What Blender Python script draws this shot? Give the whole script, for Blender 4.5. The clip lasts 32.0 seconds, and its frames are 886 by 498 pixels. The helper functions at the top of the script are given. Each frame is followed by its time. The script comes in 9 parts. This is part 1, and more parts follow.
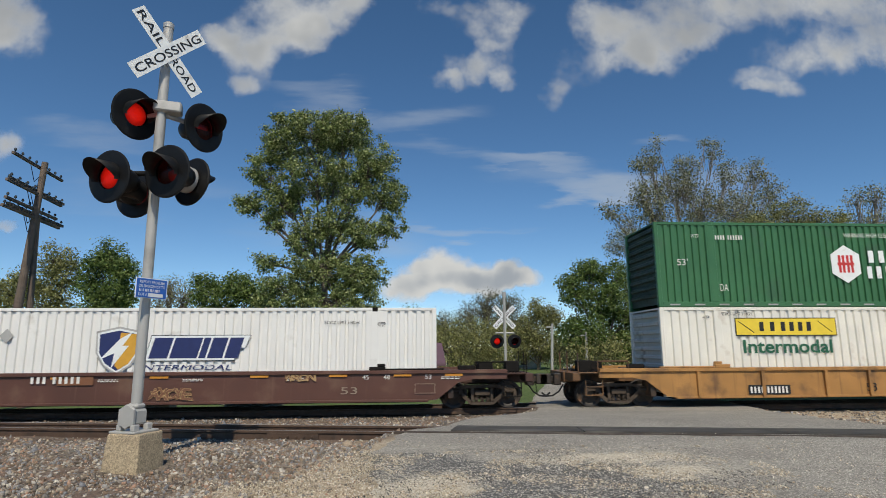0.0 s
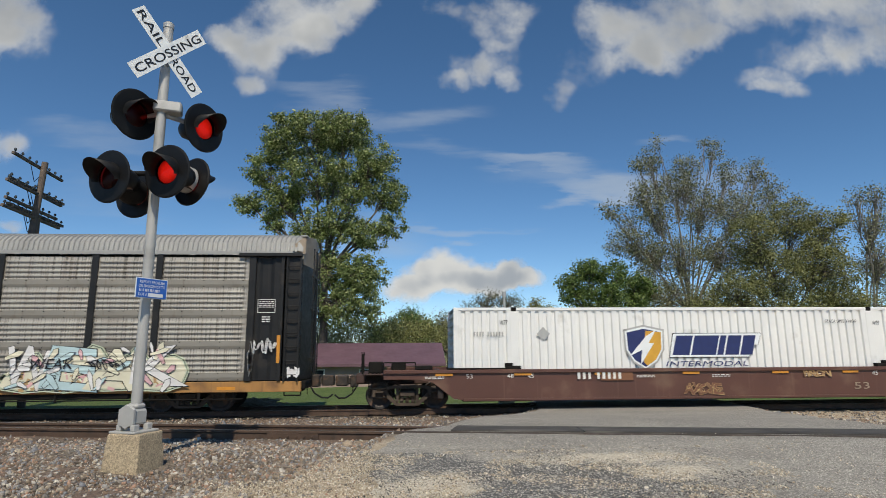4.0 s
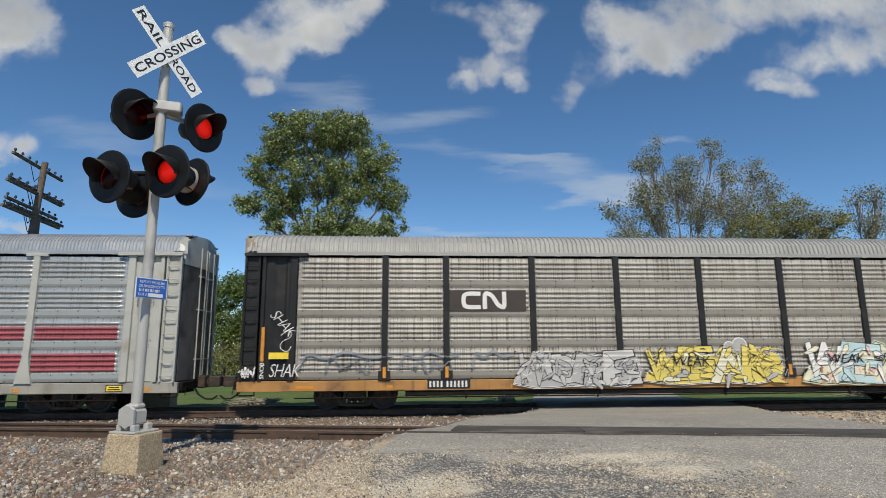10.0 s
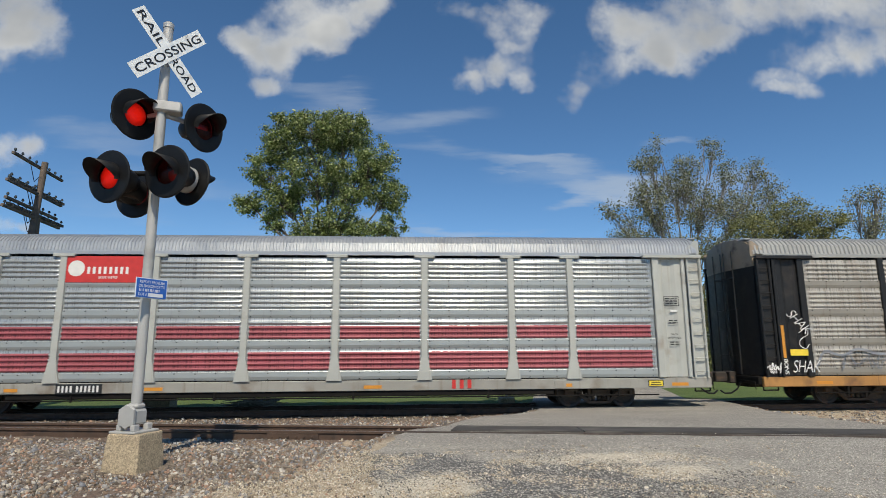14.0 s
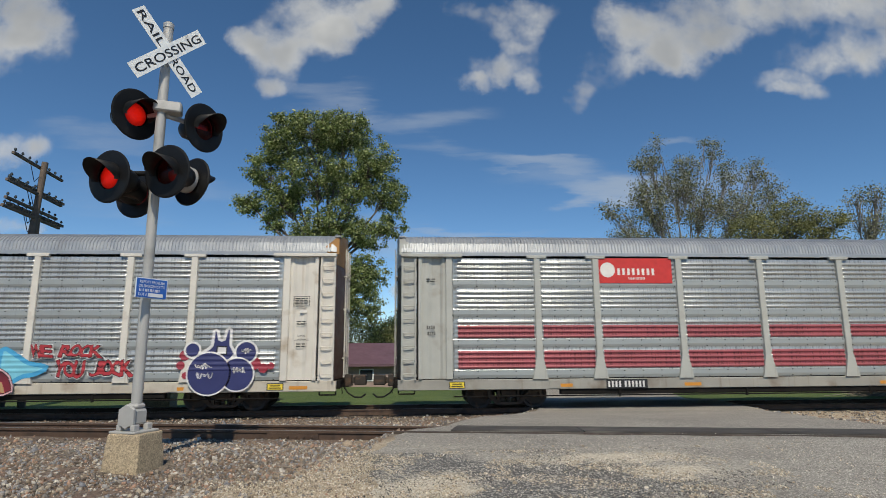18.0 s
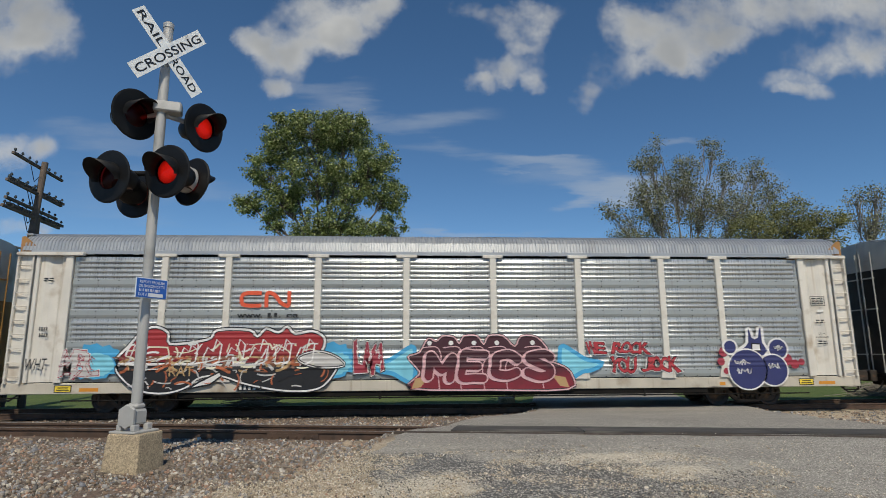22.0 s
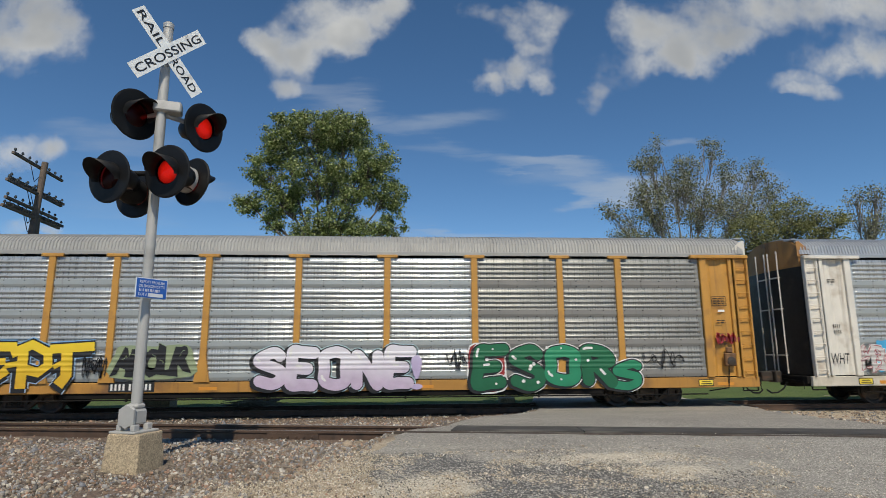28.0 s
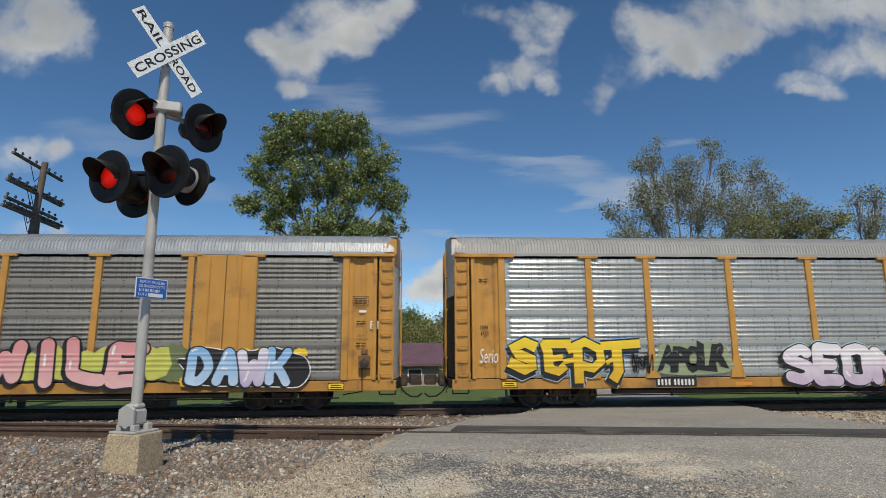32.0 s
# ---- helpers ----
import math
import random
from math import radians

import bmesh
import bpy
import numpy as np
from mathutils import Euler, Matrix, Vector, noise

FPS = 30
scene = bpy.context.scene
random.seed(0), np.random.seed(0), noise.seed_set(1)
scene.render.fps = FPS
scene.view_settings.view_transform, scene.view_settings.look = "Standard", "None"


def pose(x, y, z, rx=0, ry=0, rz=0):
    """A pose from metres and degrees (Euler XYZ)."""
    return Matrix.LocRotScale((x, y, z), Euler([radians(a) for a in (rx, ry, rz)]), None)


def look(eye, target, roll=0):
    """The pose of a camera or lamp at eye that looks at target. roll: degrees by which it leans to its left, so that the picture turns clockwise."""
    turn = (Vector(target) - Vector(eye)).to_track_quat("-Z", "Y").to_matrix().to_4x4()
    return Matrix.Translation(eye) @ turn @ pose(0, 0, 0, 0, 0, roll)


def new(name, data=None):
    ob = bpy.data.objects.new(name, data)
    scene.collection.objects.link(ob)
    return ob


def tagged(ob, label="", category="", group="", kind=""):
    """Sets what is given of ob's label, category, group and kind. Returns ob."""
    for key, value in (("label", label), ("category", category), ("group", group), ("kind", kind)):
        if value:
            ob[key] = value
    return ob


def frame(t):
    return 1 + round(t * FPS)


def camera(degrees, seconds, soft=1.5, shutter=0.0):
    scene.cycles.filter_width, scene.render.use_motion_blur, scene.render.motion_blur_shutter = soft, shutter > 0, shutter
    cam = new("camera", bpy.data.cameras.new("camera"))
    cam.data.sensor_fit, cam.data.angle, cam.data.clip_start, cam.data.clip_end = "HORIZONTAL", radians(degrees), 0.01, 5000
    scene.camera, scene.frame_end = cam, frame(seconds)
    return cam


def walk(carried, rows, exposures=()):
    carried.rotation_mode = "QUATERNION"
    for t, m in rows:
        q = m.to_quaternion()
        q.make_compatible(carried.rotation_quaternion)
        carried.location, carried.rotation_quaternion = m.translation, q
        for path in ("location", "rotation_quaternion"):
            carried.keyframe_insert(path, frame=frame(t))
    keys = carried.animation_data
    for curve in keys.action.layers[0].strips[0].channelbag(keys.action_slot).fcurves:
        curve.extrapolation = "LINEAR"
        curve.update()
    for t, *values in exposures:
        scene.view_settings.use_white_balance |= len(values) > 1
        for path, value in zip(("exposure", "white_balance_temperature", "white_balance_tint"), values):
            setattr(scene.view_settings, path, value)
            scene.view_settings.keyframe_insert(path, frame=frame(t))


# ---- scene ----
# Camera on a tripod beside the road.
EYE = (0.0, 0.0, 1.91)
cam = camera(76.2, 32.0, soft=0.55, shutter=0.25)
view = look(EYE, (0.06269, 0.98281, 2.08365), -0.33)
walk(cam, [(0.0, view), (32.0, view)], [(0.0, -0.12, 6640, 7), (3.0, -0.10, 6640, 7), (6.0, 0.06, 6640, 7), (14.0, 0.08, 6640, 7), (17.0, -0.06, 6640, 7), (20.0, -0.17, 6640, 7), (23.0, -0.24, 6640, 7), (25.0, -0.24, 6640, 7), (28.0, -0.09, 6640, 7), (32.0, -0.13, 6640, 7)])

# Sky and sun: clear spring noon, sun high behind the camera.
SUN_UP, SUN_SIDE = 50.5, 3.0
world = bpy.data.worlds.new("sky")
scene.world = world
world.use_nodes = True
wn = world.node_tree
sky = wn.nodes.new("ShaderNodeTexSky")
sky.sky_type = "NISHITA"
sky.sun_disc = False
sky.sun_elevation = radians(SUN_UP)
sky.sun_rotation = radians(180.0 - SUN_SIDE)
sky.altitude = 700.0
sky.air_density, sky.dust_density, sky.ozone_density = 0.75, 0.02, 3.0
wn.nodes["Background"].inputs["Strength"].default_value = 0.125
deep = wn.nodes.new("ShaderNodeHueSaturation")
deep.inputs["Saturation"].default_value = 1.14
deep.inputs["Hue"].default_value = 0.497
wn.links.new(sky.outputs["Color"], deep.inputs["Color"])
wn.links.new(deep.outputs["Color"], wn.nodes["Background"].inputs["Color"])
sun = new("sun", bpy.data.lights.new("sun", "SUN"))
sun.data.energy, sun.data.angle, sun.data.color = 3.95, radians(0.53), (1.0, 0.91, 0.77)
ce, se = math.cos(radians(SUN_UP)), math.sin(radians(SUN_UP))
SUN_DIR = Vector((ce * math.sin(radians(SUN_SIDE)), -ce * math.cos(radians(SUN_SIDE)), se))
sun.matrix_world = look(SUN_DIR * 60, (0, 0, 0))


# ---- small tools ----
def part(name, bm, material, parent=None, label="", m=None, smooth=False):
    """Links a bmesh or a mesh as one object under a thing or a part."""
    if isinstance(bm, bmesh.types.BMesh):
        me = bpy.data.meshes.new(name)
        bm.to_mesh(me)
        bm.free()
    else:
        me = bm
    mats = material if isinstance(material, (list, tuple)) else [material]
    if not me.materials:
        for k in mats:
            me.materials.append(k)
    if smooth:
        me.polygons.foreach_set("use_smooth", [True] * len(me.polygons))
    ob = new(name, me)
    for i, k in enumerate(mats):
        if me.materials[i] != k:
            ob.material_slots[i].link = "OBJECT"
            ob.material_slots[i].material = k
    if parent is not None:
        ob.parent = parent
    if m is not None:
        ob.matrix_basis = m
    if label:
        ob["label"] = label
    return ob


def empty(name, m, label, category, group="", kind=""):
    ob = new(name)
    ob.empty_display_size = 0.2
    ob.matrix_basis = m
    return tagged(ob, label, category, group, kind)


def mesh_of(name, verts, faces):
    me = bpy.data.meshes.new(name)
    me.from_pydata([tuple(v) for v in verts], [], [tuple(f) for f in faces])
    me.update()
    return me


def box(bm, x0, x1, y0, y1, z0, z1, bevel=0.0, mi=0):
    r = bmesh.ops.create_cube(bm, size=1.0, matrix=Matrix.LocRotScale(((x0 + x1) / 2, (y0 + y1) / 2, (z0 + z1) / 2), None, (abs(x1 - x0), abs(y1 - y0), abs(z1 - z0))))
    vs = set(r["verts"])
    fs = {f for v in vs for f in v.link_faces}
    for f in fs:
        f.material_index = mi
    if bevel:
        es = {e for v in vs for e in v.link_edges}
        bmesh.ops.bevel(bm, geom=list(es), offset=bevel, segments=1, affect="EDGES", profile=0.5)
    return bm


def boxes(*args, bevel=0.0):
    bm = bmesh.new()
    for a in args:
        box(bm, *a, bevel=bevel)
    return bm


def rod(bm, a, b, r0, r1=None, seg=8, caps=True):
    a, b = Vector(a), Vector(b)
    d = b - a
    q = d.to_track_quat("Z", "Y").to_matrix().to_4x4()
    bmesh.ops.create_cone(bm, cap_ends=caps, segments=seg, radius1=r0, radius2=r0 if r1 is None else r1, depth=d.length, matrix=Matrix.Translation((a + b) / 2) @ q)
    return bm


def rods(pairs, r, seg=6):
    bm = bmesh.new()
    for a, b in pairs:
        rod(bm, a, b, r, seg=seg)
    return bm


def lathe(bm, profile, seg, m, mi=0):
    """Turns (radius, height) pairs about the local z axis."""
    rings = []
    for r, h in profile:
        if r < 1e-5:
            rings.append([bm.verts.new(m @ Vector((0, 0, h)))])
        else:
            rings.append([bm.verts.new(m @ Vector((r * math.cos(2 * math.pi * k / seg), r * math.sin(2 * math.pi * k / seg), h))) for k in range(seg)])
    for a, b in zip(rings, rings[1:]):
        for k in range(seg):
            l = (k + 1) % seg
            if len(a) == 1:
                vs = (a[0], b[k], b[l])
            elif len(b) == 1:
                vs = (a[k], b[0], a[l])
            else:
                vs = (a[k], b[k], b[l], a[l])
            f = bm.faces.new(vs)
            f.material_index = mi
    return bm


def prism(bm, outline, y0, y1, mi=0):
    """An outline of (x, z) pairs, extruded from y0 to y1."""
    a = [bm.verts.new((x, y0, z)) for x, z in outline]
    b = [bm.verts.new((x, y1, z)) for x, z in outline]
    fs = [bm.faces.new(a), bm.faces.new(b[::-1])]
    for k in range(len(a)):
        l = (k + 1) % len(a)
        fs.append(bm.faces.new((a[l], a[k], b[k], b[l])))
    for f in fs:
        f.material_index = mi
    return bm


# Lettering with the built-in font, flat in the x-z plane, facing -y, from x 0 and z 0.
def letters(text, height, offset=0.0, shear=0.0, spacing=1.0, wide=None):
    cu = bpy.data.curves.new("lettering", "FONT")
    cu.body, cu.size, cu.offset, cu.shear, cu.space_character = text, 1.0, offset, shear, spacing
    cu.resolution_u = 3
    cu.fill_mode = "FRONT"
    ob = bpy.data.objects.new("lettering", cu)
    me = bpy.data.meshes.new_from_object(ob)
    bpy.data.objects.remove(ob)
    bpy.data.curves.remove(cu)
    n = len(me.vertices)
    co = np.empty(n * 3)
    me.vertices.foreach_get("co", co)
    co = co.reshape(-1, 3)
    k = height / 0.73
    kx = k if wide is None else wide / max(1e-6, co[:, 0].max() - co[:, 0].min())
    x = (co[:, 0] - (co[:, 0].min() if wide is not None else 0)) * kx
    me.vertices.foreach_set("co", np.stack([x, np.zeros(n), co[:, 1] * k], 1).ravel())
    me.materials.clear()
    me.update()
    return me


def bars(words, height, gap=0.35, width=0.62):
    """Plain bars in place of writing that is not reproduced: word lengths in characters."""
    bm = bmesh.new()
    x = 0.0
    for w in words:
        for c in range(w):
            box(bm, x, x + height * width * 0.5, -0.002, 0.0, 0, height)
            x += height * width
        x += height * gap
    return bm


# ---- materials ----
def mat(name, base, rough=0.6, metal=0.0, vary=0.25, scale=3.0, grain=60.0, bump=0.15, dirt=None, dirt_amount=0.0, dirt_scale=1.5, streak=0.0, spec=0.5, island=0.0, dist=0.01, perf=0.0, pebble=0.0, gloss_vary=0.12):
    """Base colour with two scales of variation, optional dirt and vertical streaks, and fine relief."""
    ma = bpy.data.materials.new(name)
    ma.use_nodes = True
    nt = ma.node_tree
    nd, ln = nt.nodes, nt.links
    b = nd["Principled BSDF"]
    b.inputs["Metallic"].default_value = metal
    b.inputs["Specular IOR Level"].default_value = spec
    tc = nd.new("ShaderNodeTexCoord")

    def noise_(sc, detail=4.0, vec=None):
        n = nd.new("ShaderNodeTexNoise")
        n.inputs["Scale"].default_value, n.inputs["Detail"].default_value = sc, detail
        ln.new(vec or tc.outputs["Object"], n.inputs["Vector"])
        return n.outputs["Fac"]

    def ramp(fac, lo, hi):
        r = nd.new("ShaderNodeMapRange")
        r.inputs["From Min"].default_value, r.inputs["From Max"].default_value = lo, hi
        ln.new(fac, r.inputs["Value"])
        return r.outputs["Result"]

    def mix(fac, a, c, mode="MIX"):
        m = nd.new("ShaderNodeMix")
        m.data_type, m.blend_type = "RGBA", mode
        for sock, val in ((m.inputs["Factor"], fac), (m.inputs[6], a), (m.inputs[7], c)):
            if isinstance(val, bpy.types.NodeSocket):
                ln.new(val, sock)
            elif isinstance(val, (int, float)):
                sock.default_value = val
            else:
                sock.default_value = (*val, 1.0)
        return m.outputs[2]

    dark = tuple(c * (1 - vary) for c in base)
    light = tuple(min(1.0, c * (1 + vary)) for c in base)
    col = mix(ramp(noise_(scale), 0.3, 0.7), dark, light)
    col = mix(ramp(noise_(grain, 2.0), 0.25, 0.75), col, mix(0.5, col, tuple(c * (1 - vary * 0.8) for c in base)))
    if island:
        g = nd.new("ShaderNodeNewGeometry")
        col = mix(g.outputs["Random Per Island"], mix(island, col, (0.0, 0.0, 0.0)), mix(island * 0.5, col, (1.0, 0.97, 0.92)))
    if dirt is not None:
        col = mix(ramp(noise_(dirt_scale, 6.0), 0.62 - dirt_amount * 0.4, 0.80 - dirt_amount * 0.3), col, dirt)
        if streak:
            mp = nd.new("ShaderNodeMapping")
            mp.inputs["Scale"].default_value = (9.0, 9.0, 0.35)
            ln.new(tc.outputs["Object"], mp.inputs["Vector"])
            col = mix(ramp(noise_(1.0, 5.0, mp.outputs["Vector"]), 0.75 - streak * 0.35, 0.95 - streak * 0.2), col, dirt)
    if perf:
        # rows of fine punched slots and run-off lines down the sheet
        mp2 = nd.new("ShaderNodeMapping")
        mp2.inputs["Scale"].default_value = (42.0, 1.0, 0.22)
        ln.new(tc.outputs["Object"], mp2.inputs["Vector"])
        f = ramp(noise_(1.0, 2.0, mp2.outputs["Vector"]), 0.54, 0.61)
        m3 = nd.new("ShaderNodeMath")
        m3.operation = "MULTIPLY"
        m3.inputs[1].default_value = perf
        ln.new(f, m3.inputs[0])
        col = mix(m3.outputs[0], col, tuple(c * 0.25 for c in base))
    if pebble:
        vo = nd.new("ShaderNodeTexVoronoi")
        vo.inputs["Scale"].default_value = pebble
        ln.new(tc.outputs["Object"], vo.inputs["Vector"])
        sc = nd.new("ShaderNodeSeparateColor")
        ln.new(vo.outputs["Color"], sc.inputs[0])
        col = mix(sc.outputs[0], mix(0.55, col, tuple(c * 0.35 for c in base)), mix(0.5, col, tuple(min(1.0, c * 1.55) for c in base)))
    ln.new(col, b.inputs["Base Color"])
    r = ramp(noise_(scale * 4, 3.0), 0.2, 0.8)
    rr = nd.new("ShaderNodeMapRange")
    rr.inputs["To Min"].default_value, rr.inputs["To Max"].default_value = max(0.03, rough - gloss_vary), min(1.0, rough + gloss_vary)
    ln.new(r, rr.inputs["Value"])
    ln.new(rr.outputs["Result"], b.inputs["Roughness"])
    if bump:
        bp = nd.new("ShaderNodeBump")
        bp.inputs["Strength"].default_value, bp.inputs["Distance"].default_value = bump, dist
        ln.new(noise_(grain * 0.6, 5.0), bp.inputs["Height"])
        ln.new(bp.outputs["Normal"], b.inputs["Normal"])
    return ma


def sheet_mat(name, base, rough, metal, grime, slots, stain, dashed=1.0):
    """Pressed perforated sheet: small slots between the ribs in ragged columns, run-off streaks, and each sheet a shade of its own."""
    ma = bpy.data.materials.new(name)
    ma.use_nodes = True
    nd, ln = ma.node_tree.nodes, ma.node_tree.links
    b = nd["Principled BSDF"]
    b.inputs["Metallic"].default_value = metal
    tc = nd.new("ShaderNodeTexCoord")
    oi = nd.new("ShaderNodeObjectInfo")
    shift = nd.new("ShaderNodeVectorMath")
    shift.operation = "MULTIPLY_ADD"
    shift.inputs[1].default_value = (90.0, 0.0, 0.0)
    ln.new(oi.outputs["Random"], shift.inputs[0])
    ln.new(tc.outputs["Object"], shift.inputs[2])
    sp = nd.new("ShaderNodeSeparateXYZ")
    ln.new(tc.outputs["Object"], sp.inputs[0])

    def noise_(sx, sz, detail=3.0):
        mp = nd.new("ShaderNodeMapping")
        mp.inputs["Scale"].default_value = (sx, 0.0, sz)
        ln.new(shift.outputs[0], mp.inputs["Vector"])
        n = nd.new("ShaderNodeTexNoise")
        n.inputs["Scale"].default_value, n.inputs["Detail"].default_value = 1.0, detail
        ln.new(mp.outputs["Vector"], n.inputs["Vector"])
        return n.outputs["Fac"]

    def math_(op, a, c):
        m = nd.new("ShaderNodeMath")
        m.operation = op
        for k, v in ((m.inputs[0], a), (m.inputs[1], c)):
            if isinstance(v, (int, float)):
                k.default_value = v
            else:
                ln.new(v, k)
        return m.outputs[0]

    def ramp(v, lo, hi, a=0.0, c=1.0):
        r = nd.new("ShaderNodeMapRange")
        for k, q in (("From Min", lo), ("From Max", hi), ("To Min", a), ("To Max", c)):
            r.inputs[k].default_value = q
        ln.new(v, r.inputs["Value"])
        return r.outputs["Result"]

    def mix(fac, a, c):
        m = nd.new("ShaderNodeMix")
        m.data_type = "RGBA"
        for k, v in ((m.inputs["Factor"], fac), (m.inputs[6], a), (m.inputs[7], c)):
            if isinstance(v, (int, float)):
                k.default_value = v
            elif isinstance(v, tuple):
                k.default_value = (*v, 1)
            else:
                ln.new(v, k)
        return m.outputs[2]

    group_ = math_("FLOORED_MODULO", math_("SUBTRACT", sp.outputs[2], 0.98), 0.955)
    rib = math_("MODULO", math_("SUBTRACT", group_, 0.275), 0.15)
    crest = math_("LESS_THAN", math_("ABSOLUTE", math_("SUBTRACT", rib, 0.075), 0.0), 0.036)
    crest = math_("MULTIPLY", crest, math_("MULTIPLY", math_("GREATER_THAN", group_, 0.27), math_("LESS_THAN", group_, 0.875)))
    col = mix(oi.outputs["Random"], tuple(k * 0.90 for k in base), tuple(min(1.0, k * 1.10) for k in base))
    col = mix(ramp(noise_(0.8, 0.5, 4), 0.35, 0.7), col, tuple(k * 0.88 for k in base))
    col = mix(math_("MULTIPLY", ramp(noise_(7.0, 0.35, 4), 0.5, 0.72), stain), col, grime)
    col = mix(math_("MULTIPLY", ramp(noise_(0.9, 1.9, 5), 0.52, 0.70), stain * 0.8), col, grime)
    columns = ramp(noise_(34.0, 0.30, 1.0), 0.54, 0.60)
    dash = ramp(noise_(14.0, 11.0, 1.0), 0.36, 0.46, 1.0 - dashed)
    holes = math_("MULTIPLY", math_("MULTIPLY", columns, dash), math_("SUBTRACT", 1.0, math_("MULTIPLY", crest, 0.45 + 0.33 * dashed)))
    holes = math_("MULTIPLY", holes, slots)
    col = mix(holes, col, tuple(k * 0.14 for k in grime))
    ln.new(col, b.inputs["Base Color"])
    ln.new(ramp(noise_(3.0, 0.8, 3), 0.3, 0.7, rough - 0.03, rough + 0.03), b.inputs["Roughness"])
    return ma


RUSTY = (0.16, 0.085, 0.045)
M = {}
M["galv"] = sheet_mat("galvanised_steel", (0.50, 0.515, 0.51), 0.31, 0.52, (0.22, 0.21, 0.20), 0.50, 0.22)
M["galv_mid"] = sheet_mat("duller_galvanised_steel", (0.45, 0.465, 0.46), 0.33, 0.50, (0.22, 0.21, 0.20), 0.50, 0.25)
# Darker steels: sheets seen away from the sun's glint, its absence painted in.
M["galv_low_glint"] = sheet_mat("low_glint_grey_steel", (0.30, 0.30, 0.285), 0.45, 0.35, (0.16, 0.15, 0.135), 0.6, 0.35)
M["galv_no_glint"] = sheet_mat("no_glint_grey_steel", (0.215, 0.21, 0.195), 0.55, 0.25, (0.12, 0.105, 0.09), 0.6, 0.35)
M["band_no_glint"] = mat("no_glint_band_steel", (0.235, 0.225, 0.21), 0.65, 0.25, 0.12, 0.9, 40, 0.05, (0.15, 0.13, 0.11), 0.0, 1.5, 0.3)
M["galv_old"] = sheet_mat("weathered_galvanised_steel", (0.385, 0.365, 0.33), 0.58, 0.15, (0.19, 0.15, 0.115), 0.72, 0.5, 0.25)
M["band_old"] = mat("dull_beige_band_steel", (0.275, 0.255, 0.22), 0.6, 0.2, 0.16, 0.9, 40, 0.05, (0.17, 0.125, 0.09), 0.10, 1.5, 0.3)
M["band"] = mat("dull_grey_band_steel", (0.37, 0.39, 0.385), 0.5, 0.35, 0.08, 0.9, 40, 0.03, (0.22, 0.21, 0.20), 0.0, 1.5, 0.25)
M["galv_red"] = sheet_mat("red_painted_steel", (0.34, 0.085, 0.10), 0.5, 0.1, (0.16, 0.05, 0.05), 0.6, 0.3)
M["roof"] = mat("galvanised_roof_sheet", (0.40, 0.41, 0.42), 0.42, 0.5, 0.10, 0.8, 30, 0.05, (0.30, 0.29, 0.28), -0.15, 0.7, 0.1)
M["roof_old"] = mat("dull_roof_sheet", (0.34, 0.335, 0.32), 0.6, 0.25, 0.10, 0.8, 30, 0.05, (0.26, 0.25, 0.23), -0.15, 0.7, 0.15)
# Also paints in the shade on trailing end doors of the later cars.
M["black"] = mat("black_paint_and_door_shade", (0.015, 0.0145, 0.0145), 0.5, 0.0, 0.3, 2, 30, 0.06, (0.05, 0.04, 0.033), 0.15, 1.2, 0.3, spec=0.35)
M["white"] = mat("white_car_paint", (0.66, 0.62, 0.55), 0.5, 0.0, 0.1, 1.5, 30, 0.05, (0.35, 0.26, 0.17), 0.12, 1.2, 0.4)
M["grey"] = mat("pale_grey_car_paint", (0.42, 0.42, 0.385), 0.5, 0.0, 0.1, 1.5, 30, 0.05, (0.28, 0.24, 0.19), 0.12, 1.2, 0.35)
M["grey_sill"] = mat("dirty_grey_sill_paint", (0.31, 0.295, 0.26), 0.6, 0.0, 0.16, 1.5, 30, 0.05, (0.17, 0.13, 0.095), 0.2, 1.2, 0.4)
M["white_sill"] = mat("dirty_white_sill_paint", (0.52, 0.47, 0.39), 0.6, 0.0, 0.14, 1.5, 30, 0.05, (0.26, 0.19, 0.13), 0.18, 1.2, 0.4)
M["yellow_sill"] = mat("dirty_yellow_sill_paint", (0.41, 0.20, 0.04), 0.6, 0.0, 0.2, 1.5, 30, 0.05, (0.15, 0.075, 0.035), 0.22, 1.2, 0.4)
M["yellow"] = mat("yellow_car_paint", (0.49, 0.245, 0.047), 0.5, 0.0, 0.14, 1.5, 30, 0.05, (0.20, 0.10, 0.04), 0.15, 1.2, 0.4)
M["yellow_old"] = mat("faded_yellow_paint", (0.40, 0.20, 0.06), 0.6, 0.0, 0.2, 1.5, 30, 0.08, (0.13, 0.07, 0.035), 0.22, 1.3, 0.45)
M["brown"] = mat("red_brown_car_paint", (0.105, 0.045, 0.032), 0.5, 0.0, 0.2, 1.0, 30, 0.06, (0.17, 0.10, 0.065), 0.12, 1.0, 0.3)
M["under"] = mat("grimy_underframe_steel", (0.013, 0.0115, 0.0105), 0.8, 0.0, 0.35, 3, 30, 0.2, (0.03, 0.022, 0.017), 0.12, 2.0, spec=0.15)
M["wheel"] = mat("wheel_steel", (0.045, 0.036, 0.03), 0.6, 0.2, 0.3, 6, 40, 0.1, RUSTY, 0.2, 4.0)
M["cont_white"] = mat("white_container_paint", (0.78, 0.77, 0.745), 0.45, 0.0, 0.05, 1.0, 20, 0.03, (0.40, 0.37, 0.32), 0.02, 1.0, 0.12)
M["cont_cream"] = mat("off_white_container_paint", (0.76, 0.735, 0.665), 0.5, 0.0, 0.08, 1.0, 20, 0.04, (0.45, 0.37, 0.28), 0.0, 1.2, 0.25)
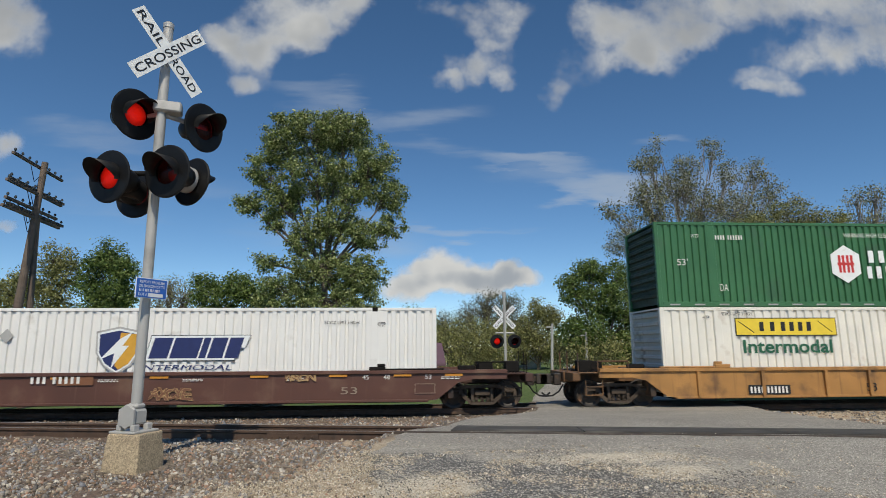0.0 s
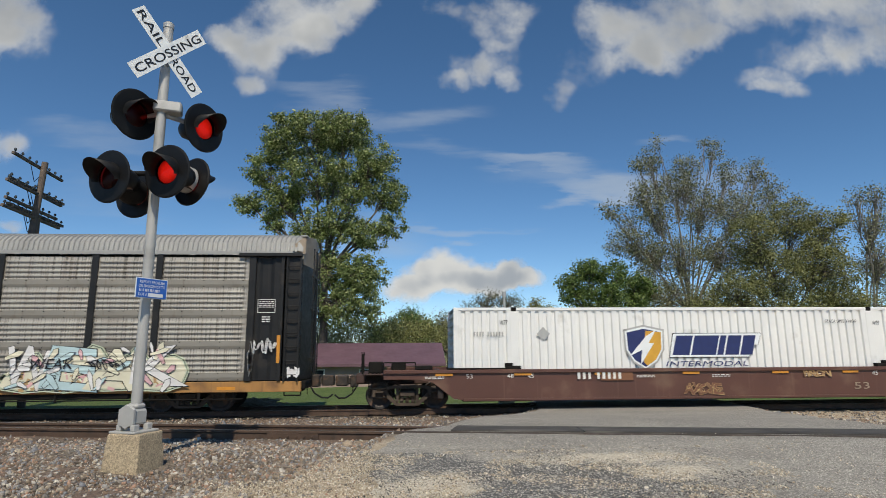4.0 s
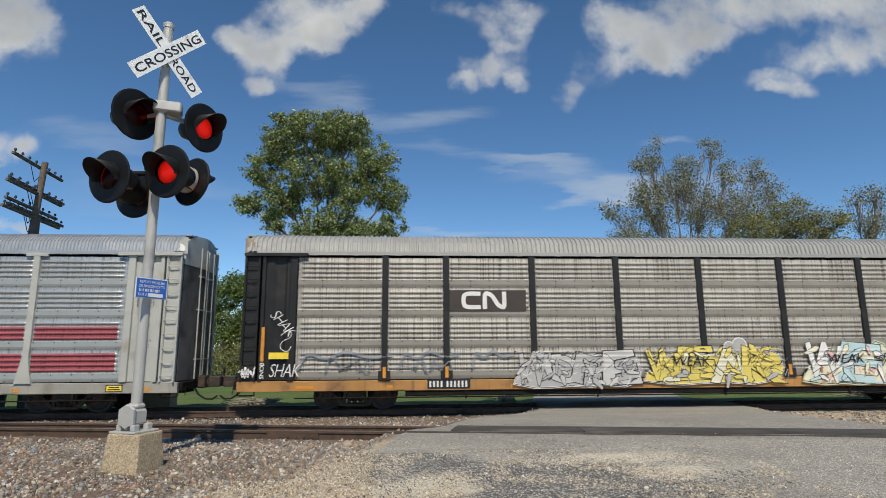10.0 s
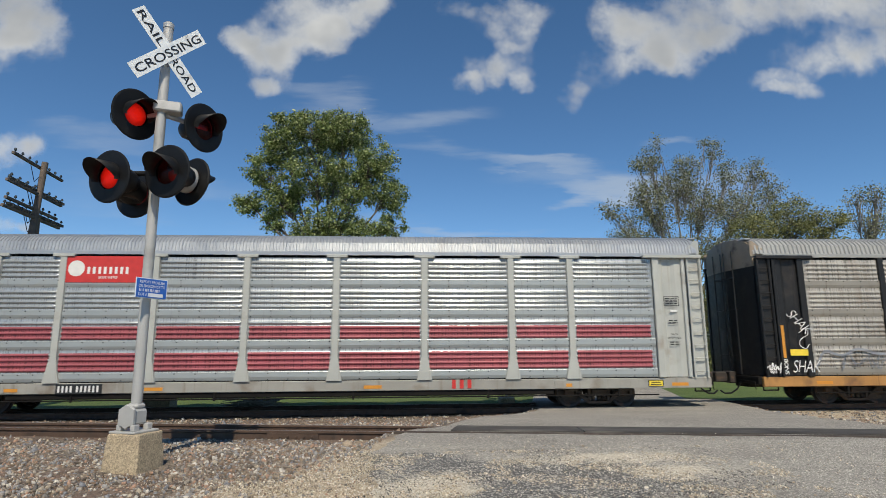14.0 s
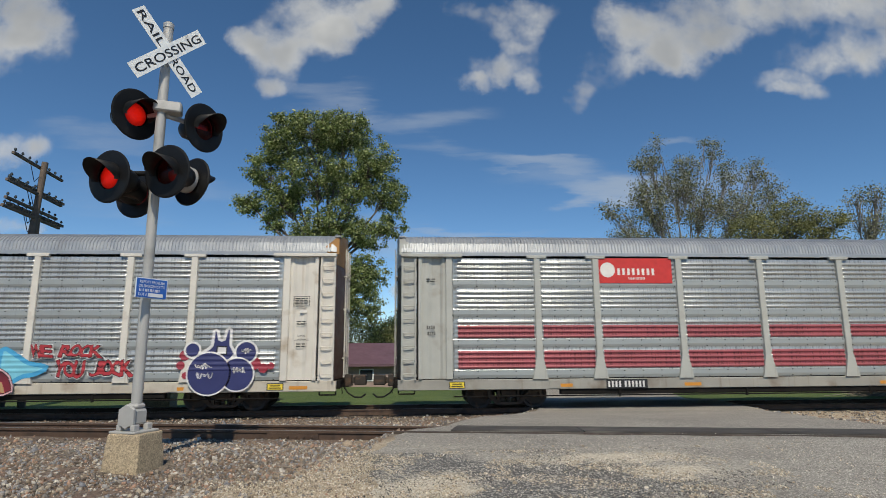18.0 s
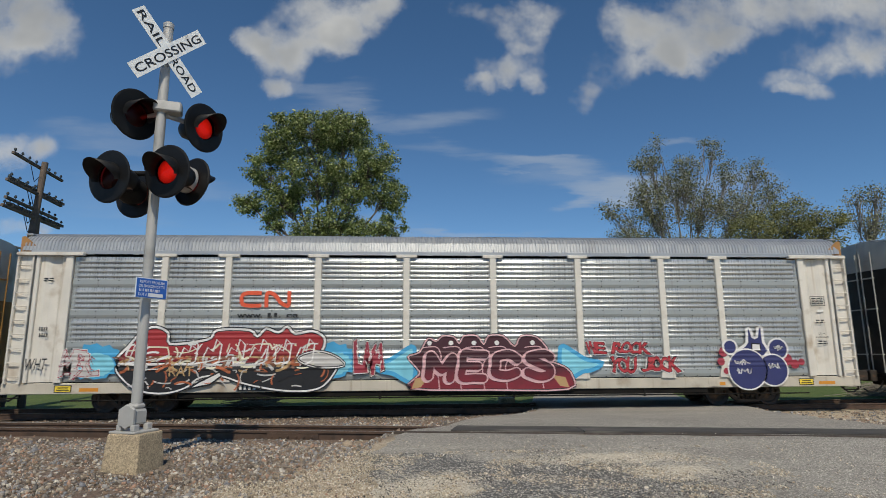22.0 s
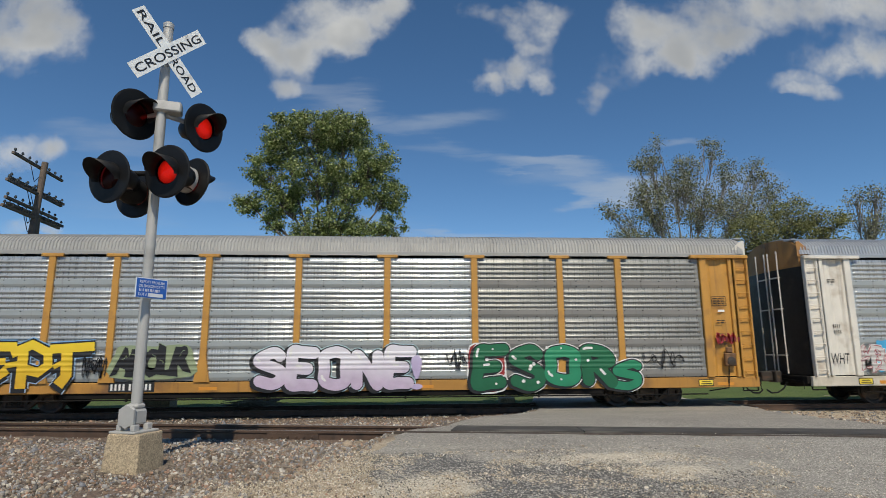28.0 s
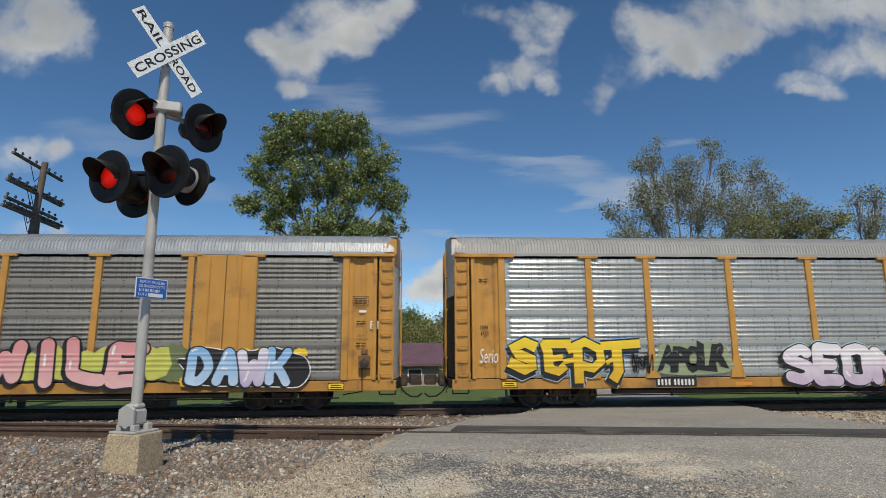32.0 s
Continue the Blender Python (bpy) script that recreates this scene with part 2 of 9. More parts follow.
# Darker copy of the container green: the end's shade put into the colour.
M["green_shaded_end"] = mat("shaded_green_end_paint", (0.012, 0.035, 0.022), 0.6, 0.0, 0.2, 1.0, 20, 0.04, (0.03, 0.025, 0.02), 0.1, 1.0, 0.2)
# Off-white darkened to paint in the shade on the container end.
M["cream_shaded_end"] = mat("shaded_off_white_end_paint", (0.56, 0.54, 0.49), 0.6, 0.0, 0.12, 1.0, 20, 0.04, (0.16, 0.13, 0.10), 0.1, 1.0, 0.3)
M["yellow_end"] = mat("grimy_yellow_brown_paint", (0.17, 0.085, 0.035), 0.7, 0.0, 0.3, 2.0, 30, 0.08, (0.035, 0.026, 0.02), 0.4, 1.6, 0.4)
# Pale grey taken down for the end door: grime plus painted-in shade.
M["grey_shaded_end"] = mat("grimy_shaded_grey_paint", (0.10, 0.10, 0.10), 0.7, 0.0, 0.3, 2.0, 30, 0.08, (0.035, 0.03, 0.028), 0.3, 1.6, 0.4)
M["brown_end"] = mat("grimy_red_brown_paint", (0.065, 0.030, 0.022), 0.7, 0.0, 0.3, 2.0, 30, 0.08, (0.022, 0.017, 0.014), 0.4, 1.6, 0.4)
M["brown_patch"] = mat("repainted_brown_patch", (0.20, 0.085, 0.04), 0.6, 0.0, 0.1, 2.0, 30, 0.03)
M["cont_green"] = mat("green_container_paint", (0.042, 0.145, 0.06), 0.42, 0.0, 0.14, 0.8, 20, 0.04, (0.05, 0.10, 0.06), 0.1, 1.0, 0.2)
M["rail"] = mat("rusty_rail_steel", (0.10, 0.062, 0.042), 0.7, 0.2, 0.3, 4, 50, 0.2, (0.045, 0.033, 0.027), 0.25, 3.0)
M["railtop"] = mat("worn_rail_head", (0.30, 0.27, 0.24), 0.35, 0.8, 0.2, 4, 50, 0.05, RUSTY, 0.2, 3.0)
M["tie"] = mat("creosoted_wood", (0.06, 0.045, 0.035), 0.9, 0.0, 0.35, 4, 40, 0.6, (0.13, 0.11, 0.09), 0.25, 3.0)
M["concrete"] = mat("weathered_concrete", (0.43, 0.34, 0.225), 0.9, 0.0, 0.15, 6, 90, 0.9, (0.27, 0.215, 0.15), 0.12, 4.0, dist=0.012, pebble=62.0)
M["alu"] = mat("painted_aluminium", (0.43, 0.42, 0.40), 0.45, 0.15, 0.1, 3, 50, 0.05, (0.25, 0.24, 0.22), 0.08, 2.0)
M["lampblack"] = mat("satin_black_paint", (0.008, 0.008, 0.0085), 0.5, 0.0, 0.2, 3, 60, 0.03, (0.025, 0.025, 0.025), 0.06, 3.0, spec=0.25)
M["signwhite"] = mat("reflective_white_sheet", (0.78, 0.80, 0.80), 0.4, 0.0, 0.03, 3, 80, 0.02, (0.5, 0.48, 0.44), 0.03, 4.0)
M["ink"] = mat("black_lettering", (0.015, 0.015, 0.016), 0.5, 0, 0.2, 5, 60, 0.02)
M["signblue"] = mat("blue_sign_face", (0.02, 0.12, 0.50), 0.35, 0, 0.08, 4, 60, 0.02)
M["paintwhite"] = mat("white_stencil_paint", (0.72, 0.70, 0.66), 0.6, 0, 0.1, 4, 60, 0.02)
M["wood"] = mat("weathered_pole_wood", (0.15, 0.115, 0.09), 0.9, 0, 0.3, 2, 30, 0.5, (0.06, 0.05, 0.04), 0.2, 2.0, 0.5)
M["bark"] = mat("tree_bark", (0.13, 0.11, 0.09), 0.9, 0, 0.35, 3, 20, 0.8, (0.06, 0.05, 0.04), 0.2, 2.0)
M["palebark"] = mat("pale_sycamore_bark", (0.27, 0.245, 0.205), 0.85, 0, 0.35, 2, 15, 0.5, (0.12, 0.095, 0.07), 0.35, 1.5)
M["panel"] = mat("worn_crossing_timber", (0.062, 0.056, 0.05), 0.85, 0.0, 0.35, 2, 40, 0.4, (0.13, 0.12, 0.105), 0.22, 1.0, streak=0.2)
M["orange"] = mat("orange_reflective_tape", (0.60, 0.25, 0.03), 0.4, 0, 0.1, 5, 60, 0.02)
M["navy"] = mat("navy_print", (0.02, 0.03, 0.12), 0.45, 0, 0.1, 5, 40, 0.0)
M["gold"] = mat("gold_print", (0.62, 0.33, 0.04), 0.45, 0, 0.1, 5, 40, 0.0)
M["logored"] = mat("red_print", (0.55, 0.035, 0.03), 0.5, 0, 0.1, 5, 40, 0.02)
M["logoorange"] = mat("orange_red_print", (0.70, 0.10, 0.04), 0.5, 0, 0.1, 5, 40, 0.02)
M["signyellow"] = mat("yellow_print", (0.78, 0.58, 0.05), 0.45, 0, 0.06, 5, 40, 0.02)
M["printgreen"] = mat("dark_green_print", (0.02, 0.11, 0.06), 0.45, 0, 0.1, 5, 40, 0.0)
M["darkband"] = mat("dark_brown_band", (0.05, 0.035, 0.028), 0.55, 0, 0.2, 2, 40, 0.03)
M["tan"] = mat("faded_tan_paint", (0.33, 0.26, 0.19), 0.6, 0, 0.2, 2, 30, 0.05, (0.12, 0.09, 0.07), 0.2, 2)
M["shed"] = mat("white_siding", (0.62, 0.62, 0.60), 0.6, 0, 0.1, 1, 30, 0.05)
M["purple_roof"] = mat("dull_maroon_roof", (0.135, 0.075, 0.095), 0.6, 0, 0.2, 1, 20, 0.1)
M["housewall"] = mat("pinkish_brown_siding", (0.34, 0.255, 0.225), 0.7, 0, 0.1, 1, 30, 0.05)
M["window"] = mat("dark_window_glass", (0.03, 0.035, 0.04), 0.1, 0, 0.1, 1, 20, 0.0)
M["truckpaint"] = mat("brown_cast_steel", (0.09, 0.068, 0.052), 0.85, 0.0, 0.35, 4, 40, 0.2, (0.04, 0.032, 0.026), 0.25, 2.0, spec=0.2)


def leaf_mat(name, base, vary=0.5, yellow=(0.16, 0.17, 0.03)):
    ma = bpy.data.materials.new(name)
    ma.use_nodes = True
    nd, ln = ma.node_tree.nodes, ma.node_tree.links
    b = nd["Principled BSDF"]
    b.inputs["Roughness"].default_value = 0.5
    b.inputs["Specular IOR Level"].default_value = 0.3
    g = nd.new("ShaderNodeNewGeometry")
    r = nd.new("ShaderNodeValToRGB")
    r.color_ramp.elements[0].color = (*[c * (1 - vary) for c in base], 1)
    r.color_ramp.elements[1].color = (*yellow, 1)
    e = r.color_ramp.elements.new(0.6)
    e.color = (*base, 1)
    ln.new(g.outputs["Random Per Island"], r.inputs["Fac"])
    ln.new(r.outputs["Color"], b.inputs["Base Color"])
    t = nd.new("ShaderNodeBsdfTranslucent")
    ln.new(r.outputs["Color"], t.inputs["Color"])
    m = nd.new("ShaderNodeMixShader")
    m.inputs["Fac"].default_value = 0.30
    ln.new(b.outputs["BSDF"], m.inputs[1])
    ln.new(t.outputs["BSDF"], m.inputs[2])
    ln.new(m.outputs["Shader"], nd["Material Output"].inputs["Surface"])
    return ma


M["leaf_dark"] = leaf_mat("cottonwood_leaves", (0.20, 0.26, 0.08), 0.62, (0.47, 0.50, 0.23))
M["leaf_fresh"] = leaf_mat("fresh_green_leaves", (0.12, 0.185, 0.045), 0.6, (0.27, 0.33, 0.10))
M["leaf_sparse"] = leaf_mat("young_olive_leaves", (0.23, 0.235, 0.12), 0.5, (0.42, 0.41, 0.24))
M["leaf_olive"] = leaf_mat("olive_green_leaves", (0.23, 0.235, 0.085), 0.55, (0.42, 0.41, 0.17))
M["leaf_far"] = leaf_mat("hazy_budding_leaves", (0.16, 0.165, 0.095), 0.4, (0.25, 0.25, 0.15))
M["twig"] = mat("grey_brown_twigs", (0.17, 0.14, 0.12), 0.9, 0, 0.3, 2, 20, 0.0)


def ground_material():
    """Gravel, sandy fines and grass by place: mown grass beyond the tracks, stone and sand on the near side."""
    ma = bpy.data.materials.new("ground_surface")
    ma.use_nodes = True
    nd, ln = ma.node_tree.nodes, ma.node_tree.links
    b = nd["Principled BSDF"]
    b.inputs["Roughness"].default_value = 0.92
    tc = nd.new("ShaderNodeTexCoord")
    sp = nd.new("ShaderNodeSeparateXYZ")
    ln.new(tc.outputs["Object"], sp.inputs[0])

    def noise_(sc, d=4.0):
        n = nd.new("ShaderNodeTexNoise")
        n.inputs["Scale"].default_value, n.inputs["Detail"].default_value = sc, d
        ln.new(tc.outputs["Object"], n.inputs["Vector"])
        return n.outputs["Fac"]

    def ramp(v, lo, hi, to0=0.0, to1=1.0):
        r = nd.new("ShaderNodeMapRange")
        r.inputs["From Min"].default_value, r.inputs["From Max"].default_value = lo, hi
        r.inputs["To Min"].default_value, r.inputs["To Max"].default_value = to0, to1
        ln.new(v, r.inputs["Value"])
        return r.outputs["Result"]

    def math_(op, a, c):
        m = nd.new("ShaderNodeMath")
        m.operation = op
        for s, v in ((m.inputs[0], a), (m.inputs[1], c)):
            if isinstance(v, (int, float)):
                s.default_value = v
            else:
                ln.new(v, s)
        return m.outputs[0]

    def mix(fac, a, c):
        m = nd.new("ShaderNodeMix")
        m.data_type = "RGBA"
        for s, v in ((m.inputs["Factor"], fac), (m.inputs[6], a), (m.inputs[7], c)):
            if isinstance(v, (int, float)):
                s.default_value = v
            elif isinstance(v, tuple):
                s.default_value = (*v, 1)
            else:
                ln.new(v, s)
        return m.outputs[2]

    vo = nd.new("ShaderNodeTexVoronoi")
    vo.inputs["Scale"].default_value = 26
    ln.new(tc.outputs["Object"], vo.inputs["Vector"])
    vr = nd.new("ShaderNodeSeparateColor")
    ln.new(vo.outputs["Color"], vr.inputs[0])
    stone = mix(vr.outputs[0], (0.05, 0.04, 0.031), (0.30, 0.24, 0.18))
    stone = mix(ramp(noise_(1.3), 0.4, 0.7), stone, (0.17, 0.11, 0.08))
    sandv = nd.new("ShaderNodeTexVoronoi")
    sandv.inputs["Scale"].default_value = 75
    ln.new(tc.outputs["Object"], sandv.inputs["Vector"])
    sr = nd.new("ShaderNodeSeparateColor")
    ln.new(sandv.outputs["Color"], sr.inputs[0])
    sand = mix(sr.outputs[0], (0.23, 0.175, 0.115), (0.66, 0.56, 0.42))
    sand = mix(ramp(noise_(2.0), 0.45, 0.75), sand, (0.38, 0.30, 0.21))
    # sandy fines: near side, between the stones by the signal and the road
    edge = math_("ADD", math_("ADD", sp.outputs[0], math_("MULTIPLY", sp.outputs[1], -0.62)), math_("MULTIPLY", noise_(1.1), 2.0))
    near = mix(ramp(edge, -5.5, -4.6), stone, sand)
    gr = mix(ramp(noise_(0.5), 0.35, 0.7), (0.055, 0.10, 0.022), (0.10, 0.15, 0.038))
    gr = mix(ramp(noise_(9.0), 0.4, 0.8), gr, (0.14, 0.17, 0.05))
    far = math_("ADD", sp.outputs[1], math_("MULTIPLY", noise_(0.8), 1.6))
    col = mix(ramp(far, 22.6, 23.2), near, gr)
    ln.new(col, b.inputs["Base Color"])
    bp = nd.new("ShaderNodeBump")
    bp.inputs["Strength"].default_value, bp.inputs["Distance"].default_value = 0.7, 0.03
    ln.new(math_("ADD", math_("MULTIPLY", vo.outputs["Distance"], -1.0), noise_(60, 3)), bp.inputs["Height"])
    ln.new(bp.outputs["Normal"], b.inputs["Normal"])
    return ma


def road_material():
    """Old grey asphalt with exposed aggregate, darker patches and pale gravel spilled on it."""
    ma = bpy.data.materials.new("worn_asphalt")
    ma.use_nodes = True
    nd, ln = ma.node_tree.nodes, ma.node_tree.links
    b = nd["Principled BSDF"]
    b.inputs["Roughness"].default_value = 0.85
    tc = nd.new("ShaderNodeTexCoord")
    sp = nd.new("ShaderNodeSeparateXYZ")

    def noise_(sc, d=4.0, v=None):
        n = nd.new("ShaderNodeTexNoise")
        n.inputs["Scale"].default_value, n.inputs["Detail"].default_value = sc, d
        ln.new(v or tc.outputs["Object"], n.inputs["Vector"])
        return n

    def ramp(v, lo, hi):
        r = nd.new("ShaderNodeMapRange")
        r.inputs["From Min"].default_value, r.inputs["From Max"].default_value = lo, hi
        ln.new(v, r.inputs["Value"])
        return r.outputs["Result"]

    def math_(op, a, c):
        m = nd.new("ShaderNodeMath")
        m.operation = op
        for s, v in ((m.inputs[0], a), (m.inputs[1], c)):
            if isinstance(v, (int, float)):
                s.default_value = v
            else:
                ln.new(v, s)
        return m.outputs[0]

    def mix(fac, a, c):
        m = nd.new("ShaderNodeMix")
        m.data_type = "RGBA"
        for s, v in ((m.inputs["Factor"], fac), (m.inputs[6], a), (m.inputs[7], c)):
            if isinstance(v, (int, float)):
                s.default_value = v
            elif isinstance(v, tuple):
                s.default_value = (*v, 1)
            else:
                ln.new(v, s)
        return m.outputs[2]

    wob = nd.new("ShaderNodeVectorMath")
    wob.operation = "MULTIPLY_ADD"
    wob.inputs[1].default_value = (1.3, 1.3, 0)
    ln.new(noise_(1.6, 5).outputs["Color"], wob.inputs[0])
    ln.new(tc.outputs["Object"], wob.inputs[2])
    ln.new(wob.outputs[0], sp.inputs[0])
    X, Y = sp.outputs[0], sp.outputs[1]

    def blob(cx, cy, rx, ry):
        a = math_("DIVIDE", math_("SUBTRACT", X, cx + 0.65), rx)
        c = math_("DIVIDE", math_("SUBTRACT", Y, cy + 0.65), ry)
        return math_("SUBTRACT", 1.0, math_("ADD", math_("MULTIPLY", a, a), math_("MULTIPLY", c, c)))

    vo = nd.new("ShaderNodeTexVoronoi")
    vo.inputs["Scale"].default_value = 70
    ln.new(tc.outputs["Object"], vo.inputs["Vector"])
    vr = nd.new("ShaderNodeSeparateColor")
    ln.new(vo.outputs["Color"], vr.inputs[0])
    asp = mix(ramp(noise_(0.7).outputs["Fac"], 0.35, 0.65), (0.235, 0.216, 0.188), (0.315, 0.29, 0.252))
    mp = nd.new("ShaderNodeMapping")
    mp.inputs["Scale"].default_value = (0.25, 2.2, 1)
    mp.inputs["Rotation"].default_value = (0, 0, radians(9.8))
    ln.new(tc.outputs["Object"], mp.inputs["Vector"])
    asp = mix(ramp(noise_(1.2, 5, mp.outputs["Vector"]).outputs["Fac"], 0.5, 0.72), asp, (0.36, 0.332, 0.288))
    # open aggregate: light and dark chips
    asp = mix(math_("MULTIPLY", math_("GREATER_THAN", vr.outputs[0], 0.72), 0.55), asp, (0.54, 0.50, 0.43))
    asp = mix(math_("MULTIPLY", math_("LESS_THAN", vr.outputs[1], 0.30), 0.6), asp, (0.085, 0.078, 0.068))
    # dark fresh patches with open stone
    dark = mix(math_("GREATER_THAN", vr.outputs[0], 0.8), (0.085, 0.082, 0.078), (0.42, 0.40, 0.36))
    f = ramp(math_("ADD", math_("MAXIMUM", blob(1.4, 6.6, 2.0, 1.2), blob(0.1, 7.6, 1.0, 0.7)), math_("MULTIPLY", noise_(7).outputs["Fac"], 0.9)), 0.3, 0.8)
    asp = mix(f, asp, dark)
    # pale gravel drifts
    grav = mix(vr.outputs[1], (0.30, 0.25, 0.18), (0.74, 0.67, 0.54))
    g = math_("MAXIMUM", math_("MAXIMUM", blob(0.35, 6.5, 0.7, 0.55), blob(2.5, 7.7, 1.1, 0.32)), math_("MAXIMUM", blob(-0.3, 5.6, 0.7, 1.4), blob(3.3, 6.9, 0.6, 0.35)))
    g = math_("ADD", g, math_("MULTIPLY", math_("SUBTRACT", noise_(30, 4).outputs["Fac"], 0.5), 4.0))
    col = mix(ramp(g, -0.2, 0.7), asp, grav)
    # stray light stones
    col = mix(math_("MULTIPLY", math_("GREATER_THAN", vr.outputs[2], 0.93), ramp(Y, 10.2, 8.8)), col, (0.60, 0.56, 0.48))
    ln.new(col, b.inputs["Base Color"])
    bp = nd.new("ShaderNodeBump")
    bp.inputs["Strength"].default_value, bp.inputs["Distance"].default_value = 0.5, 0.012
    ln.new(math_("ADD", math_("MULTIPLY", vo.outputs["Distance"], -1.0), noise_(30, 4).outputs["Fac"]), bp.inputs["Height"])
    ln.new(bp.outputs["Normal"], b.inputs["Normal"])
    return ma


def stone_mat(name, shades):
    """Broken stone: each lump takes one of the quarry's shades, with a fine grain."""
    ma = bpy.data.materials.new(name)
    ma.use_nodes = True
    nd, ln = ma.node_tree.nodes, ma.node_tree.links
    b = nd["Principled BSDF"]
    b.inputs["Roughness"].default_value = 0.9
    g = nd.new("ShaderNodeNewGeometry")
    r = nd.new("ShaderNodeValToRGB")
    r.color_ramp.interpolation = "CONSTANT"
    for k, c in enumerate(shades):
        e = r.color_ramp.elements[k] if k < 2 else r.color_ramp.elements.new(k / len(shades))
        e.position = k / len(shades)
        e.color = (*c, 1)
    ln.new(g.outputs["Random Per Island"], r.inputs["Fac"])
    tc = nd.new("ShaderNodeTexCoord")
    n = nd.new("ShaderNodeTexNoise")
    n.inputs["Scale"].default_value, n.inputs["Detail"].default_value = 45, 4
    ln.new(tc.outputs["Object"], n.inputs["Vector"])
    h = nd.new("ShaderNodeHueSaturation")
    mr = nd.new("ShaderNodeMapRange")
    mr.inputs["From Min"].default_value, mr.inputs["From Max"].default_value = 0.25, 0.75
    mr.inputs["To Min"].default_value, mr.inputs["To Max"].default_value = 0.65, 1.35
    ln.new(n.outputs["Fac"], mr.inputs["Value"])
    ln.new(mr.outputs["Result"], h.inputs["Value"])
    ln.new(r.outputs["Color"], h.inputs["Color"])
    ln.new(h.outputs["Color"], b.inputs["Base Color"])
    return ma


M["ballast"] = stone_mat("crushed_stone", [(0.244, 0.213, 0.183), (0.122, 0.0976, 0.0756), (0.329, 0.287, 0.232), (0.195, 0.134, 0.0915), (0.293, 0.281, 0.268), (0.366, 0.232, 0.159), (0.159, 0.14, 0.122), (0.403, 0.342, 0.256), (0.232, 0.171, 0.122), (0.207, 0.207, 0.213), (0.549, 0.5, 0.427), (0.268, 0.207, 0.146)])
M["chips"] = stone_mat("mixed_stone_chips", [(0.05, 0.048, 0.045), (0.55, 0.52, 0.46), (0.09, 0.085, 0.08), (0.30, 0.28, 0.25), (0.065, 0.06, 0.056), (0.68, 0.65, 0.58), (0.14, 0.13, 0.12), (0.42, 0.37, 0.29)])
M["loose"] = stone_mat("pale_loose_gravel", [(0.56, 0.493, 0.381), (0.336, 0.28, 0.202), (0.694, 0.627, 0.515), (0.448, 0.37, 0.269), (0.224, 0.185, 0.14), (0.616, 0.526, 0.392), (0.493, 0.448, 0.381), (0.381, 0.302, 0.213)])
M["ground"] = ground_material()
M["road"] = road_material()


def cloud_material(name, lobes, warp, soft, white, grey, strength, feather=1.0, stretch=(1.0, 1.0), thin=1.0, edge=0.45, rough_shade=0.9, swell_=1.0):
    """A far sky backdrop: lobes of cloud (x, z, half width, half height, in km) broken up by noise, clear between."""
    ma = bpy.data.materials.new(name)
    ma.use_nodes = True
    nd, ln = ma.node_tree.nodes, ma.node_tree.links
    nd.remove(nd["Principled BSDF"])
    tc = nd.new("ShaderNodeTexCoord")
    km = nd.new("ShaderNodeVectorMath")
    km.operation = "MULTIPLY"
    km.inputs[1].default_value = (0.001, 0.0, 0.001)
    ln.new(tc.outputs["Object"], km.inputs[0])

    def noise_(sc, d, vec, rough=0.55):
        n = nd.new("ShaderNodeTexNoise")
        n.inputs["Scale"].default_value, n.inputs["Detail"].default_value, n.inputs["Roughness"].default_value = sc, d, rough
        ln.new(vec, n.inputs["Vector"])
        return n

    def math_(op, a, c=0.0):
        m = nd.new("ShaderNodeMath")
        m.operation = op
        for s, v in ((m.inputs[0], a), (m.inputs[1], c)):
            if isinstance(v, (int, float)):
                s.default_value = v
            else:
                ln.new(v, s)
        return m.outputs[0]

    def ramp(v, lo, hi, a=0.0, c=1.0):
        r = nd.new("ShaderNodeMapRange")
        r.interpolation_type = "SMOOTHSTEP"
        r.inputs["From Min"].default_value, r.inputs["From Max"].default_value = lo, hi
        r.inputs["To Min"].default_value, r.inputs["To Max"].default_value = a, c
        ln.new(v, r.inputs["Value"])
        return r.outputs["Result"]

    st = nd.new("ShaderNodeVectorMath")
    st.operation = "MULTIPLY"
    st.inputs[1].default_value = (stretch[0], 1.0, stretch[1])
    ln.new(km.outputs[0], st.inputs[0])
    n1 = noise_(3.2, 6, st.outputs[0])
    w = nd.new("ShaderNodeVectorMath")
    w.operation = "MULTIPLY_ADD"
    w.inputs[1].default_value = (warp, 0, warp)
    ln.new(n1.outputs["Color"], w.inputs[0])
    off = nd.new("ShaderNodeVectorMath")
    off.operation = "SUBTRACT"
    off.inputs[1].default_value = (warp / 2, 0, warp / 2)
    ln.new(km.outputs[0], off.inputs[0])
    ln.new(off.outputs[0], w.inputs[2])
    sp = nd.new("ShaderNodeSeparateXYZ")
    ln.new(w.outputs[0], sp.inputs[0])
    total = None
    for cx, cz, rx, rz in lobes:
        a = math_("DIVIDE", math_("SUBTRACT", sp.outputs[0], cx), rx * swell_)
        c = math_("DIVIDE", math_("SUBTRACT", sp.outputs[2], cz), rz * swell_)
        v = math_("MAXIMUM", math_("SUBTRACT", 1.0, math_("ADD", math_("MULTIPLY", a, a), math_("MULTIPLY", c, c))), 0.0)
        total = v if total is None else math_("ADD", total, v)
    n2 = noise_(4.2, 10, st.outputs[0], 0.60)
    n3 = noise_(2.6, 3, km.outputs[0], 0.5)
    body = math_("ADD", math_("MULTIPLY", total, 1.25), math_("MULTIPLY", math_("SUBTRACT", n2.outputs["Fac"], 0.60), feather))
    alpha = math_("MULTIPLY", ramp(body, -0.12, soft), math_("MULTIPLY", ramp(total, 0.0, edge), thin))
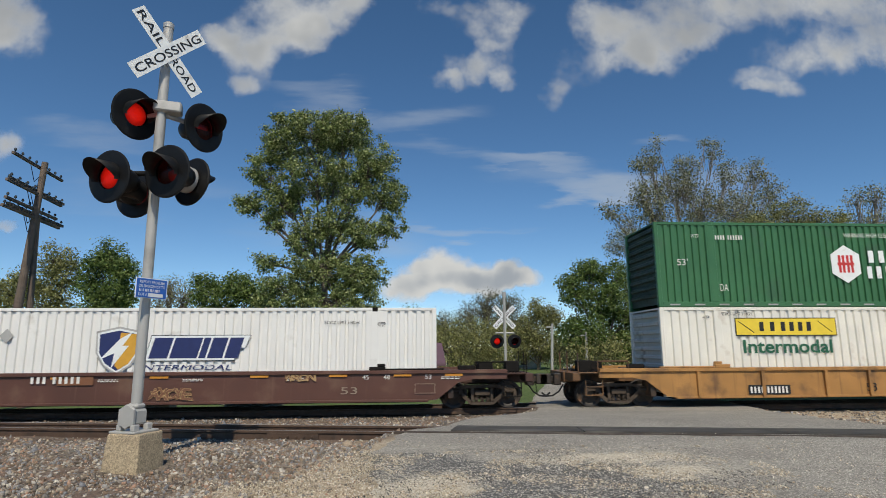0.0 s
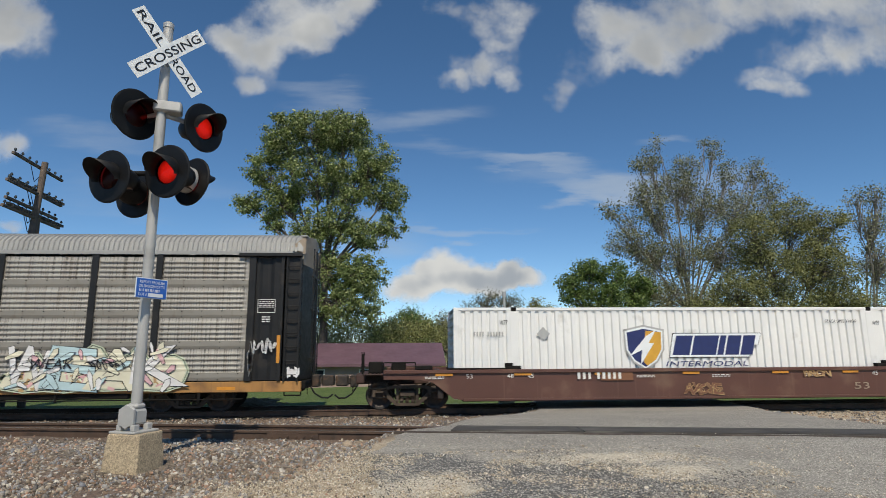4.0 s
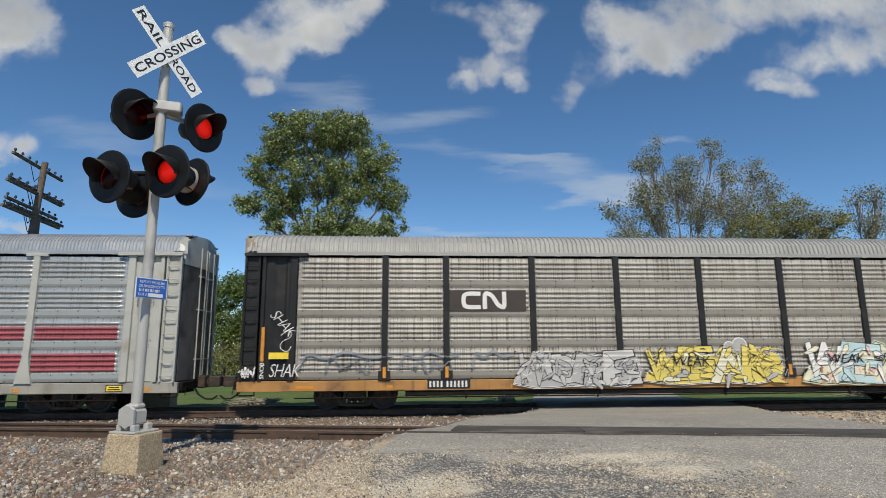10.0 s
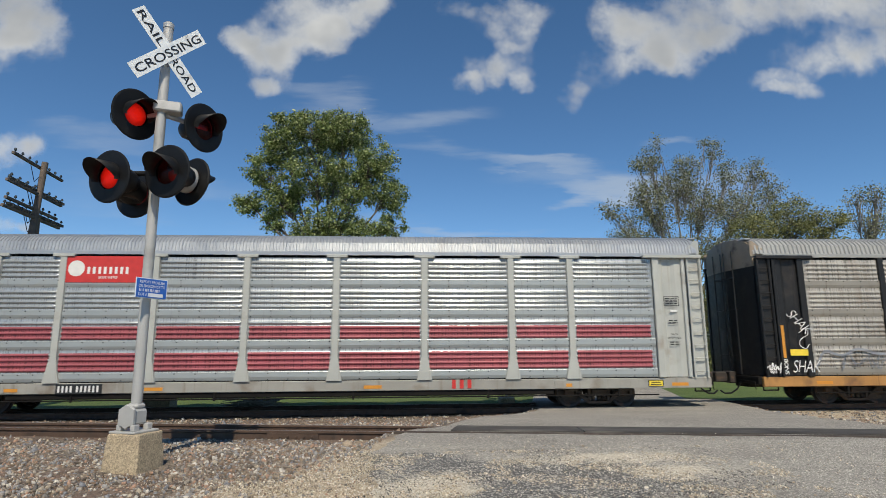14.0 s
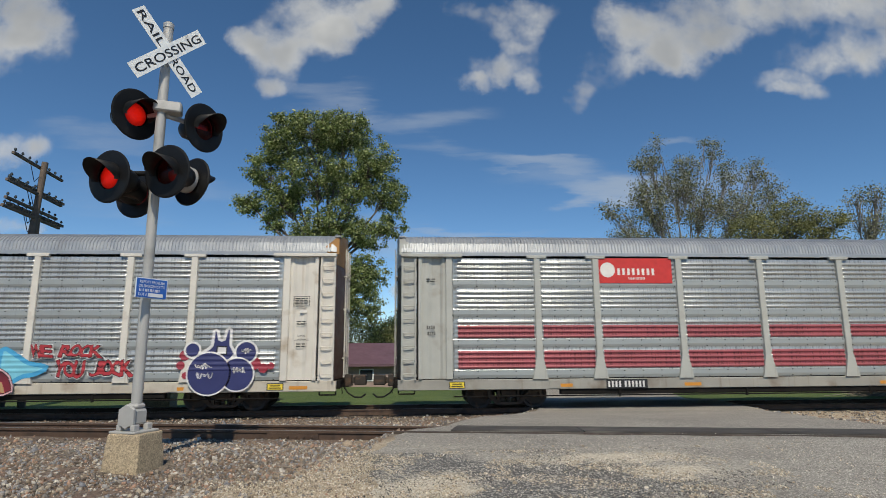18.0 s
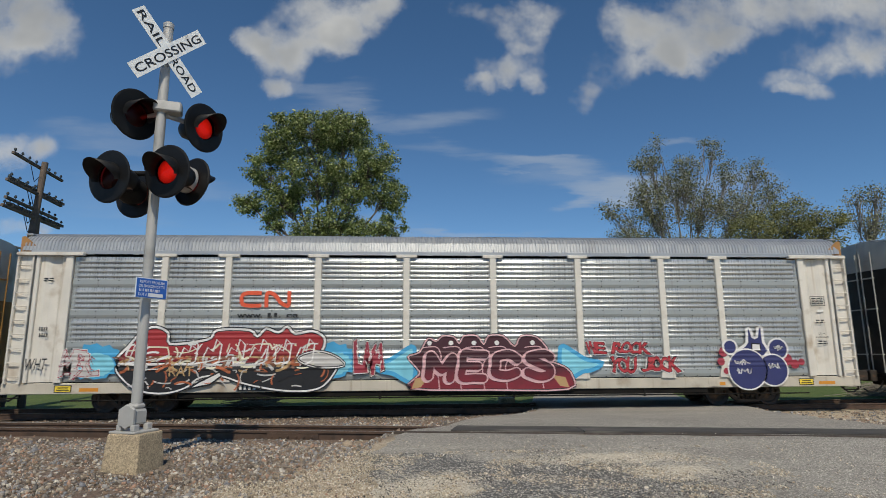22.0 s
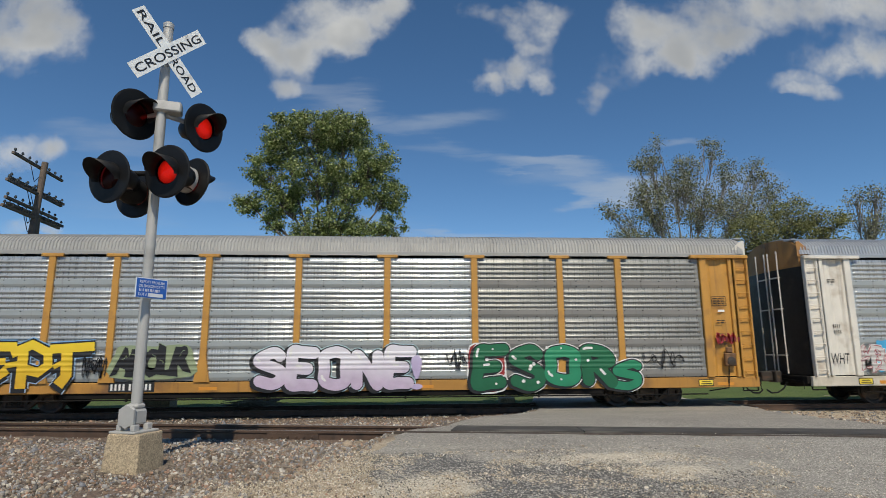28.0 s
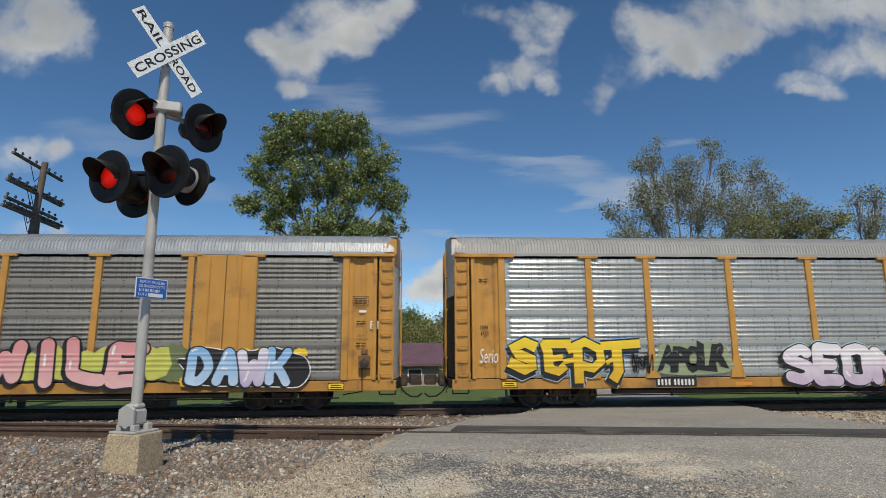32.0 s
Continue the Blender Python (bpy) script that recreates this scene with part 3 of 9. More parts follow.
    shade = math_("ADD", math_("MULTIPLY", math_("SUBTRACT", n3.outputs["Fac"], 0.5), rough_shade * 1.4), math_("MULTIPLY", math_("SUBTRACT", n2.outputs["Fac"], 0.5), rough_shade * 0.35))
    shade = math_("SUBTRACT", shade, math_("MULTIPLY", ramp(body, 0.7, 2.8), 0.34))
    mx = nd.new("ShaderNodeMix")
    mx.data_type = "RGBA"
    mx.inputs[6].default_value, mx.inputs[7].default_value = (*grey, 1), (*white, 1)
    ln.new(ramp(shade, -0.45, 0.10), mx.inputs["Factor"])
    em = nd.new("ShaderNodeEmission")
    em.inputs["Strength"].default_value = strength
    ln.new(mx.outputs[2], em.inputs["Color"])
    tr = nd.new("ShaderNodeBsdfTransparent")
    ms = nd.new("ShaderNodeMixShader")
    ln.new(alpha, ms.inputs["Fac"])
    ln.new(tr.outputs[0], ms.inputs[1])
    ln.new(em.outputs[0], ms.inputs[2])
    ln.new(ms.outputs[0], nd["Material Output"].inputs["Surface"])
    return ma


CUMULUS = [(-2.015, 1.589, 0.219, 0.206), (-1.863, 1.505, 0.155, 0.161), (-2.007, 1.413, 0.153, 0.130), (-1.908, 1.667, 0.156, 0.134), (-2.222, 1.494, 0.279, 0.261), (-1.922, 0.923, 0.137, 0.092), (-1.819, 0.944, 0.080, 0.065), (-2.043, 0.902, 0.148, 0.119), (-1.888, 0.544, 0.170, 0.067), (-1.768, 0.534, 0.088, 0.036), (-0.853, 1.483, 0.163, 0.120), (-0.721, 1.572, 0.197, 0.182), (-0.558, 1.654, 0.200, 0.191), (-0.392, 1.691, 0.168, 0.136), (-0.766, 1.355, 0.140, 0.133), (-0.799, 1.257, 0.075, 0.076), (-0.594, 1.470, 0.178, 0.120), (-0.929, 1.487, 0.081, 0.066), (-0.274, 1.717, 0.124, 0.093), (-0.472, 1.549, 0.111, 0.122), (0.113, 1.718, 0.121, 0.101), (0.305, 1.643, 0.130, 0.088), (0.539, 1.682, 0.123, 0.114), (0.419, 1.553, 0.133, 0.087), (0.257, 1.373, 0.130, 0.097), (0.401, 1.417, 0.120, 0.110), (0.172, 1.302, 0.090, 0.048), (0.478, 1.334, 0.063, 0.067), (0.408, 1.719, 0.117, 0.079), (0.733, 1.256, 0.086, 0.102), (0.847, 1.399, 0.140, 0.147), (1.047, 1.550, 0.208, 0.207), (1.234, 1.667, 0.272, 0.224), (1.477, 1.675, 0.275, 0.200), (1.745, 1.756, 0.341, 0.170), (2.078, 1.800, 0.410, 0.159), (2.447, 1.834, 0.418, 0.141), (1.281, 1.495, 0.224, 0.113), (1.542, 1.556, 0.146, 0.089), (0.966, 1.674, 0.149, 0.159), (1.128, 1.443, 0.148, 0.093), (1.763, 1.352, 0.146, 0.075), (1.942, 1.460, 0.172, 0.120), (2.148, 1.504, 0.249, 0.147), (2.374, 1.559, 0.284, 0.162), (1.877, 1.295, 0.167, 0.050), (2.615, 1.582, 0.319, 0.196)]
LOW = [(0.037, 0.331, 0.117, 0.073), (0.142, 0.384, 0.117, 0.088), (0.260, 0.358, 0.104, 0.078), (0.387, 0.331, 0.109, 0.068), (0.486, 0.347, 0.083, 0.057), (0.579, 0.326, 0.078, 0.042), (-0.015, 0.265, 0.130, 0.057), (0.312, 0.305, 0.234, 0.052)]
CIRRUS = [(0.762, 0.824, 0.546, 0.109), (0.487, 0.897, 0.468, 0.057), (1.313, 1.013, 0.234, 0.042), (0.130, 0.977, 0.338, 0.078), (0.343, 0.552, 0.390, 0.036), (-0.445, 1.226, 0.338, 0.088), (-1.505, 1.003, 0.468, 0.117), (0.927, 0.761, 0.390, 0.062), (-0.318, 0.515, 0.676, 0.156), (-1.152, 0.749, 0.676, 0.182), (-0.062, 1.133, 0.520, 0.104), (1.410, 0.781, 0.572, 0.104)]
M["cumulus"] = cloud_material("cumulus_cloud", CUMULUS, 0.26, 2.6, (1.0, 1.0, 1.0), (0.56, 0.585, 0.63), 0.66, 4.4, edge=0.7, rough_shade=0.7, swell_=1.17)
M["low_cloud"] = cloud_material("distant_cumulus_cloud", LOW, 0.17, 1.0, (1.0, 1.0, 1.0), (0.55, 0.60, 0.68), 0.68, 3.0, edge=0.4, rough_shade=1.2, swell_=1.25)
M["cirrus"] = cloud_material("cirrus_cloud", CIRRUS, 0.45, 2.6, (0.80, 0.88, 1.0), (0.7, 0.8, 0.95), 0.62, 2.2, (0.35, 1.8), 0.62, edge=1.1)


def graffiti_paint(name, top, bottom, z0, z1):
    """Spray paint that fades from one colour to the other up the height of the piece."""
    ma = mat(name, bottom, 0.55, 0, 0.12, 2.5, 25, 0.03)
    nd, ln = ma.node_tree.nodes, ma.node_tree.links
    b = nd["Principled BSDF"]
    old = b.inputs["Base Color"].links[0].from_socket
    tc = nd.new("ShaderNodeTexCoord")
    sp = nd.new("ShaderNodeSeparateXYZ")
    n = nd.new("ShaderNodeTexNoise")
    n.inputs["Scale"].default_value = 2.2
    ln.new(tc.outputs["Object"], n.inputs["Vector"])
    ln.new(tc.outputs["Object"], sp.inputs[0])
    ad = nd.new("ShaderNodeMath")
    ad.operation = "MULTIPLY_ADD"
    ad.inputs[1].default_value = 0.9
    ln.new(n.outputs["Fac"], ad.inputs[0])
    ln.new(sp.outputs[2], ad.inputs[2])
    r = nd.new("ShaderNodeMapRange")
    r.inputs["From Min"].default_value, r.inputs["From Max"].default_value = z0 + 0.4, z1 + 0.4
    ln.new(ad.outputs[0], r.inputs["Value"])
    mx = nd.new("ShaderNodeMix")
    mx.data_type = "RGBA"
    mx.inputs[7].default_value = (*top, 1)
    ln.new(r.outputs["Result"], mx.inputs["Factor"])
    ln.new(old, mx.inputs[6])
    ln.new(mx.outputs[2], b.inputs["Base Color"])
    return ma


def over_ribs(ma):
    """Sprayed paint follows the ribs of the sheet below it: the same relief, four ribs to a group."""
    nd, ln = ma.node_tree.nodes, ma.node_tree.links
    tc = nd.new("ShaderNodeTexCoord")
    sp = nd.new("ShaderNodeSeparateXYZ")
    ln.new(tc.outputs["Object"], sp.inputs[0])

    def math_(op, a, c):
        m = nd.new("ShaderNodeMath")
        m.operation = op
        for s, v in ((m.inputs[0], a), (m.inputs[1], c)):
            if isinstance(v, (int, float)):
                s.default_value = v
            else:
                ln.new(v, s)
        return m.outputs[0]

    group_ = math_("FLOORED_MODULO", math_("SUBTRACT", sp.outputs[2], 0.98), 0.955)
    rib = math_("MODULO", math_("SUBTRACT", group_, 0.275), 0.15)
    h = math_("MAXIMUM", math_("SINE", math_("MULTIPLY", math_("SUBTRACT", rib, 0.02), math.pi / 0.11), 0.0), 0.0)
    h = math_("MULTIPLY", math_("MULTIPLY", h, math_("MULTIPLY", math_("LESS_THAN", group_, 0.875), math_("GREATER_THAN", group_, 0.275))), math_("GREATER_THAN", sp.outputs[2], 1.0))
    bp = nd.new("ShaderNodeBump")
    bp.inputs["Strength"].default_value, bp.inputs["Distance"].default_value = 0.45, 0.03
    ln.new(h, bp.inputs["Height"])
    b = nd["Principled BSDF"]
    ln.new(bp.outputs["Normal"], b.inputs["Normal"])
    return ma


def glow(name, col, strength):
    ma = bpy.data.materials.new(name)
    ma.use_nodes = True
    b = ma.node_tree.nodes["Principled BSDF"]
    b.inputs["Base Color"].default_value = (*col, 1)
    b.inputs["Emission Color"].default_value = (*col, 1)
    b.inputs["Emission Strength"].default_value = strength
    return ma


def red_lens():
    ma = bpy.data.materials.new("red_lens_glass")
    ma.use_nodes = True
    nd, ln = ma.node_tree.nodes, ma.node_tree.links
    b = nd["Principled BSDF"]
    b.inputs["Base Color"].default_value = (0.05, 0.003, 0.003, 1)
    b.inputs["Roughness"].default_value = 0.25
    t = nd.new("ShaderNodeBsdfTransparent")
    t.inputs["Color"].default_value = (0.42, 0.011, 0.008, 1)
    m = nd.new("ShaderNodeMixShader")
    m.inputs["Fac"].default_value = 0.30
    ln.new(t.outputs[0], m.inputs[1])
    ln.new(b.outputs[0], m.inputs[2])
    ln.new(m.outputs[0], nd["Material Output"].inputs["Surface"])
    return ma


M["lens"] = red_lens()
M["lamp_lit"] = glow("lit_lamp_reflector", (1.0, 0.62, 0.42), 1.0)


def lamp_pattern(ma, r, rim, centre):
    """A lamp of many small lights, brightest in the middle."""
    nd, ln = ma.node_tree.nodes, ma.node_tree.links
    tc = nd.new("ShaderNodeTexCoord")
    away = nd.new("ShaderNodeVectorMath")
    away.operation = "DISTANCE"
    away.inputs[1].default_value = (0.0, 0.0, r)
    ln.new(tc.outputs["Object"], away.inputs[0])
    fall = nd.new("ShaderNodeMapRange")
    fall.interpolation_type = "SMOOTHSTEP"
    for k, v in (("From Min", r * 0.35), ("From Max", r), ("To Min", centre), ("To Max", rim)):
        fall.inputs[k].default_value = v
    ln.new(away.outputs["Value"], fall.inputs["Value"])
    dots = nd.new("ShaderNodeTexVoronoi")
    dots.inputs["Scale"].default_value = 42.0
    ln.new(tc.outputs["Object"], dots.inputs["Vector"])
    m = nd.new("ShaderNodeMapRange")
    for k, v in (("From Min", 0.1), ("From Max", 0.6), ("To Min", 1.2), ("To Max", 0.75)):
        m.inputs[k].default_value = v
    ln.new(dots.outputs["Distance"], m.inputs["Value"])
    p = nd.new("ShaderNodeMath")
    p.operation = "MULTIPLY"
    ln.new(fall.outputs["Result"], p.inputs[0])
    ln.new(m.outputs["Result"], p.inputs[1])
    ln.new(p.outputs[0], nd["Principled BSDF"].inputs["Emission Strength"])


lamp_pattern(M["lamp_lit"], 0.161, 0.75, 2.2)
M["lamp_dark"] = mat("dark_lamp_back", (0.02, 0.02, 0.02), 0.7, 0, 0.1, 5, 40, 0.0)


# ---- ground, road and tracks ----
TRACK_SLOPE = -0.1736            # the near track runs at an angle to the main line
TRACK_TURN = math.degrees(math.atan(TRACK_SLOPE))


def near_rail_y(x):
    return 10.06 + TRACK_SLOPE * x


def smooth(a, b, v):
    k = max(0.0, min(1.0, (v - a) / (b - a)))
    return k * k * (3 - 2 * k)


ROAD_LEFT = ((-30.0, -0.5), (2.0, -0.3), (6.0, -0.45), (8.3, -0.62), (10.6, 0.0), (11.5, 0.67), (14.3, 1.8), (17.9, 4.0), (21.0, 4.6), (26.0, 5.6), (60.0, 16.0), (90.0, 26.0))
ROAD_RIGHT = ((-30.0, 30.0), (2.0, 26.0), (9.0, 12.5), (10.7, 9.3), (12.2, 9.4), (18.3, 11.2), (21.0, 11.6), (26.0, 12.6), (60.0, 22.5), (90.0, 32.0))


def edge_x(table, y):
    return float(np.interp(y, [a for a, _ in table], [b for _, b in table]))


def on_road(x, y):
    return min(x - edge_x(ROAD_LEFT, y), edge_x(ROAD_RIGHT, y) - x)


def road_z(x, y):
    d = y - near_rail_y(x)
    z = 0.45 + 0.075 * smooth(-3.0, -0.1, d)
    if d > 0:
        z = 0.525 - 0.105 * min(d, 1.5) / 1.5
    if d > 1.5:
        z = 0.42 - 0.42 * smooth(0.0, 1.0, (d - 1.5) / max(0.5, 18.75 - (near_rail_y(x) + 1.5)))
    if y > 20.6:
        z = -0.30 * smooth(20.6, 25.0, y)
    return z


def ground_z(x, y):
    d = y - near_rail_y(x)
    z = 0.45 - 0.085 * smooth(-2.2, -0.3, d)
    if d > 0:
        z = 0.365 - 0.10 * smooth(0.1, 1.2, d)
    if d > 1.7:
        z = 0.265 - 0.485 * smooth(0.0, 1.0, (d - 1.7) / max(0.5, 17.6 - (near_rail_y(x) + 1.7)))
    if y > 17.6:
        z = -0.22
    if y > 20.9:
        z = -0.22 - 0.20 * smooth(20.9, 22.6, y)
    r = on_road(x, y)
    k = smooth(-0.55, -0.05, r)
    if k > 0:
        z = z * (1 - k) + (road_z(x, y) - 0.03) * k
    return z


def axis(stops):
    out = []
    for a, b, step in stops:
        n = max(1, round((b - a) / step))
        out += [a + (b - a) * k / n for k in range(n)]
    return out + [stops[-1][1]]


gx = axis([(-3000, -200, 400), (-200, -40, 16), (-40, -12, 2.0), (-12, 14, 0.14), (14, 40, 2.0), (40, 200, 16), (200, 3000, 400)])
gy = axis([(-1500, -100, 350), (-100, 0, 10), (0, 4, 0.5), (4, 13, 0.12), (13, 26, 0.25), (26, 60, 2.0), (60, 300, 24), (300, 4200, 390)])


def wobble(x, y):
    n = noise.noise(Vector((x * 1.1, y * 1.1, 0))) * 0.025 + noise.noise(Vector((x * 5, y * 5, 3))) * 0.012
    return n if y < 22 else n * 2 + 0.03


gv = [(x, y, ground_z(x, y) + (wobble(x, y) if (abs(x) < 45 and 0 < y < 60 and on_road(x, y) < -0.3) else 0.0)) for y in gy for x in gx]
nx = len(gx)
gf = [(j * nx + i, j * nx + i + 1, (j + 1) * nx + i + 1, (j + 1) * nx + i) for j in range(len(gy) - 1) for i in range(nx - 1)]
ground = part("ground", mesh_of("ground", gv, gf), M["ground"], smooth=True)
tagged(ground, "gravelly trackside ground with mown green grass beyond the tracks", "ground", kind="structure")

# the road, a sheet of asphalt with a worn edge
ry = axis([(-30, 2, 2.0), (2, 4, 0.5), (4, 13, 0.13), (13, 26, 0.3), (26, 88, 2.0)])
rv, rf, nu = [], [], 70
for y in ry:
    xl = edge_x(ROAD_LEFT, y) + (noise.noise(Vector((0, y * 2.3, 5))) * 0.13 + noise.noise(Vector((0, y * 9, 5))) * 0.05)
    xr = edge_x(ROAD_RIGHT, y) + noise.noise(Vector((9, y * 2.3, 5))) * 0.2
    for k in range(nu + 1):
        u = k / nu
        x = xl + (xr - xl) * u
        z = road_z(x, y) + noise.noise(Vector((x * 0.9, y * 0.9, 1))) * 0.008
        if k in (0, nu):
            z -= 0.06
        elif k in (1, nu - 1):
            x += 0.03 if k == 1 else -0.03
        rv.append((x, y, z))
for j in range(len(ry) - 1):
    for k in range(nu):
        a = j * (nu + 1) + k
        rf.append((a, a + 1, a + nu + 2, a + nu + 1))
road = part("road", mesh_of("road", rv, rf), M["road"], smooth=True)
tagged(road, "worn grey asphalt road over the level crossing, strewn with gravel", "road", kind="structure")


# rails
RAIL = [(-0.07, 0.0), (0.07, 0.0), (0.07, 0.014), (0.012, 0.03), (0.012, 0.125), (0.036, 0.14), (0.036, 0.172), (0.028, 0.18), (-0.028, 0.18), (-0.036, 0.172), (-0.036, 0.14), (-0.012, 0.125), (-0.012, 0.03), (-0.07, 0.014)]


def rail_mesh(name, x0, x1):
    vs, fs = [], []
    n = len(RAIL)
    for x in (x0, x1):
        vs += [(x, y, z - 0.18) for y, z in RAIL]
    for k in range(n):
        l = (k + 1) % n
        fs.append((k, l, n + l, n + k))
    fs += [tuple(range(n))[::-1], tuple(range(n, 2 * n))]
    me = mesh_of(name, vs, fs)
    me.materials.append(M["rail"])
    me.materials.append(M["railtop"])
    for p in me.polygons:
        if p.index == 7:
            p.material_index = 1
    return me


def track(name, m, x0, x1, zn, zf, label, tie_range, joints=()):
    tr = empty(name, m, label, "railway track", kind="structure")
    for y, z, k in ((0.0, zn, 0), (1.505, zf, 1)):
        r = part("rail", rail_mesh("rail", x0, x1), [M["rail"], M["railtop"]], tr, "rusty steel rail with a worn head", pose(0, y, z))
        for jx in joints:
            if k == 0:
                part("joint_bar", boxes((jx - 0.46, jx + 0.46, -0.042, -0.012, -0.155, -0.045), *[(jx + q - 0.02, jx + q + 0.02, -0.06, -0.042, -0.115, -0.085) for q in (-0.36, -0.22, -0.08, 0.08, 0.22, 0.36)], bevel=0.004), M["rail"], r, "bolted rail joint bar")
    bm = bmesh.new()
    box(bm, -0.115, 0.115, -0.55, 2.05, -0.17, 0.0, bevel=0.012)
    me = bpy.data.meshes.new("sleeper")
    bm.to_mesh(me)
    bm.free()
    a, b, step = tie_range
    x = a
    while x < b:
        part("sleeper", me, M["tie"], tr, m=pose(x, 0, (zn + zf) / 2 - 0.20 - (zn - zf) * 0.0, math.degrees(math.atan2(zf - zn, 1.5)), 0, random.uniform(-1, 1)))
        x += step
    return tr


track("track_near", pose(0, 10.06, 0, 0, 0, TRACK_TURN), -60, 60, 0.52, 0.415, "rusty siding track angled across the road", (-14, -0.2, 0.53), (-2.0, -10.0))
track("track_main", pose(0, 18.92, 0, 0, 0, 0), -220, 220, 0.0, 0.0, "main line track carrying the freight train", (-24, 3.0, 0.53))

# crossing panels and flangeways on the near track
pan = empty("crossing_surface", pose(0, 10.06, 0, 0, 0, TRACK_TURN), "dark worn timber and asphalt panels between the rails", "crossing panel", kind="structure")
for x0, x1 in ((0.75, 2.98), (3.0, 6.2), (6.22, 9.6)):
    bm = bmesh.new()
    prism(bm, [(0.09, 0.36), (1.42, 0.26), (1.42, 0.446), (0.09, 0.540)], 0, x1 - x0)
    for v in bm.verts:
        v.co = Vector((x0 + v.co.y, v.co.x, v.co.z))
    bmesh.ops.recalc_face_normals(bm, faces=bm.faces)
    part("panel", bm, M["panel"], pan)
# loose dark rubber flange strip beside the near rail
part("flange_strip", boxes((-0.2, 9.6, -0.16, -0.05, 0.44, 0.538), bevel=0.01), M["tie"], pan, "dark timber flange strip")


# loose ballast stones, many small broken blocks
def stones(name, spots, label, material=None):
    ico = bmesh.new()
    bmesh.ops.create_icosphere(ico, subdivisions=1, radius=1.0)
    base = np.array([v.co[:] for v in ico.verts])
    tri = np.array([[v.index for v in f.verts] for f in ico.faces])
    ico.free()
    rng = np.random.default_rng(len(spots))
    n = len(spots)
    sp_ = np.array(spots)
    nb = len(base)
    jit = rng.uniform(0.42, 1.3, (n, nb, 1))
    q = rng.normal(size=(n, 3, 3))
    rot = np.linalg.qr(q)[0]
    sq = rng.uniform(0.4, 1.3, (n, 1, 3))
    v = np.einsum("nij,nkj->nki", rot, base[None] * jit * sq) * sp_[:, None, 3:4] + sp_[:, None, :3]
    f = (tri[None] + (np.arange(n) * nb)[:, None, None]).reshape(-1, 3)
    me = bpy.data.meshes.new(name)
    me.vertices.add(n * nb)
    me.vertices.foreach_set("co", v.reshape(-1))
    me.loops.add(len(f) * 3)
    me.loops.foreach_set("vertex_index", f.reshape(-1))
    me.polygons.add(len(f))
    me.polygons.foreach_set("loop_start", np.arange(len(f)) * 3)
    me.polygons.foreach_set("loop_total", np.full(len(f), 3))
    me.update()
    me.validate()
    ob = part(name, me, material or M["ballast"])
    return tagged(ob, label, "gravel", kind="stuff")


def scatter(count, x0, x1, y0, y1, size, keep, seed):
    rng = random.Random(seed)
    out = []
    while len(out) < count:
        x, y = rng.uniform(x0, x1), rng.uniform(y0, y1)
        if keep(x, y):
            s = size * (0.45 + 1.25 * rng.random() ** 3)
            out.append((x, y, ground_z(x, y) + s * 0.25, s))
    return out


def clear_of_rails(x, y):
    d = y - near_rail_y(x)
    return on_road(x, y) < -0.05 and not (abs(d) < 0.1 or abs(d - 1.5) < 0.1) and not (18.8 < y < 20.6) and math.hypot(x + 3.36, y - 7.7) > 0.42


near_spots = scatter(21000, -8.0, -0.3, 5.0, 9.9, 0.0215, lambda x, y: clear_of_rails(x, y) and x - 0.62 * y + noise.noise(Vector((x, y, 0))) < -5.6, 1)
near_spots += scatter(4500, -8.0, -0.2, 8.9, 10.4, 0.024, clear_of_rails, 4)
near_spots += scatter(8000, -5.0, -0.2, 5.0, 9.0, 0.012, clear_of_rails, 5)
stones("ballast_stones", near_spots, "grey and reddish crushed stone ballast beside the siding")
mid_spots = scatter(14000, -17.0, 5.0, 10.4, 18.7, 0.034, clear_of_rails, 2)
mid_spots += scatter(3500, 9.0, 17.0, 9.5, 18.7, 0.034, clear_of_rails, 3)
stones("ballast_stones", mid_spots, "brown-grey crushed stone ballast between the two tracks")

sand_spots = scatter(15000, -4.6, -0.1, 4.9, 8.9, 0.0105, lambda x, y: on_road(x, y) < 0.25 and math.hypot(x + 3.36, y - 7.7) > 0.45 and x - 0.62 * y + 1.6 * noise.noise(Vector((x, y, 0))) > -6.1, 6)
stones("pea_gravel", sand_spots, "fine pale pea gravel between the ballast and the road", M["loose"])

# cracks in the worn surface
def crack(pts, w, label, lift=0.022):
    vs, fs = [], []
    for i, (x, y) in enumerate(pts):
        k = w * (0.5 + 0.5 * ((i * 7) % 3) / 2)
        vs += [(x, y - k, road_z(x, y) + lift), (x, y + k, road_z(x, y) + lift)]
    for i in range(len(pts) - 1):
        fs.append((2 * i, 2 * i + 2, 2 * i + 3, 2 * i + 1))
    return part("crack", mesh_of("crack", vs, fs), M["lamp_dark"], road, label)


def road_line(a, b, n, amp, seed):
    rng = random.Random(seed)
    return [(a[0] + (b[0] - a[0]) * k / n + rng.uniform(-amp, amp), a[1] + (b[1] - a[1]) * k / n + rng.uniform(-amp, amp)) for k in range(n + 1)]


crack(road_line((5.35, 10.45), (6.15, 9.35), 9, 0.05, 1), 0.018, "dark crack in the asphalt", 0.036)
crack(road_line((6.15, 9.35), (6.6, 9.25), 5, 0.02, 2), 0.022, "dark crack in the asphalt", 0.036)
crack(road_line((0.8, 9.62), (7.5, 8.55), 60, 0.012, 3), 0.006, "thin joint crack along the siding")
crack(road_line((-0.55, 8.35), (3.0, 8.2), 40, 0.02, 4), 0.006, "thin crack at the edge of a patch")

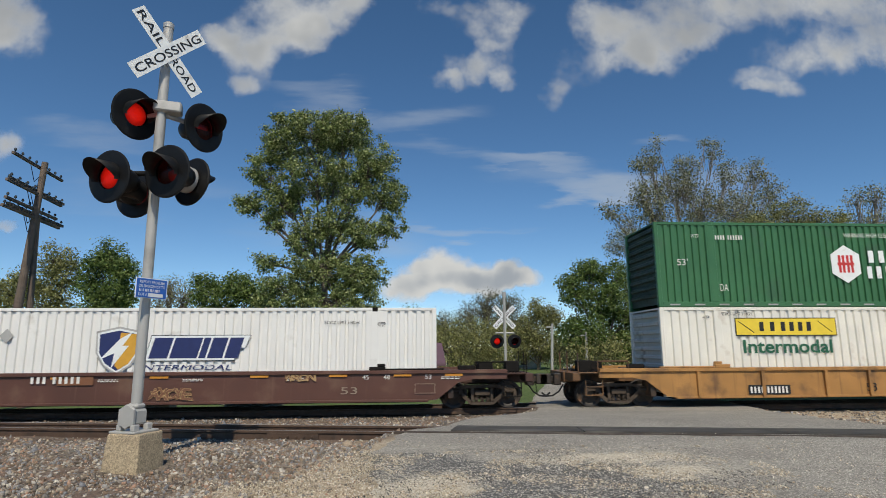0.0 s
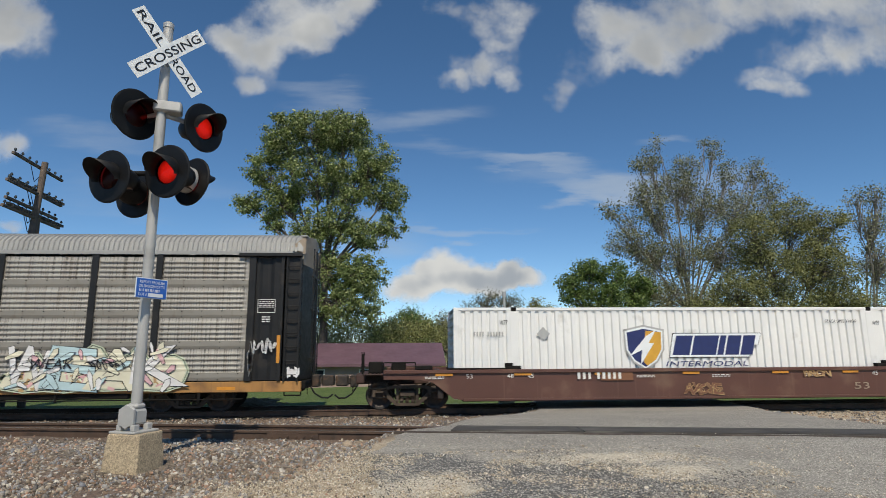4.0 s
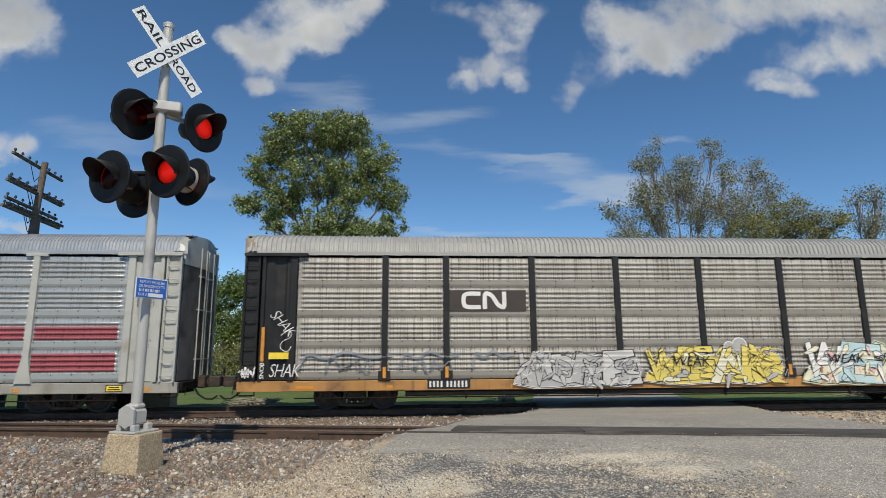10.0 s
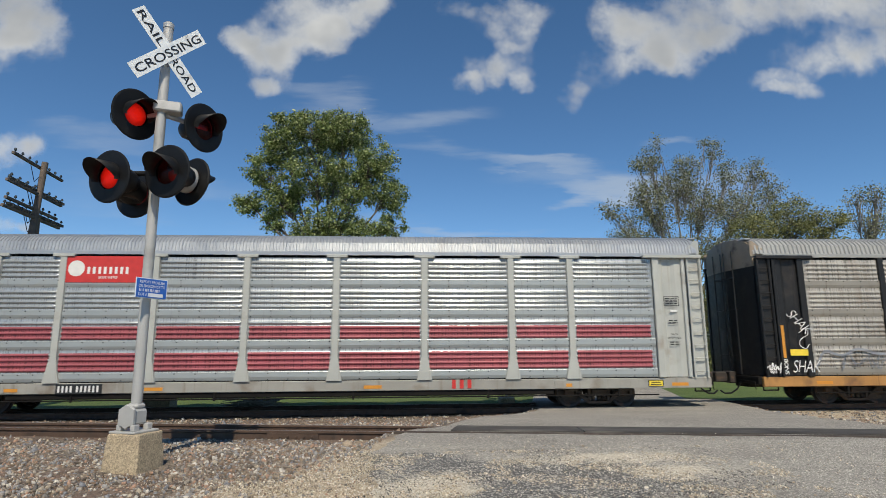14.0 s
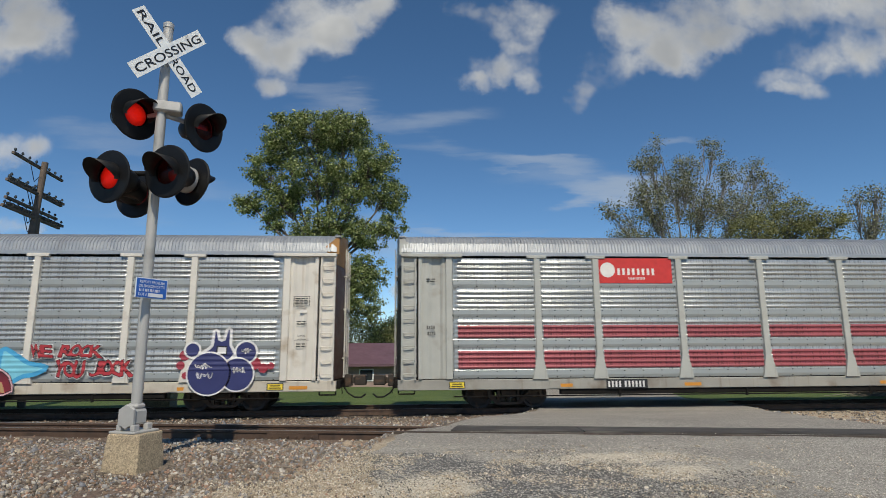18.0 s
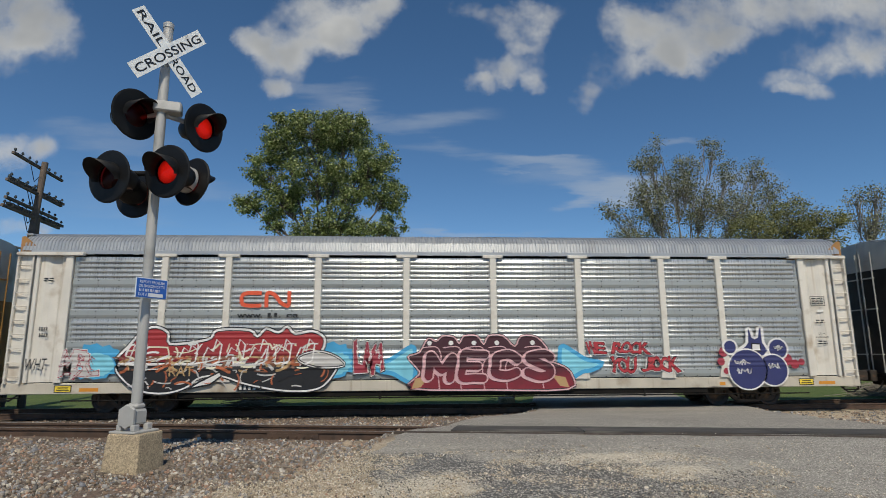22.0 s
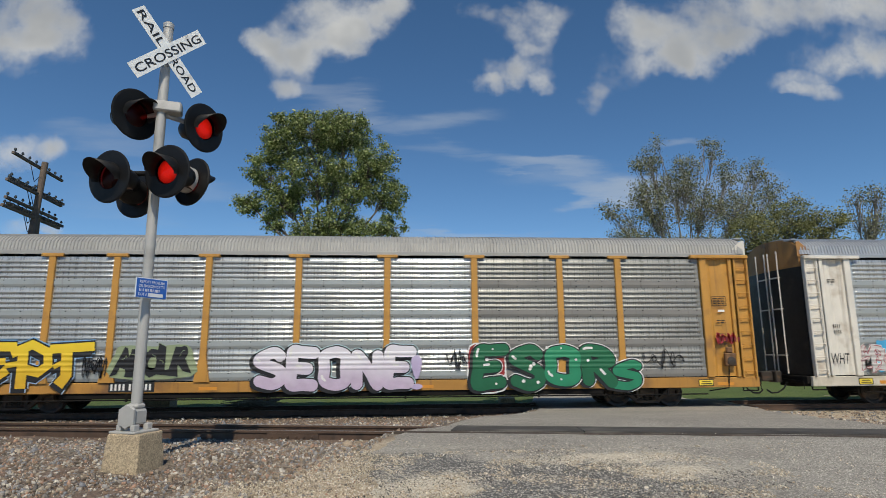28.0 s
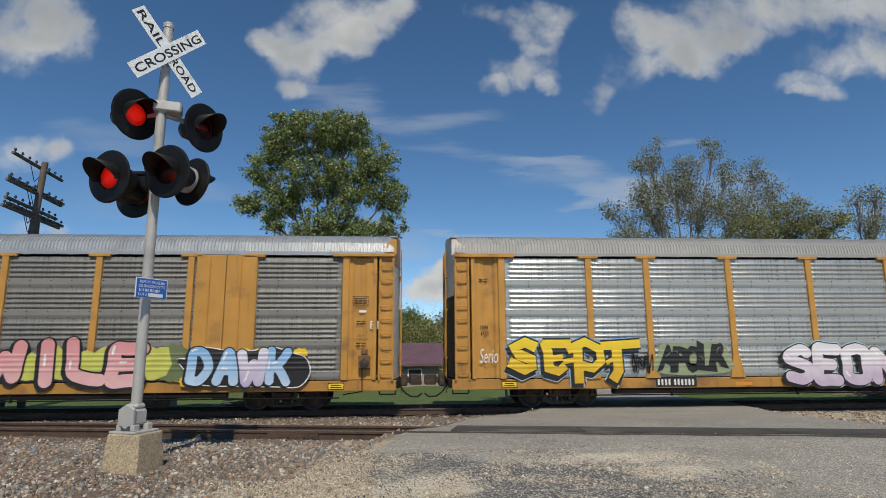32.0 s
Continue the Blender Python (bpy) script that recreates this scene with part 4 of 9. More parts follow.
# loose pale gravel dragged over the asphalt
def road_spots(count, x0, x1, y0, y1, size, seed, keep):
    rng = random.Random(seed)
    out = []
    while len(out) < count:
        x, y = rng.uniform(x0, x1), rng.uniform(y0, y1)
        if on_road(x, y) > -0.2 and keep(x, y):
            q = size * rng.uniform(0.5, 1.3)
            out.append((x, y, road_z(x, y) + q * 0.2, q))
    return out


drift = lambda x, y: noise.noise(Vector((x * 1.2, y * 1.6, 8))) + 0.5 * noise.noise(Vector((x * 4, y * 4, 2))) > 0.12
spots = road_spots(7500, -0.8, 4.5, 4.9, 8.3, 0.011, 21, drift)
spots += road_spots(1500, -0.8, 6.0, 4.9, 9.4, 0.010, 22, lambda x, y: True)
spots += road_spots(260, -0.6, 4.0, 5.0, 8.5, 0.020, 23, lambda x, y: True)
chips = road_spots(9000, -0.7, 4.2, 4.9, 8.3, 0.0085, 24, lambda x, y: noise.noise(Vector((x * 0.9, y * 1.2, 4))) > -0.25)
stones("stone_chips", chips, "black and pale stone chips loose on the worn asphalt", M["chips"])
stones("loose_gravel", spots, "pale loose gravel scattered over the asphalt", M["loose"])


def lone_stone(x, y, r, material, seed, label):
    bm = bmesh.new()
    bmesh.ops.create_icosphere(bm, subdivisions=2, radius=r)
    for v in bm.verts:
        v.co *= 1 + 0.45 * noise.noise(v.co / r * 1.3 + Vector((seed, 0, 0)))
        v.co.z *= 0.75
    ob = part("stone", bm, material)
    ob.matrix_basis = pose(x, y, ground_z(x, y) + r * 0.35, 0, 0, seed * 40)
    tagged(ob, label, "stone", "lone stones by the track")


lone_stone(-0.95, 9.55, 0.085, M["loose"], 1, "pale cream broken stone beside the siding")
lone_stone(-0.78, 9.75, 0.06, M["ballast"], 2, "grey broken stone beside the siding")
lone_stone(-1.45, 5.75, 0.06, M["concrete"], 3, "brown stone half sunk in the gravel")
lone_stone(-3.2, 9.4, 0.05, M["loose"], 4, "small pale stone in the ballast")
stick = part("stick", rods([((-2.35, 8.3, 0.37), (-2.05, 8.55, 0.40)), ((-2.05, 8.55, 0.40), (-1.93, 8.60, 0.42))], 0.016, 6), M["wood"])
tagged(stick, "weathered grey splinter of wood on the ballast", "wood scrap")


# ---- the train ----
LINE_Y = 19.67                   # centre line of the main track
HALF = 1.57                      # half width of the tall cars
CAR = 27.1                       # length of a tall car body
# distance rolled by the train, at whole seconds
ROLLED = [0.0, 4.17, 8.34, 12.52, 16.7, 20.87, 25.04, 29.19, 33.33, 37.49, 41.65, 45.84, 50.03, 54.22, 58.4, 62.59, 66.78, 70.99, 75.22, 79.47, 83.72, 87.98, 92.22, 96.45, 100.68, 104.89, 109.1, 113.3, 117.51, 121.72, 125.94, 130.17, 134.42]
MOVING, WHEELSETS = [], []


def rolled(t):
    return float(np.interp(t, range(33), ROLLED))


def thing_at(name, x, label, category, group=""):
    ob = empty(name, pose(x, LINE_Y, 0), label, category, group)
    MOVING.append((ob, x))
    return ob


# wheelset: two flanged wheels on an axle, turned about y
def wheelset_mesh():
    bm = bmesh.new()
    prof = [(0.0, -0.04), (0.08, -0.05), (0.10, 0.0), (0.16, 0.012), (0.30, 0.03), (0.355, 0.0), (0.42, -0.01), (0.425, 0.09), (0.455, 0.10), (0.455, 0.125), (0.36, 0.13), (0.32, 0.06), (0.10, 0.07), (0.0, 0.07)]
    for sgn in (-1, 1):
        m = Matrix.Translation((0, sgn * 0.80, 0)) @ Matrix.Rotation(radians(90 * sgn), 4, "X")
        lathe(bm, [(r, h) for r, h in prof], 32, m)
        for k in range(4):
            a = k * math.pi / 2
            box(bm, 0.22 * math.cos(a) - 0.02, 0.22 * math.cos(a) + 0.02, sgn * 0.80 + sgn * 0.0 - 0.005, sgn * 0.80 + 0.005, 0.22 * math.sin(a) - 0.02, 0.22 * math.sin(a) + 0.02)
    rod(bm, (0, -0.95, 0), (0, 0.95, 0), 0.085, seg=12)
    bmesh.ops.recalc_face_normals(bm, faces=bm.faces)
    me = bpy.data.meshes.new("wheelset")
    bm.to_mesh(me)
    bm.free()
    return me


WHEEL_ME = wheelset_mesh()


def truck_meshes():
    out = {}
    bm = bmesh.new()
    for sgn in (-1, 1):
        y0, y1 = (sgn * 0.93, sgn * 1.08)
        y0, y1 = min(y0, y1), max(y0, y1)
        prism(bm, [(-0.98, 0.56), (-0.45, 0.66), (0.45, 0.66), (0.98, 0.56), (0.98, 0.64), (0.45, 0.76), (-0.45, 0.76), (-0.98, 0.64)], y0, y1)
        prism(bm, [(-0.36, 0.13), (0.36, 0.13), (0.36, 0.21), (-0.36, 0.21)], y0 - 0.02, y1 + 0.02)
        for q in (-1, 1):
            prism(bm, [(q * 1.12, 0.38), (q * 1.10, 0.62), (q * 0.66, 0.62), (q * 0.66, 0.40), (q * 0.76, 0.40), (q * 0.76, 0.53), (q * 1.02, 0.53), (q * 1.02, 0.38)], y0, y1)
            prism(bm, [(q * 0.36, 0.13), (q * 0.74, 0.44), (q * 0.64, 0.52), (q * 0.30, 0.22)], y0, y1)
            prism(bm, [(q * 0.27, 0.20), (q * 0.36, 0.20), (q * 0.36, 0.67), (q * 0.27, 0.67)], y0, y1)
    box(bm, -0.24, 0.24, -1.14, 1.14, 0.42, 0.58, bevel=0.02)
    bmesh.ops.recalc_face_normals(bm, faces=bm.faces)
    out["side_frame"] = bm
    bm = bmesh.new()
    for sgn in (-1,):
        for x in (-0.18, 0.0, 0.18):
            for k in range(5):
                lathe(bm, [(0.05, 0), (0.075, 0.012), (0.075, 0.028), (0.05, 0.04)], 10, Matrix.Translation((x, sgn * 1.02, 0.22 + k * 0.042)))
    out["spring"] = bm
    bm = bmesh.new()
    for sgn in (-1, 1):
        for x in (-0.89, 0.89):
            if sgn > 0 or x > 0:
                continue
            x = 0.0
            lathe(bm, [(0.0, 0.0), (0.10, 0.0), (0.125, 0.02), (0.125, 0.12), (0.0, 0.12)], 14, Matrix.Translation((x, sgn * 1.0, 0.45)) @ Matrix.Rotation(radians(90 * sgn), 4, "X") @ Matrix.Translation((0, 0, 0.02)))
            box(bm, x - 0.15, x + 0.15, sgn * 0.92, sgn * 1.10, 0.52, 0.60, bevel=0.015)
    out["bearing"] = bm
    me = {}
    for k, b in out.items():
        m = bpy.data.meshes.new(k)
        b.to_mesh(m)
        b.free()
        me[k] = m
    return me


TRUCK_ME = truck_meshes()


def truck(car, x, drop=0.0):
    f = part("truck_frame", TRUCK_ME["side_frame"], M["truckpaint"], car, "grimy cast steel truck", pose(x, 0, drop))
    for q in (0, 180):
        part("spring", TRUCK_ME["spring"], M["truckpaint"], f, "", pose(0, 0, 0, 0, 0, q))
    for dx in (-0.89, 0.89):
        for q in (0, 180):
            part("bearing", TRUCK_ME["bearing"], M["truckpaint"], f, "rusty bearing cap", pose(dx, 0, 0, 0, 0, q))
    for dx in (-0.89, 0.89):
        w = part("wheelset", WHEEL_ME, M["wheel"], f, "dark steel wheelset", pose(dx, 0, 0.425 - drop), smooth=False)
        WHEELSETS.append((w, dx, 0.425 - drop))
    return f


def coupler_gear(car, sgn, x_end, z=0.88):
    """Coupler, air hose, cut lever and grab irons at one end."""
    s = sgn
    part("coupler", boxes((s * (x_end - 0.3), s * (x_end + 0.42), -0.09, 0.09, z - 0.1, z + 0.1), (s * (x_end + 0.38), s * (x_end + 0.78), -0.2, 0.2, z - 0.16, z + 0.18), (s * (x_end + 0.05), s * (x_end + 0.3), -0.24, 0.24, z - 0.2, z + 0.2), bevel=0.03), M["wheel"], car, "rusty brown knuckle coupler")
    pts = [(s * (x_end + 0.05), -0.45, z - 0.15), (s * (x_end + 0.2), -0.46, z - 0.38), (s * (x_end + 0.42), -0.44, z - 0.52), (s * (x_end + 0.64), -0.42, z - 0.53), (s * (x_end + 0.78), -0.40, z - 0.42)]
    part("air_hose", rods(list(zip(pts, pts[1:])), 0.028, 7), M["lampblack"], car, "black rubber brake hose")
    part("cut_lever", rods([((s * (x_end + 0.1), -1.35, z - 0.1), (s * (x_end + 0.1), -0.3, z - 0.06)), ((s * (x_end + 0.1), -1.35, z - 0.1), (s * (x_end + 0.12), -1.38, z - 0.34))], 0.014), M["under"], car)


# -- corrugated side panel: four groups of ribs and flat bands
PZ0, PZ1 = 0.98, 4.80


def side_panel_mesh(w):
    """Narrow pressed ribs in four groups, each standing on a bowed band with two rows of bolts."""
    prof = []
    pitch = (PZ1 - PZ0) / 4
    for g in range(4):
        z = PZ0 + g * pitch
        prof += [(z, 0.0, 0), (z + 0.03, -0.012, 2), (z + 0.10, -0.030, 2), (z + 0.245, -0.030, 2), (z + 0.25, 0.0, 0)]
        for r in range(4):
            a = z + 0.35 + r * 0.15
            prof += [(a + 0.052 * q / 4, -0.040 * max(0.0, math.cos(math.pi * q / 8)) ** 0.85, 1) for q in range(-4, 5)]
    prof.append((PZ1, 0.0, 0))
    vs, fs, mi = [], [], []
    nb = len(prof)
    cols = [(-w / 2, 0.0), (-w / 2 + 0.125, 0.0), (-w / 2 + 0.15, 0.85), (-w / 2 + 0.165, 1.0), (w / 2 - 0.165, 1.0), (w / 2 - 0.15, 0.85), (w / 2 - 0.125, 0.0), (w / 2, 0.0)]
    for x, k in cols:
        vs += [(x, y * (1.0 if t == 2 else k), z) for z, y, t in prof]
    for c in range(len(cols) - 1):
        for k in range(nb - 1):
            fs.append((c * nb + k, (c + 1) * nb + k, (c + 1) * nb + k + 1, c * nb + k + 1))
            mi.append(1 if prof[k][2] == 2 or prof[k + 1][2] == 2 else 0)
    for g in range(4):
        for q in (0.06, 0.28, 0.5, 0.72, 0.94):
            x = -w / 2 + w * q
            for zz, yb in ((PZ0 + g * pitch + 0.035, -0.01), (PZ0 + g * pitch + 0.215, -0.029)):
                o = len(vs)
                vs += [(x - 0.016, yb, zz - 0.016), (x + 0.016, yb, zz - 0.016), (x + 0.016, yb, zz + 0.016), (x - 0.016, yb, zz + 0.016), (x, yb - 0.026, zz)]
                fs += [(o, o + 1, o + 4), (o + 1, o + 2, o + 4), (o + 2, o + 3, o + 4), (o + 3, o, o + 4)]
                mi += [2] * 4
    me = mesh_of("side_panel", vs, fs)
    for k in ("galv_old", "band_old", "under"):
        me.materials.append(M[k])
    me.polygons.foreach_set("material_index", mi)
    me.polygons.foreach_set("use_smooth", [k == 0 for k in mi])
    return me


PANEL_ME, PANELS = {}, {}
SPANS = [2.75, 1.95, 2.8, 2.8, 2.8, 2.8, 2.8, 1.95, 2.75]
EDGES = [-sum(SPANS) / 2]
for k in SPANS:
    EDGES.append(EDGES[-1] + k)
BODY = EDGES[-1]                                         # half length of the panelled part, 11.7


def roof_mesh(pitch):
    """Bowed sheet roof with cross ribs."""
    n = 10
    prof = []
    for k in range(n + 1):
        a = math.pi * k / n
        c, s_ = math.cos(a), math.sin(a)
        prof.append((-1.53 * (abs(c) ** 0.8) * (1 if c > 0 else -1), 5.0 + 0.70 * (s_ ** 0.72)))
    xs = []
    x = -CAR / 2 + 0.2
    while x < CAR / 2 - 0.35:
        xs += [(x, 0.0), (x + pitch * 0.40, 0.0), (x + pitch * 0.55, pitch * 0.26), (x + pitch * 0.84, pitch * 0.26)]
        x += pitch
    xs.append((CAR / 2 - 0.2, 0.0))
    vs, fs = [], []
    for x, h in xs:
        for y, z in prof:
            d = Vector((y * 0.4, z - 4.7)).normalized()
            vs.append((x, y + d.x * h, z + d.y * h))
    m = n + 1
    for i in range(len(xs) - 1):
        for k in range(n):
            fs.append((i * m + k, (i + 1) * m + k, (i + 1) * m + k + 1, i * m + k + 1))
    return mesh_of("roof", vs, fs), prof


ROOF_ME, ROOF_PROF = roof_mesh(0.105)
WIDE_ROOF_ME = roof_mesh(0.152)[0]


def roof_z(y):
    ys = [p[0] for p in ROOF_PROF]
    zs = [p[1] for p in ROOF_PROF]
    return float(np.interp(y, ys, zs)) if ys[0] < ys[-1] else float(np.interp(y, ys[::-1], zs[::-1]))


def end_leaf_mesh(sgn, side, z0, z1, proud):
    """One leaf of the bowed end wall: folded outward to the middle; z1 None follows the roof."""
    ys = [side * k for k in (0.02, 0.35, 0.75, 0.79, 1.15, 1.46)]
    bm = bmesh.new()
    rows = []
    for y in ys:
        x = CAR / 2 - 0.03 - 0.16 * (abs(y) / 1.46) ** 1.5 + proud
        zt = roof_z(y) - 0.03 if z1 is None else z1
        rows.append([bm.verts.new((sgn * x, y, z0)), bm.verts.new((sgn * x, y, zt)), bm.verts.new((sgn * (x - 0.12), y, zt)), bm.verts.new((sgn * (x - 0.12), y, z0))])
    for a, b in zip(rows, rows[1:]):
        for k in range(4):
            l = (k + 1) % 4
            bm.faces.new((a[k], a[l], b[l], b[k]))
    bm.faces.new(rows[0])
    bm.faces.new(rows[-1][::-1])
    bmesh.ops.recalc_face_normals(bm, faces=bm.faces)
    me = bpy.data.meshes.new("end_door")
    bm.to_mesh(me)
    bm.free()
    return me


LEAF_ME = {(s, d): end_leaf_mesh(s, d, 0.98, 4.62, 0.0) for s in (-1, 1) for d in (-1, 1)}
LOW_LEAF_ME = {(s, d): end_leaf_mesh(s, d, 0.98, 3.62, 0.0) for s in (-1, 1) for d in (-1, 1)}
LOW_CAP_ME = {(s, d): end_leaf_mesh(s, d, 3.60, None, 0.012) for s in (-1, 1) for d in (-1, 1)}
CAP_ME = {(s, d): end_leaf_mesh(s, d, 4.60, None, 0.012) for s in (-1, 1) for d in (-1, 1)}


def post_mesh(flare):
    bm = bmesh.new()
    box(bm, -0.10, 0.10, -0.075, 0.02, 0.96, 4.86, bevel=0.012)
    if flare:
        prism(bm, [(-0.24, 0.95), (0.24, 0.95), (0.11, 1.62), (-0.11, 1.62)], -0.085, 0.0)
        box(bm, -0.33, 0.33, -0.09, 0.02, 4.80, 4.90, bevel=0.012)
    else:
        box(bm, -0.19, 0.19, -0.085, 0.0, 0.94, 1.24, bevel=0.01)
    me = bpy.data.meshes.new("post")
    bm.to_mesh(me)
    bm.free()
    return me


POST_ME = {f: post_mesh(f) for f in (False, True)}


def rung_mesh(w=0.36):
    bm = bmesh.new()
    rod(bm, (-w / 2, -0.10, 0), (w / 2, -0.10, 0), 0.013, seg=6)
    for x in (-w / 2, w / 2):
        rod(bm, (x, 0.0, 0), (x, -0.10, 0), 0.013, seg=6)
    pts = [(-w / 2 + 0.02, -0.02, -0.03), (-w / 2 + 0.07, -0.06, -0.085), (w / 2 - 0.12, -0.06, -0.10), (w / 2 - 0.02, -0.02, -0.06)]
    for a, b in zip(pts, pts[1:]):
        rod(bm, a, b, 0.008, seg=5)
    me = bpy.data.meshes.new("rung")
    bm.to_mesh(me)
    bm.free()
    return me


RUNG_ME = rung_mesh()


def end_section(car, sgn, side, paint, sill_paint, cap_paint, lead):
    """The plain steel section with its jambs, bent door sheet and corner ladder. side -1 is the side towards the road."""
    a = BODY + 0.02
    y = side * HALF
    flip = pose(0, 0, 0, 0, 0, 180) if side > 0 else Matrix()
    e = part("end_panel", boxes((sgn * a, sgn * (a + 0.22), -0.09, 0.05, 0.96, 4.90), (sgn * (a + 0.98), sgn * (a + 1.10), -0.09, 0.05, 0.96, 4.86), bevel=0.015), paint, car, "", Matrix.Translation((0, y, 0)) @ (pose(0, 0, 0) if side < 0 else Matrix.Diagonal((1, -1, 1, 1))))
    bm = bmesh.new()
    o = [(0.20, 0.0), (0.32, 0.0), (0.40, 0.05), (0.66, 0.05), (0.78, 0.0), (1.0, 0.0), (1.0, 0.08), (0.20, 0.08)]
    a0 = [bm.verts.new((sgn * (a + x), yy, 0.98)) for x, yy in o]
    b0 = [bm.verts.new((sgn * (a + x), yy, 4.82)) for x, yy in o]
    for k in range(len(o)):
        l = (k + 1) % len(o)
        bm.faces.new((a0[k], a0[l], b0[l], b0[k]))
    bm.faces.new(a0)
    bm.faces.new(b0[::-1])
    bmesh.ops.recalc_face_normals(bm, faces=bm.faces)
    part("door_sheet", bm, paint, e)
    part("corner_post", boxes((sgn * (a + 1.16), sgn * (a + 1.60), -0.02, 0.10, 0.94, 4.86), (sgn * (a + 1.16), sgn * (a + 1.21), -0.10, 0.0, 0.94, 4.86), (sgn * (a + 1.58), sgn * (a + 1.64), -0.12, 0.0, 0.94, 4.86), bevel=0.01), paint, e)
    ld = part("ladder", boxes((-0.2, -0.17, -0.05, 0.0, 0.98, 4.8), (0.17, 0.2, -0.05, 0.0, 0.98, 4.8)), paint, car, "steel corner ladder", e.matrix_basis @ pose(sgn * (a + 1.40), -0.03, 0))
    for k in range(9):
        part("rung", RUNG_ME, paint, ld, "", pose(0, 0, 1.15 + k * 0.42))
    part("header_bar", boxes((sgn * (a - 0.32), sgn * (a + 1.66), -0.16, 0.0, 4.82, 4.93), bevel=0.015), paint, e)
    return e


bm = boxes((-0.09, 0.09, -0.018, 0.018, -0.02, 0.02))
CLIP_ME = bpy.data.meshes.new("clip")
bm.to_mesh(CLIP_ME)
bm.free()


def autorack(name, x, label, panel_mats, post_paint, sill_paint, end_paint, cap_paint, roof_paint, flare, dull=(), low_cap=False, leaf_paint=None):
    car = thing_at(name, x, label, "freight car", "cars of the train")
    # side panels and posts, both sides; each sheet sits a little out of true
    sag = random.Random(int(-x))
    for side in (-1, 1):
        sd = Matrix() if side < 0 else Matrix.Rotation(math.pi, 4, "Z")
        base = sd @ Matrix.Translation((0, -HALF, 0))
        for k, w in enumerate(SPANS):
            if w not in PANEL_ME:
                PANEL_ME[w] = side_panel_mesh(w)
            cx = (EDGES[k] + EDGES[k + 1]) / 2
            # dull sheets hold the missing sun glint as a darker colour
            sheet_ = (M["galv_no_glint"] if len(dull) > 3 else M["galv_low_glint"]) if k in dull else panel_mats[0]
            PANELS[x, k, side] = part("side_panel", PANEL_ME[w], [sheet_, M["band_old"] if sheet_ is M["galv_old"] else M["band_no_glint"] if sheet_ in (M["galv_no_glint"], M["galv_low_glint"]) else M["band"], M["under"]], car, "", base @ Matrix.Translation((cx, 0, 0)) @ pose(0, 0, 0, sag.uniform(-0.1, 0.1), 0, sag.uniform(-0.2, 0.2)))
        for k in range(1, len(EDGES) - 1):
            p = part("post", POST_ME[flare], post_paint, car, "", base @ Matrix.Translation((EDGES[k], 0, 0)))
            if not flare and side < 0:
                part("reflector", boxes((-0.05, 0.05, -0.092, -0.085, 1.02, 1.36)), M["orange"], p, "upright orange reflective strip")
    # roof and edge rails
    part("roof", ROOF_ME if flare else WIDE_ROOF_ME, roof_paint, car, "ribbed bowed steel roof")
    part("roof_rail", boxes((-CAR / 2 + 0.5, CAR / 2 - 0.5, -HALF - 0.02, -HALF + 0.08, 4.88, 5.01), (-CAR / 2 + 0.5, CAR / 2 - 0.5, HALF - 0.08, HALF + 0.02, 4.88, 5.01), bevel=0.01), roof_paint, car)
    for q in range(18):
        part("clip", CLIP_ME, roof_paint, car, "", pose(-11.2 + q * 1.32, -HALF - 0.018, 4.895))
    for s in (-1, 1):
        for d in (-1, 1):
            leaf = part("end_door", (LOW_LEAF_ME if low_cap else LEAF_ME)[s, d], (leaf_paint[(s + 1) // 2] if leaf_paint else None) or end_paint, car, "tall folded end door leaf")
            part("end_cap", (LOW_CAP_ME if low_cap else CAP_ME)[s, d], cap_paint, leaf, "pale upper part of the end door")
            for y in (d * 0.10, d * 0.60):
                part("lock_bar", rod(bmesh.new(), (s * (CAR / 2 + 0.02), y, 1.0), (s * (CAR / 2 + 0.02), y, 5.25), 0.022, seg=6), end_paint, leaf)
            for z in (1.6, 3.2, 4.3):
                part("handle", boxes((s * (CAR / 2 - 0.05), s * (CAR / 2 + 0.035), d * 0.10, d * 0.60, z, z + 0.04)), end_paint, leaf)
            part("corner_gusset", prism(bmesh.new(), [(s * (CAR / 2 - 0.85), 4.93), (s * (CAR / 2 - 0.12), 4.93), (s * (CAR / 2 - 0.12), 5.44), (s * (CAR / 2 - 0.22), 5.46)], d * 1.47, d * 1.50), cap_paint if cap_paint is not roof_paint else end_paint, leaf, "bent triangular corner plate")
            part("hood", boxes((s * (CAR / 2 - 0.32), s * (CAR / 2 - 0.10), d * 0.0, d * 1.30, 5.53, 5.59), bevel=0.015), roof_paint, leaf)
        for side in (-1, 1):
            end_section(car, s, side, end_paint, sill_paint, cap_paint, s > 0)
        coupler_gear(car, s, CAR / 2 - 0.05)
        part("end_sill", boxes((s * (CAR / 2 - 0.35), s * (CAR / 2 + 0.02), -1.5, 1.5, 0.70, 0.95), bevel=0.02), M["under"], car)
        part("step", rods([((s * (CAR / 2 - 0.12), -1.50, 0.9), (s * (CAR / 2 - 0.12), -1.50, 0.52)), ((s * (CAR / 2 - 0.62), -1.50, 0.9), (s * (CAR / 2 - 0.62), -1.50, 0.52)), ((s * (CAR / 2 - 0.12), -1.50, 0.52), (s * (CAR / 2 - 0.62), -1.50, 0.52))], 0.022), M["under"], car, "bent steel foot step")
        truck(car, s * 9.9)
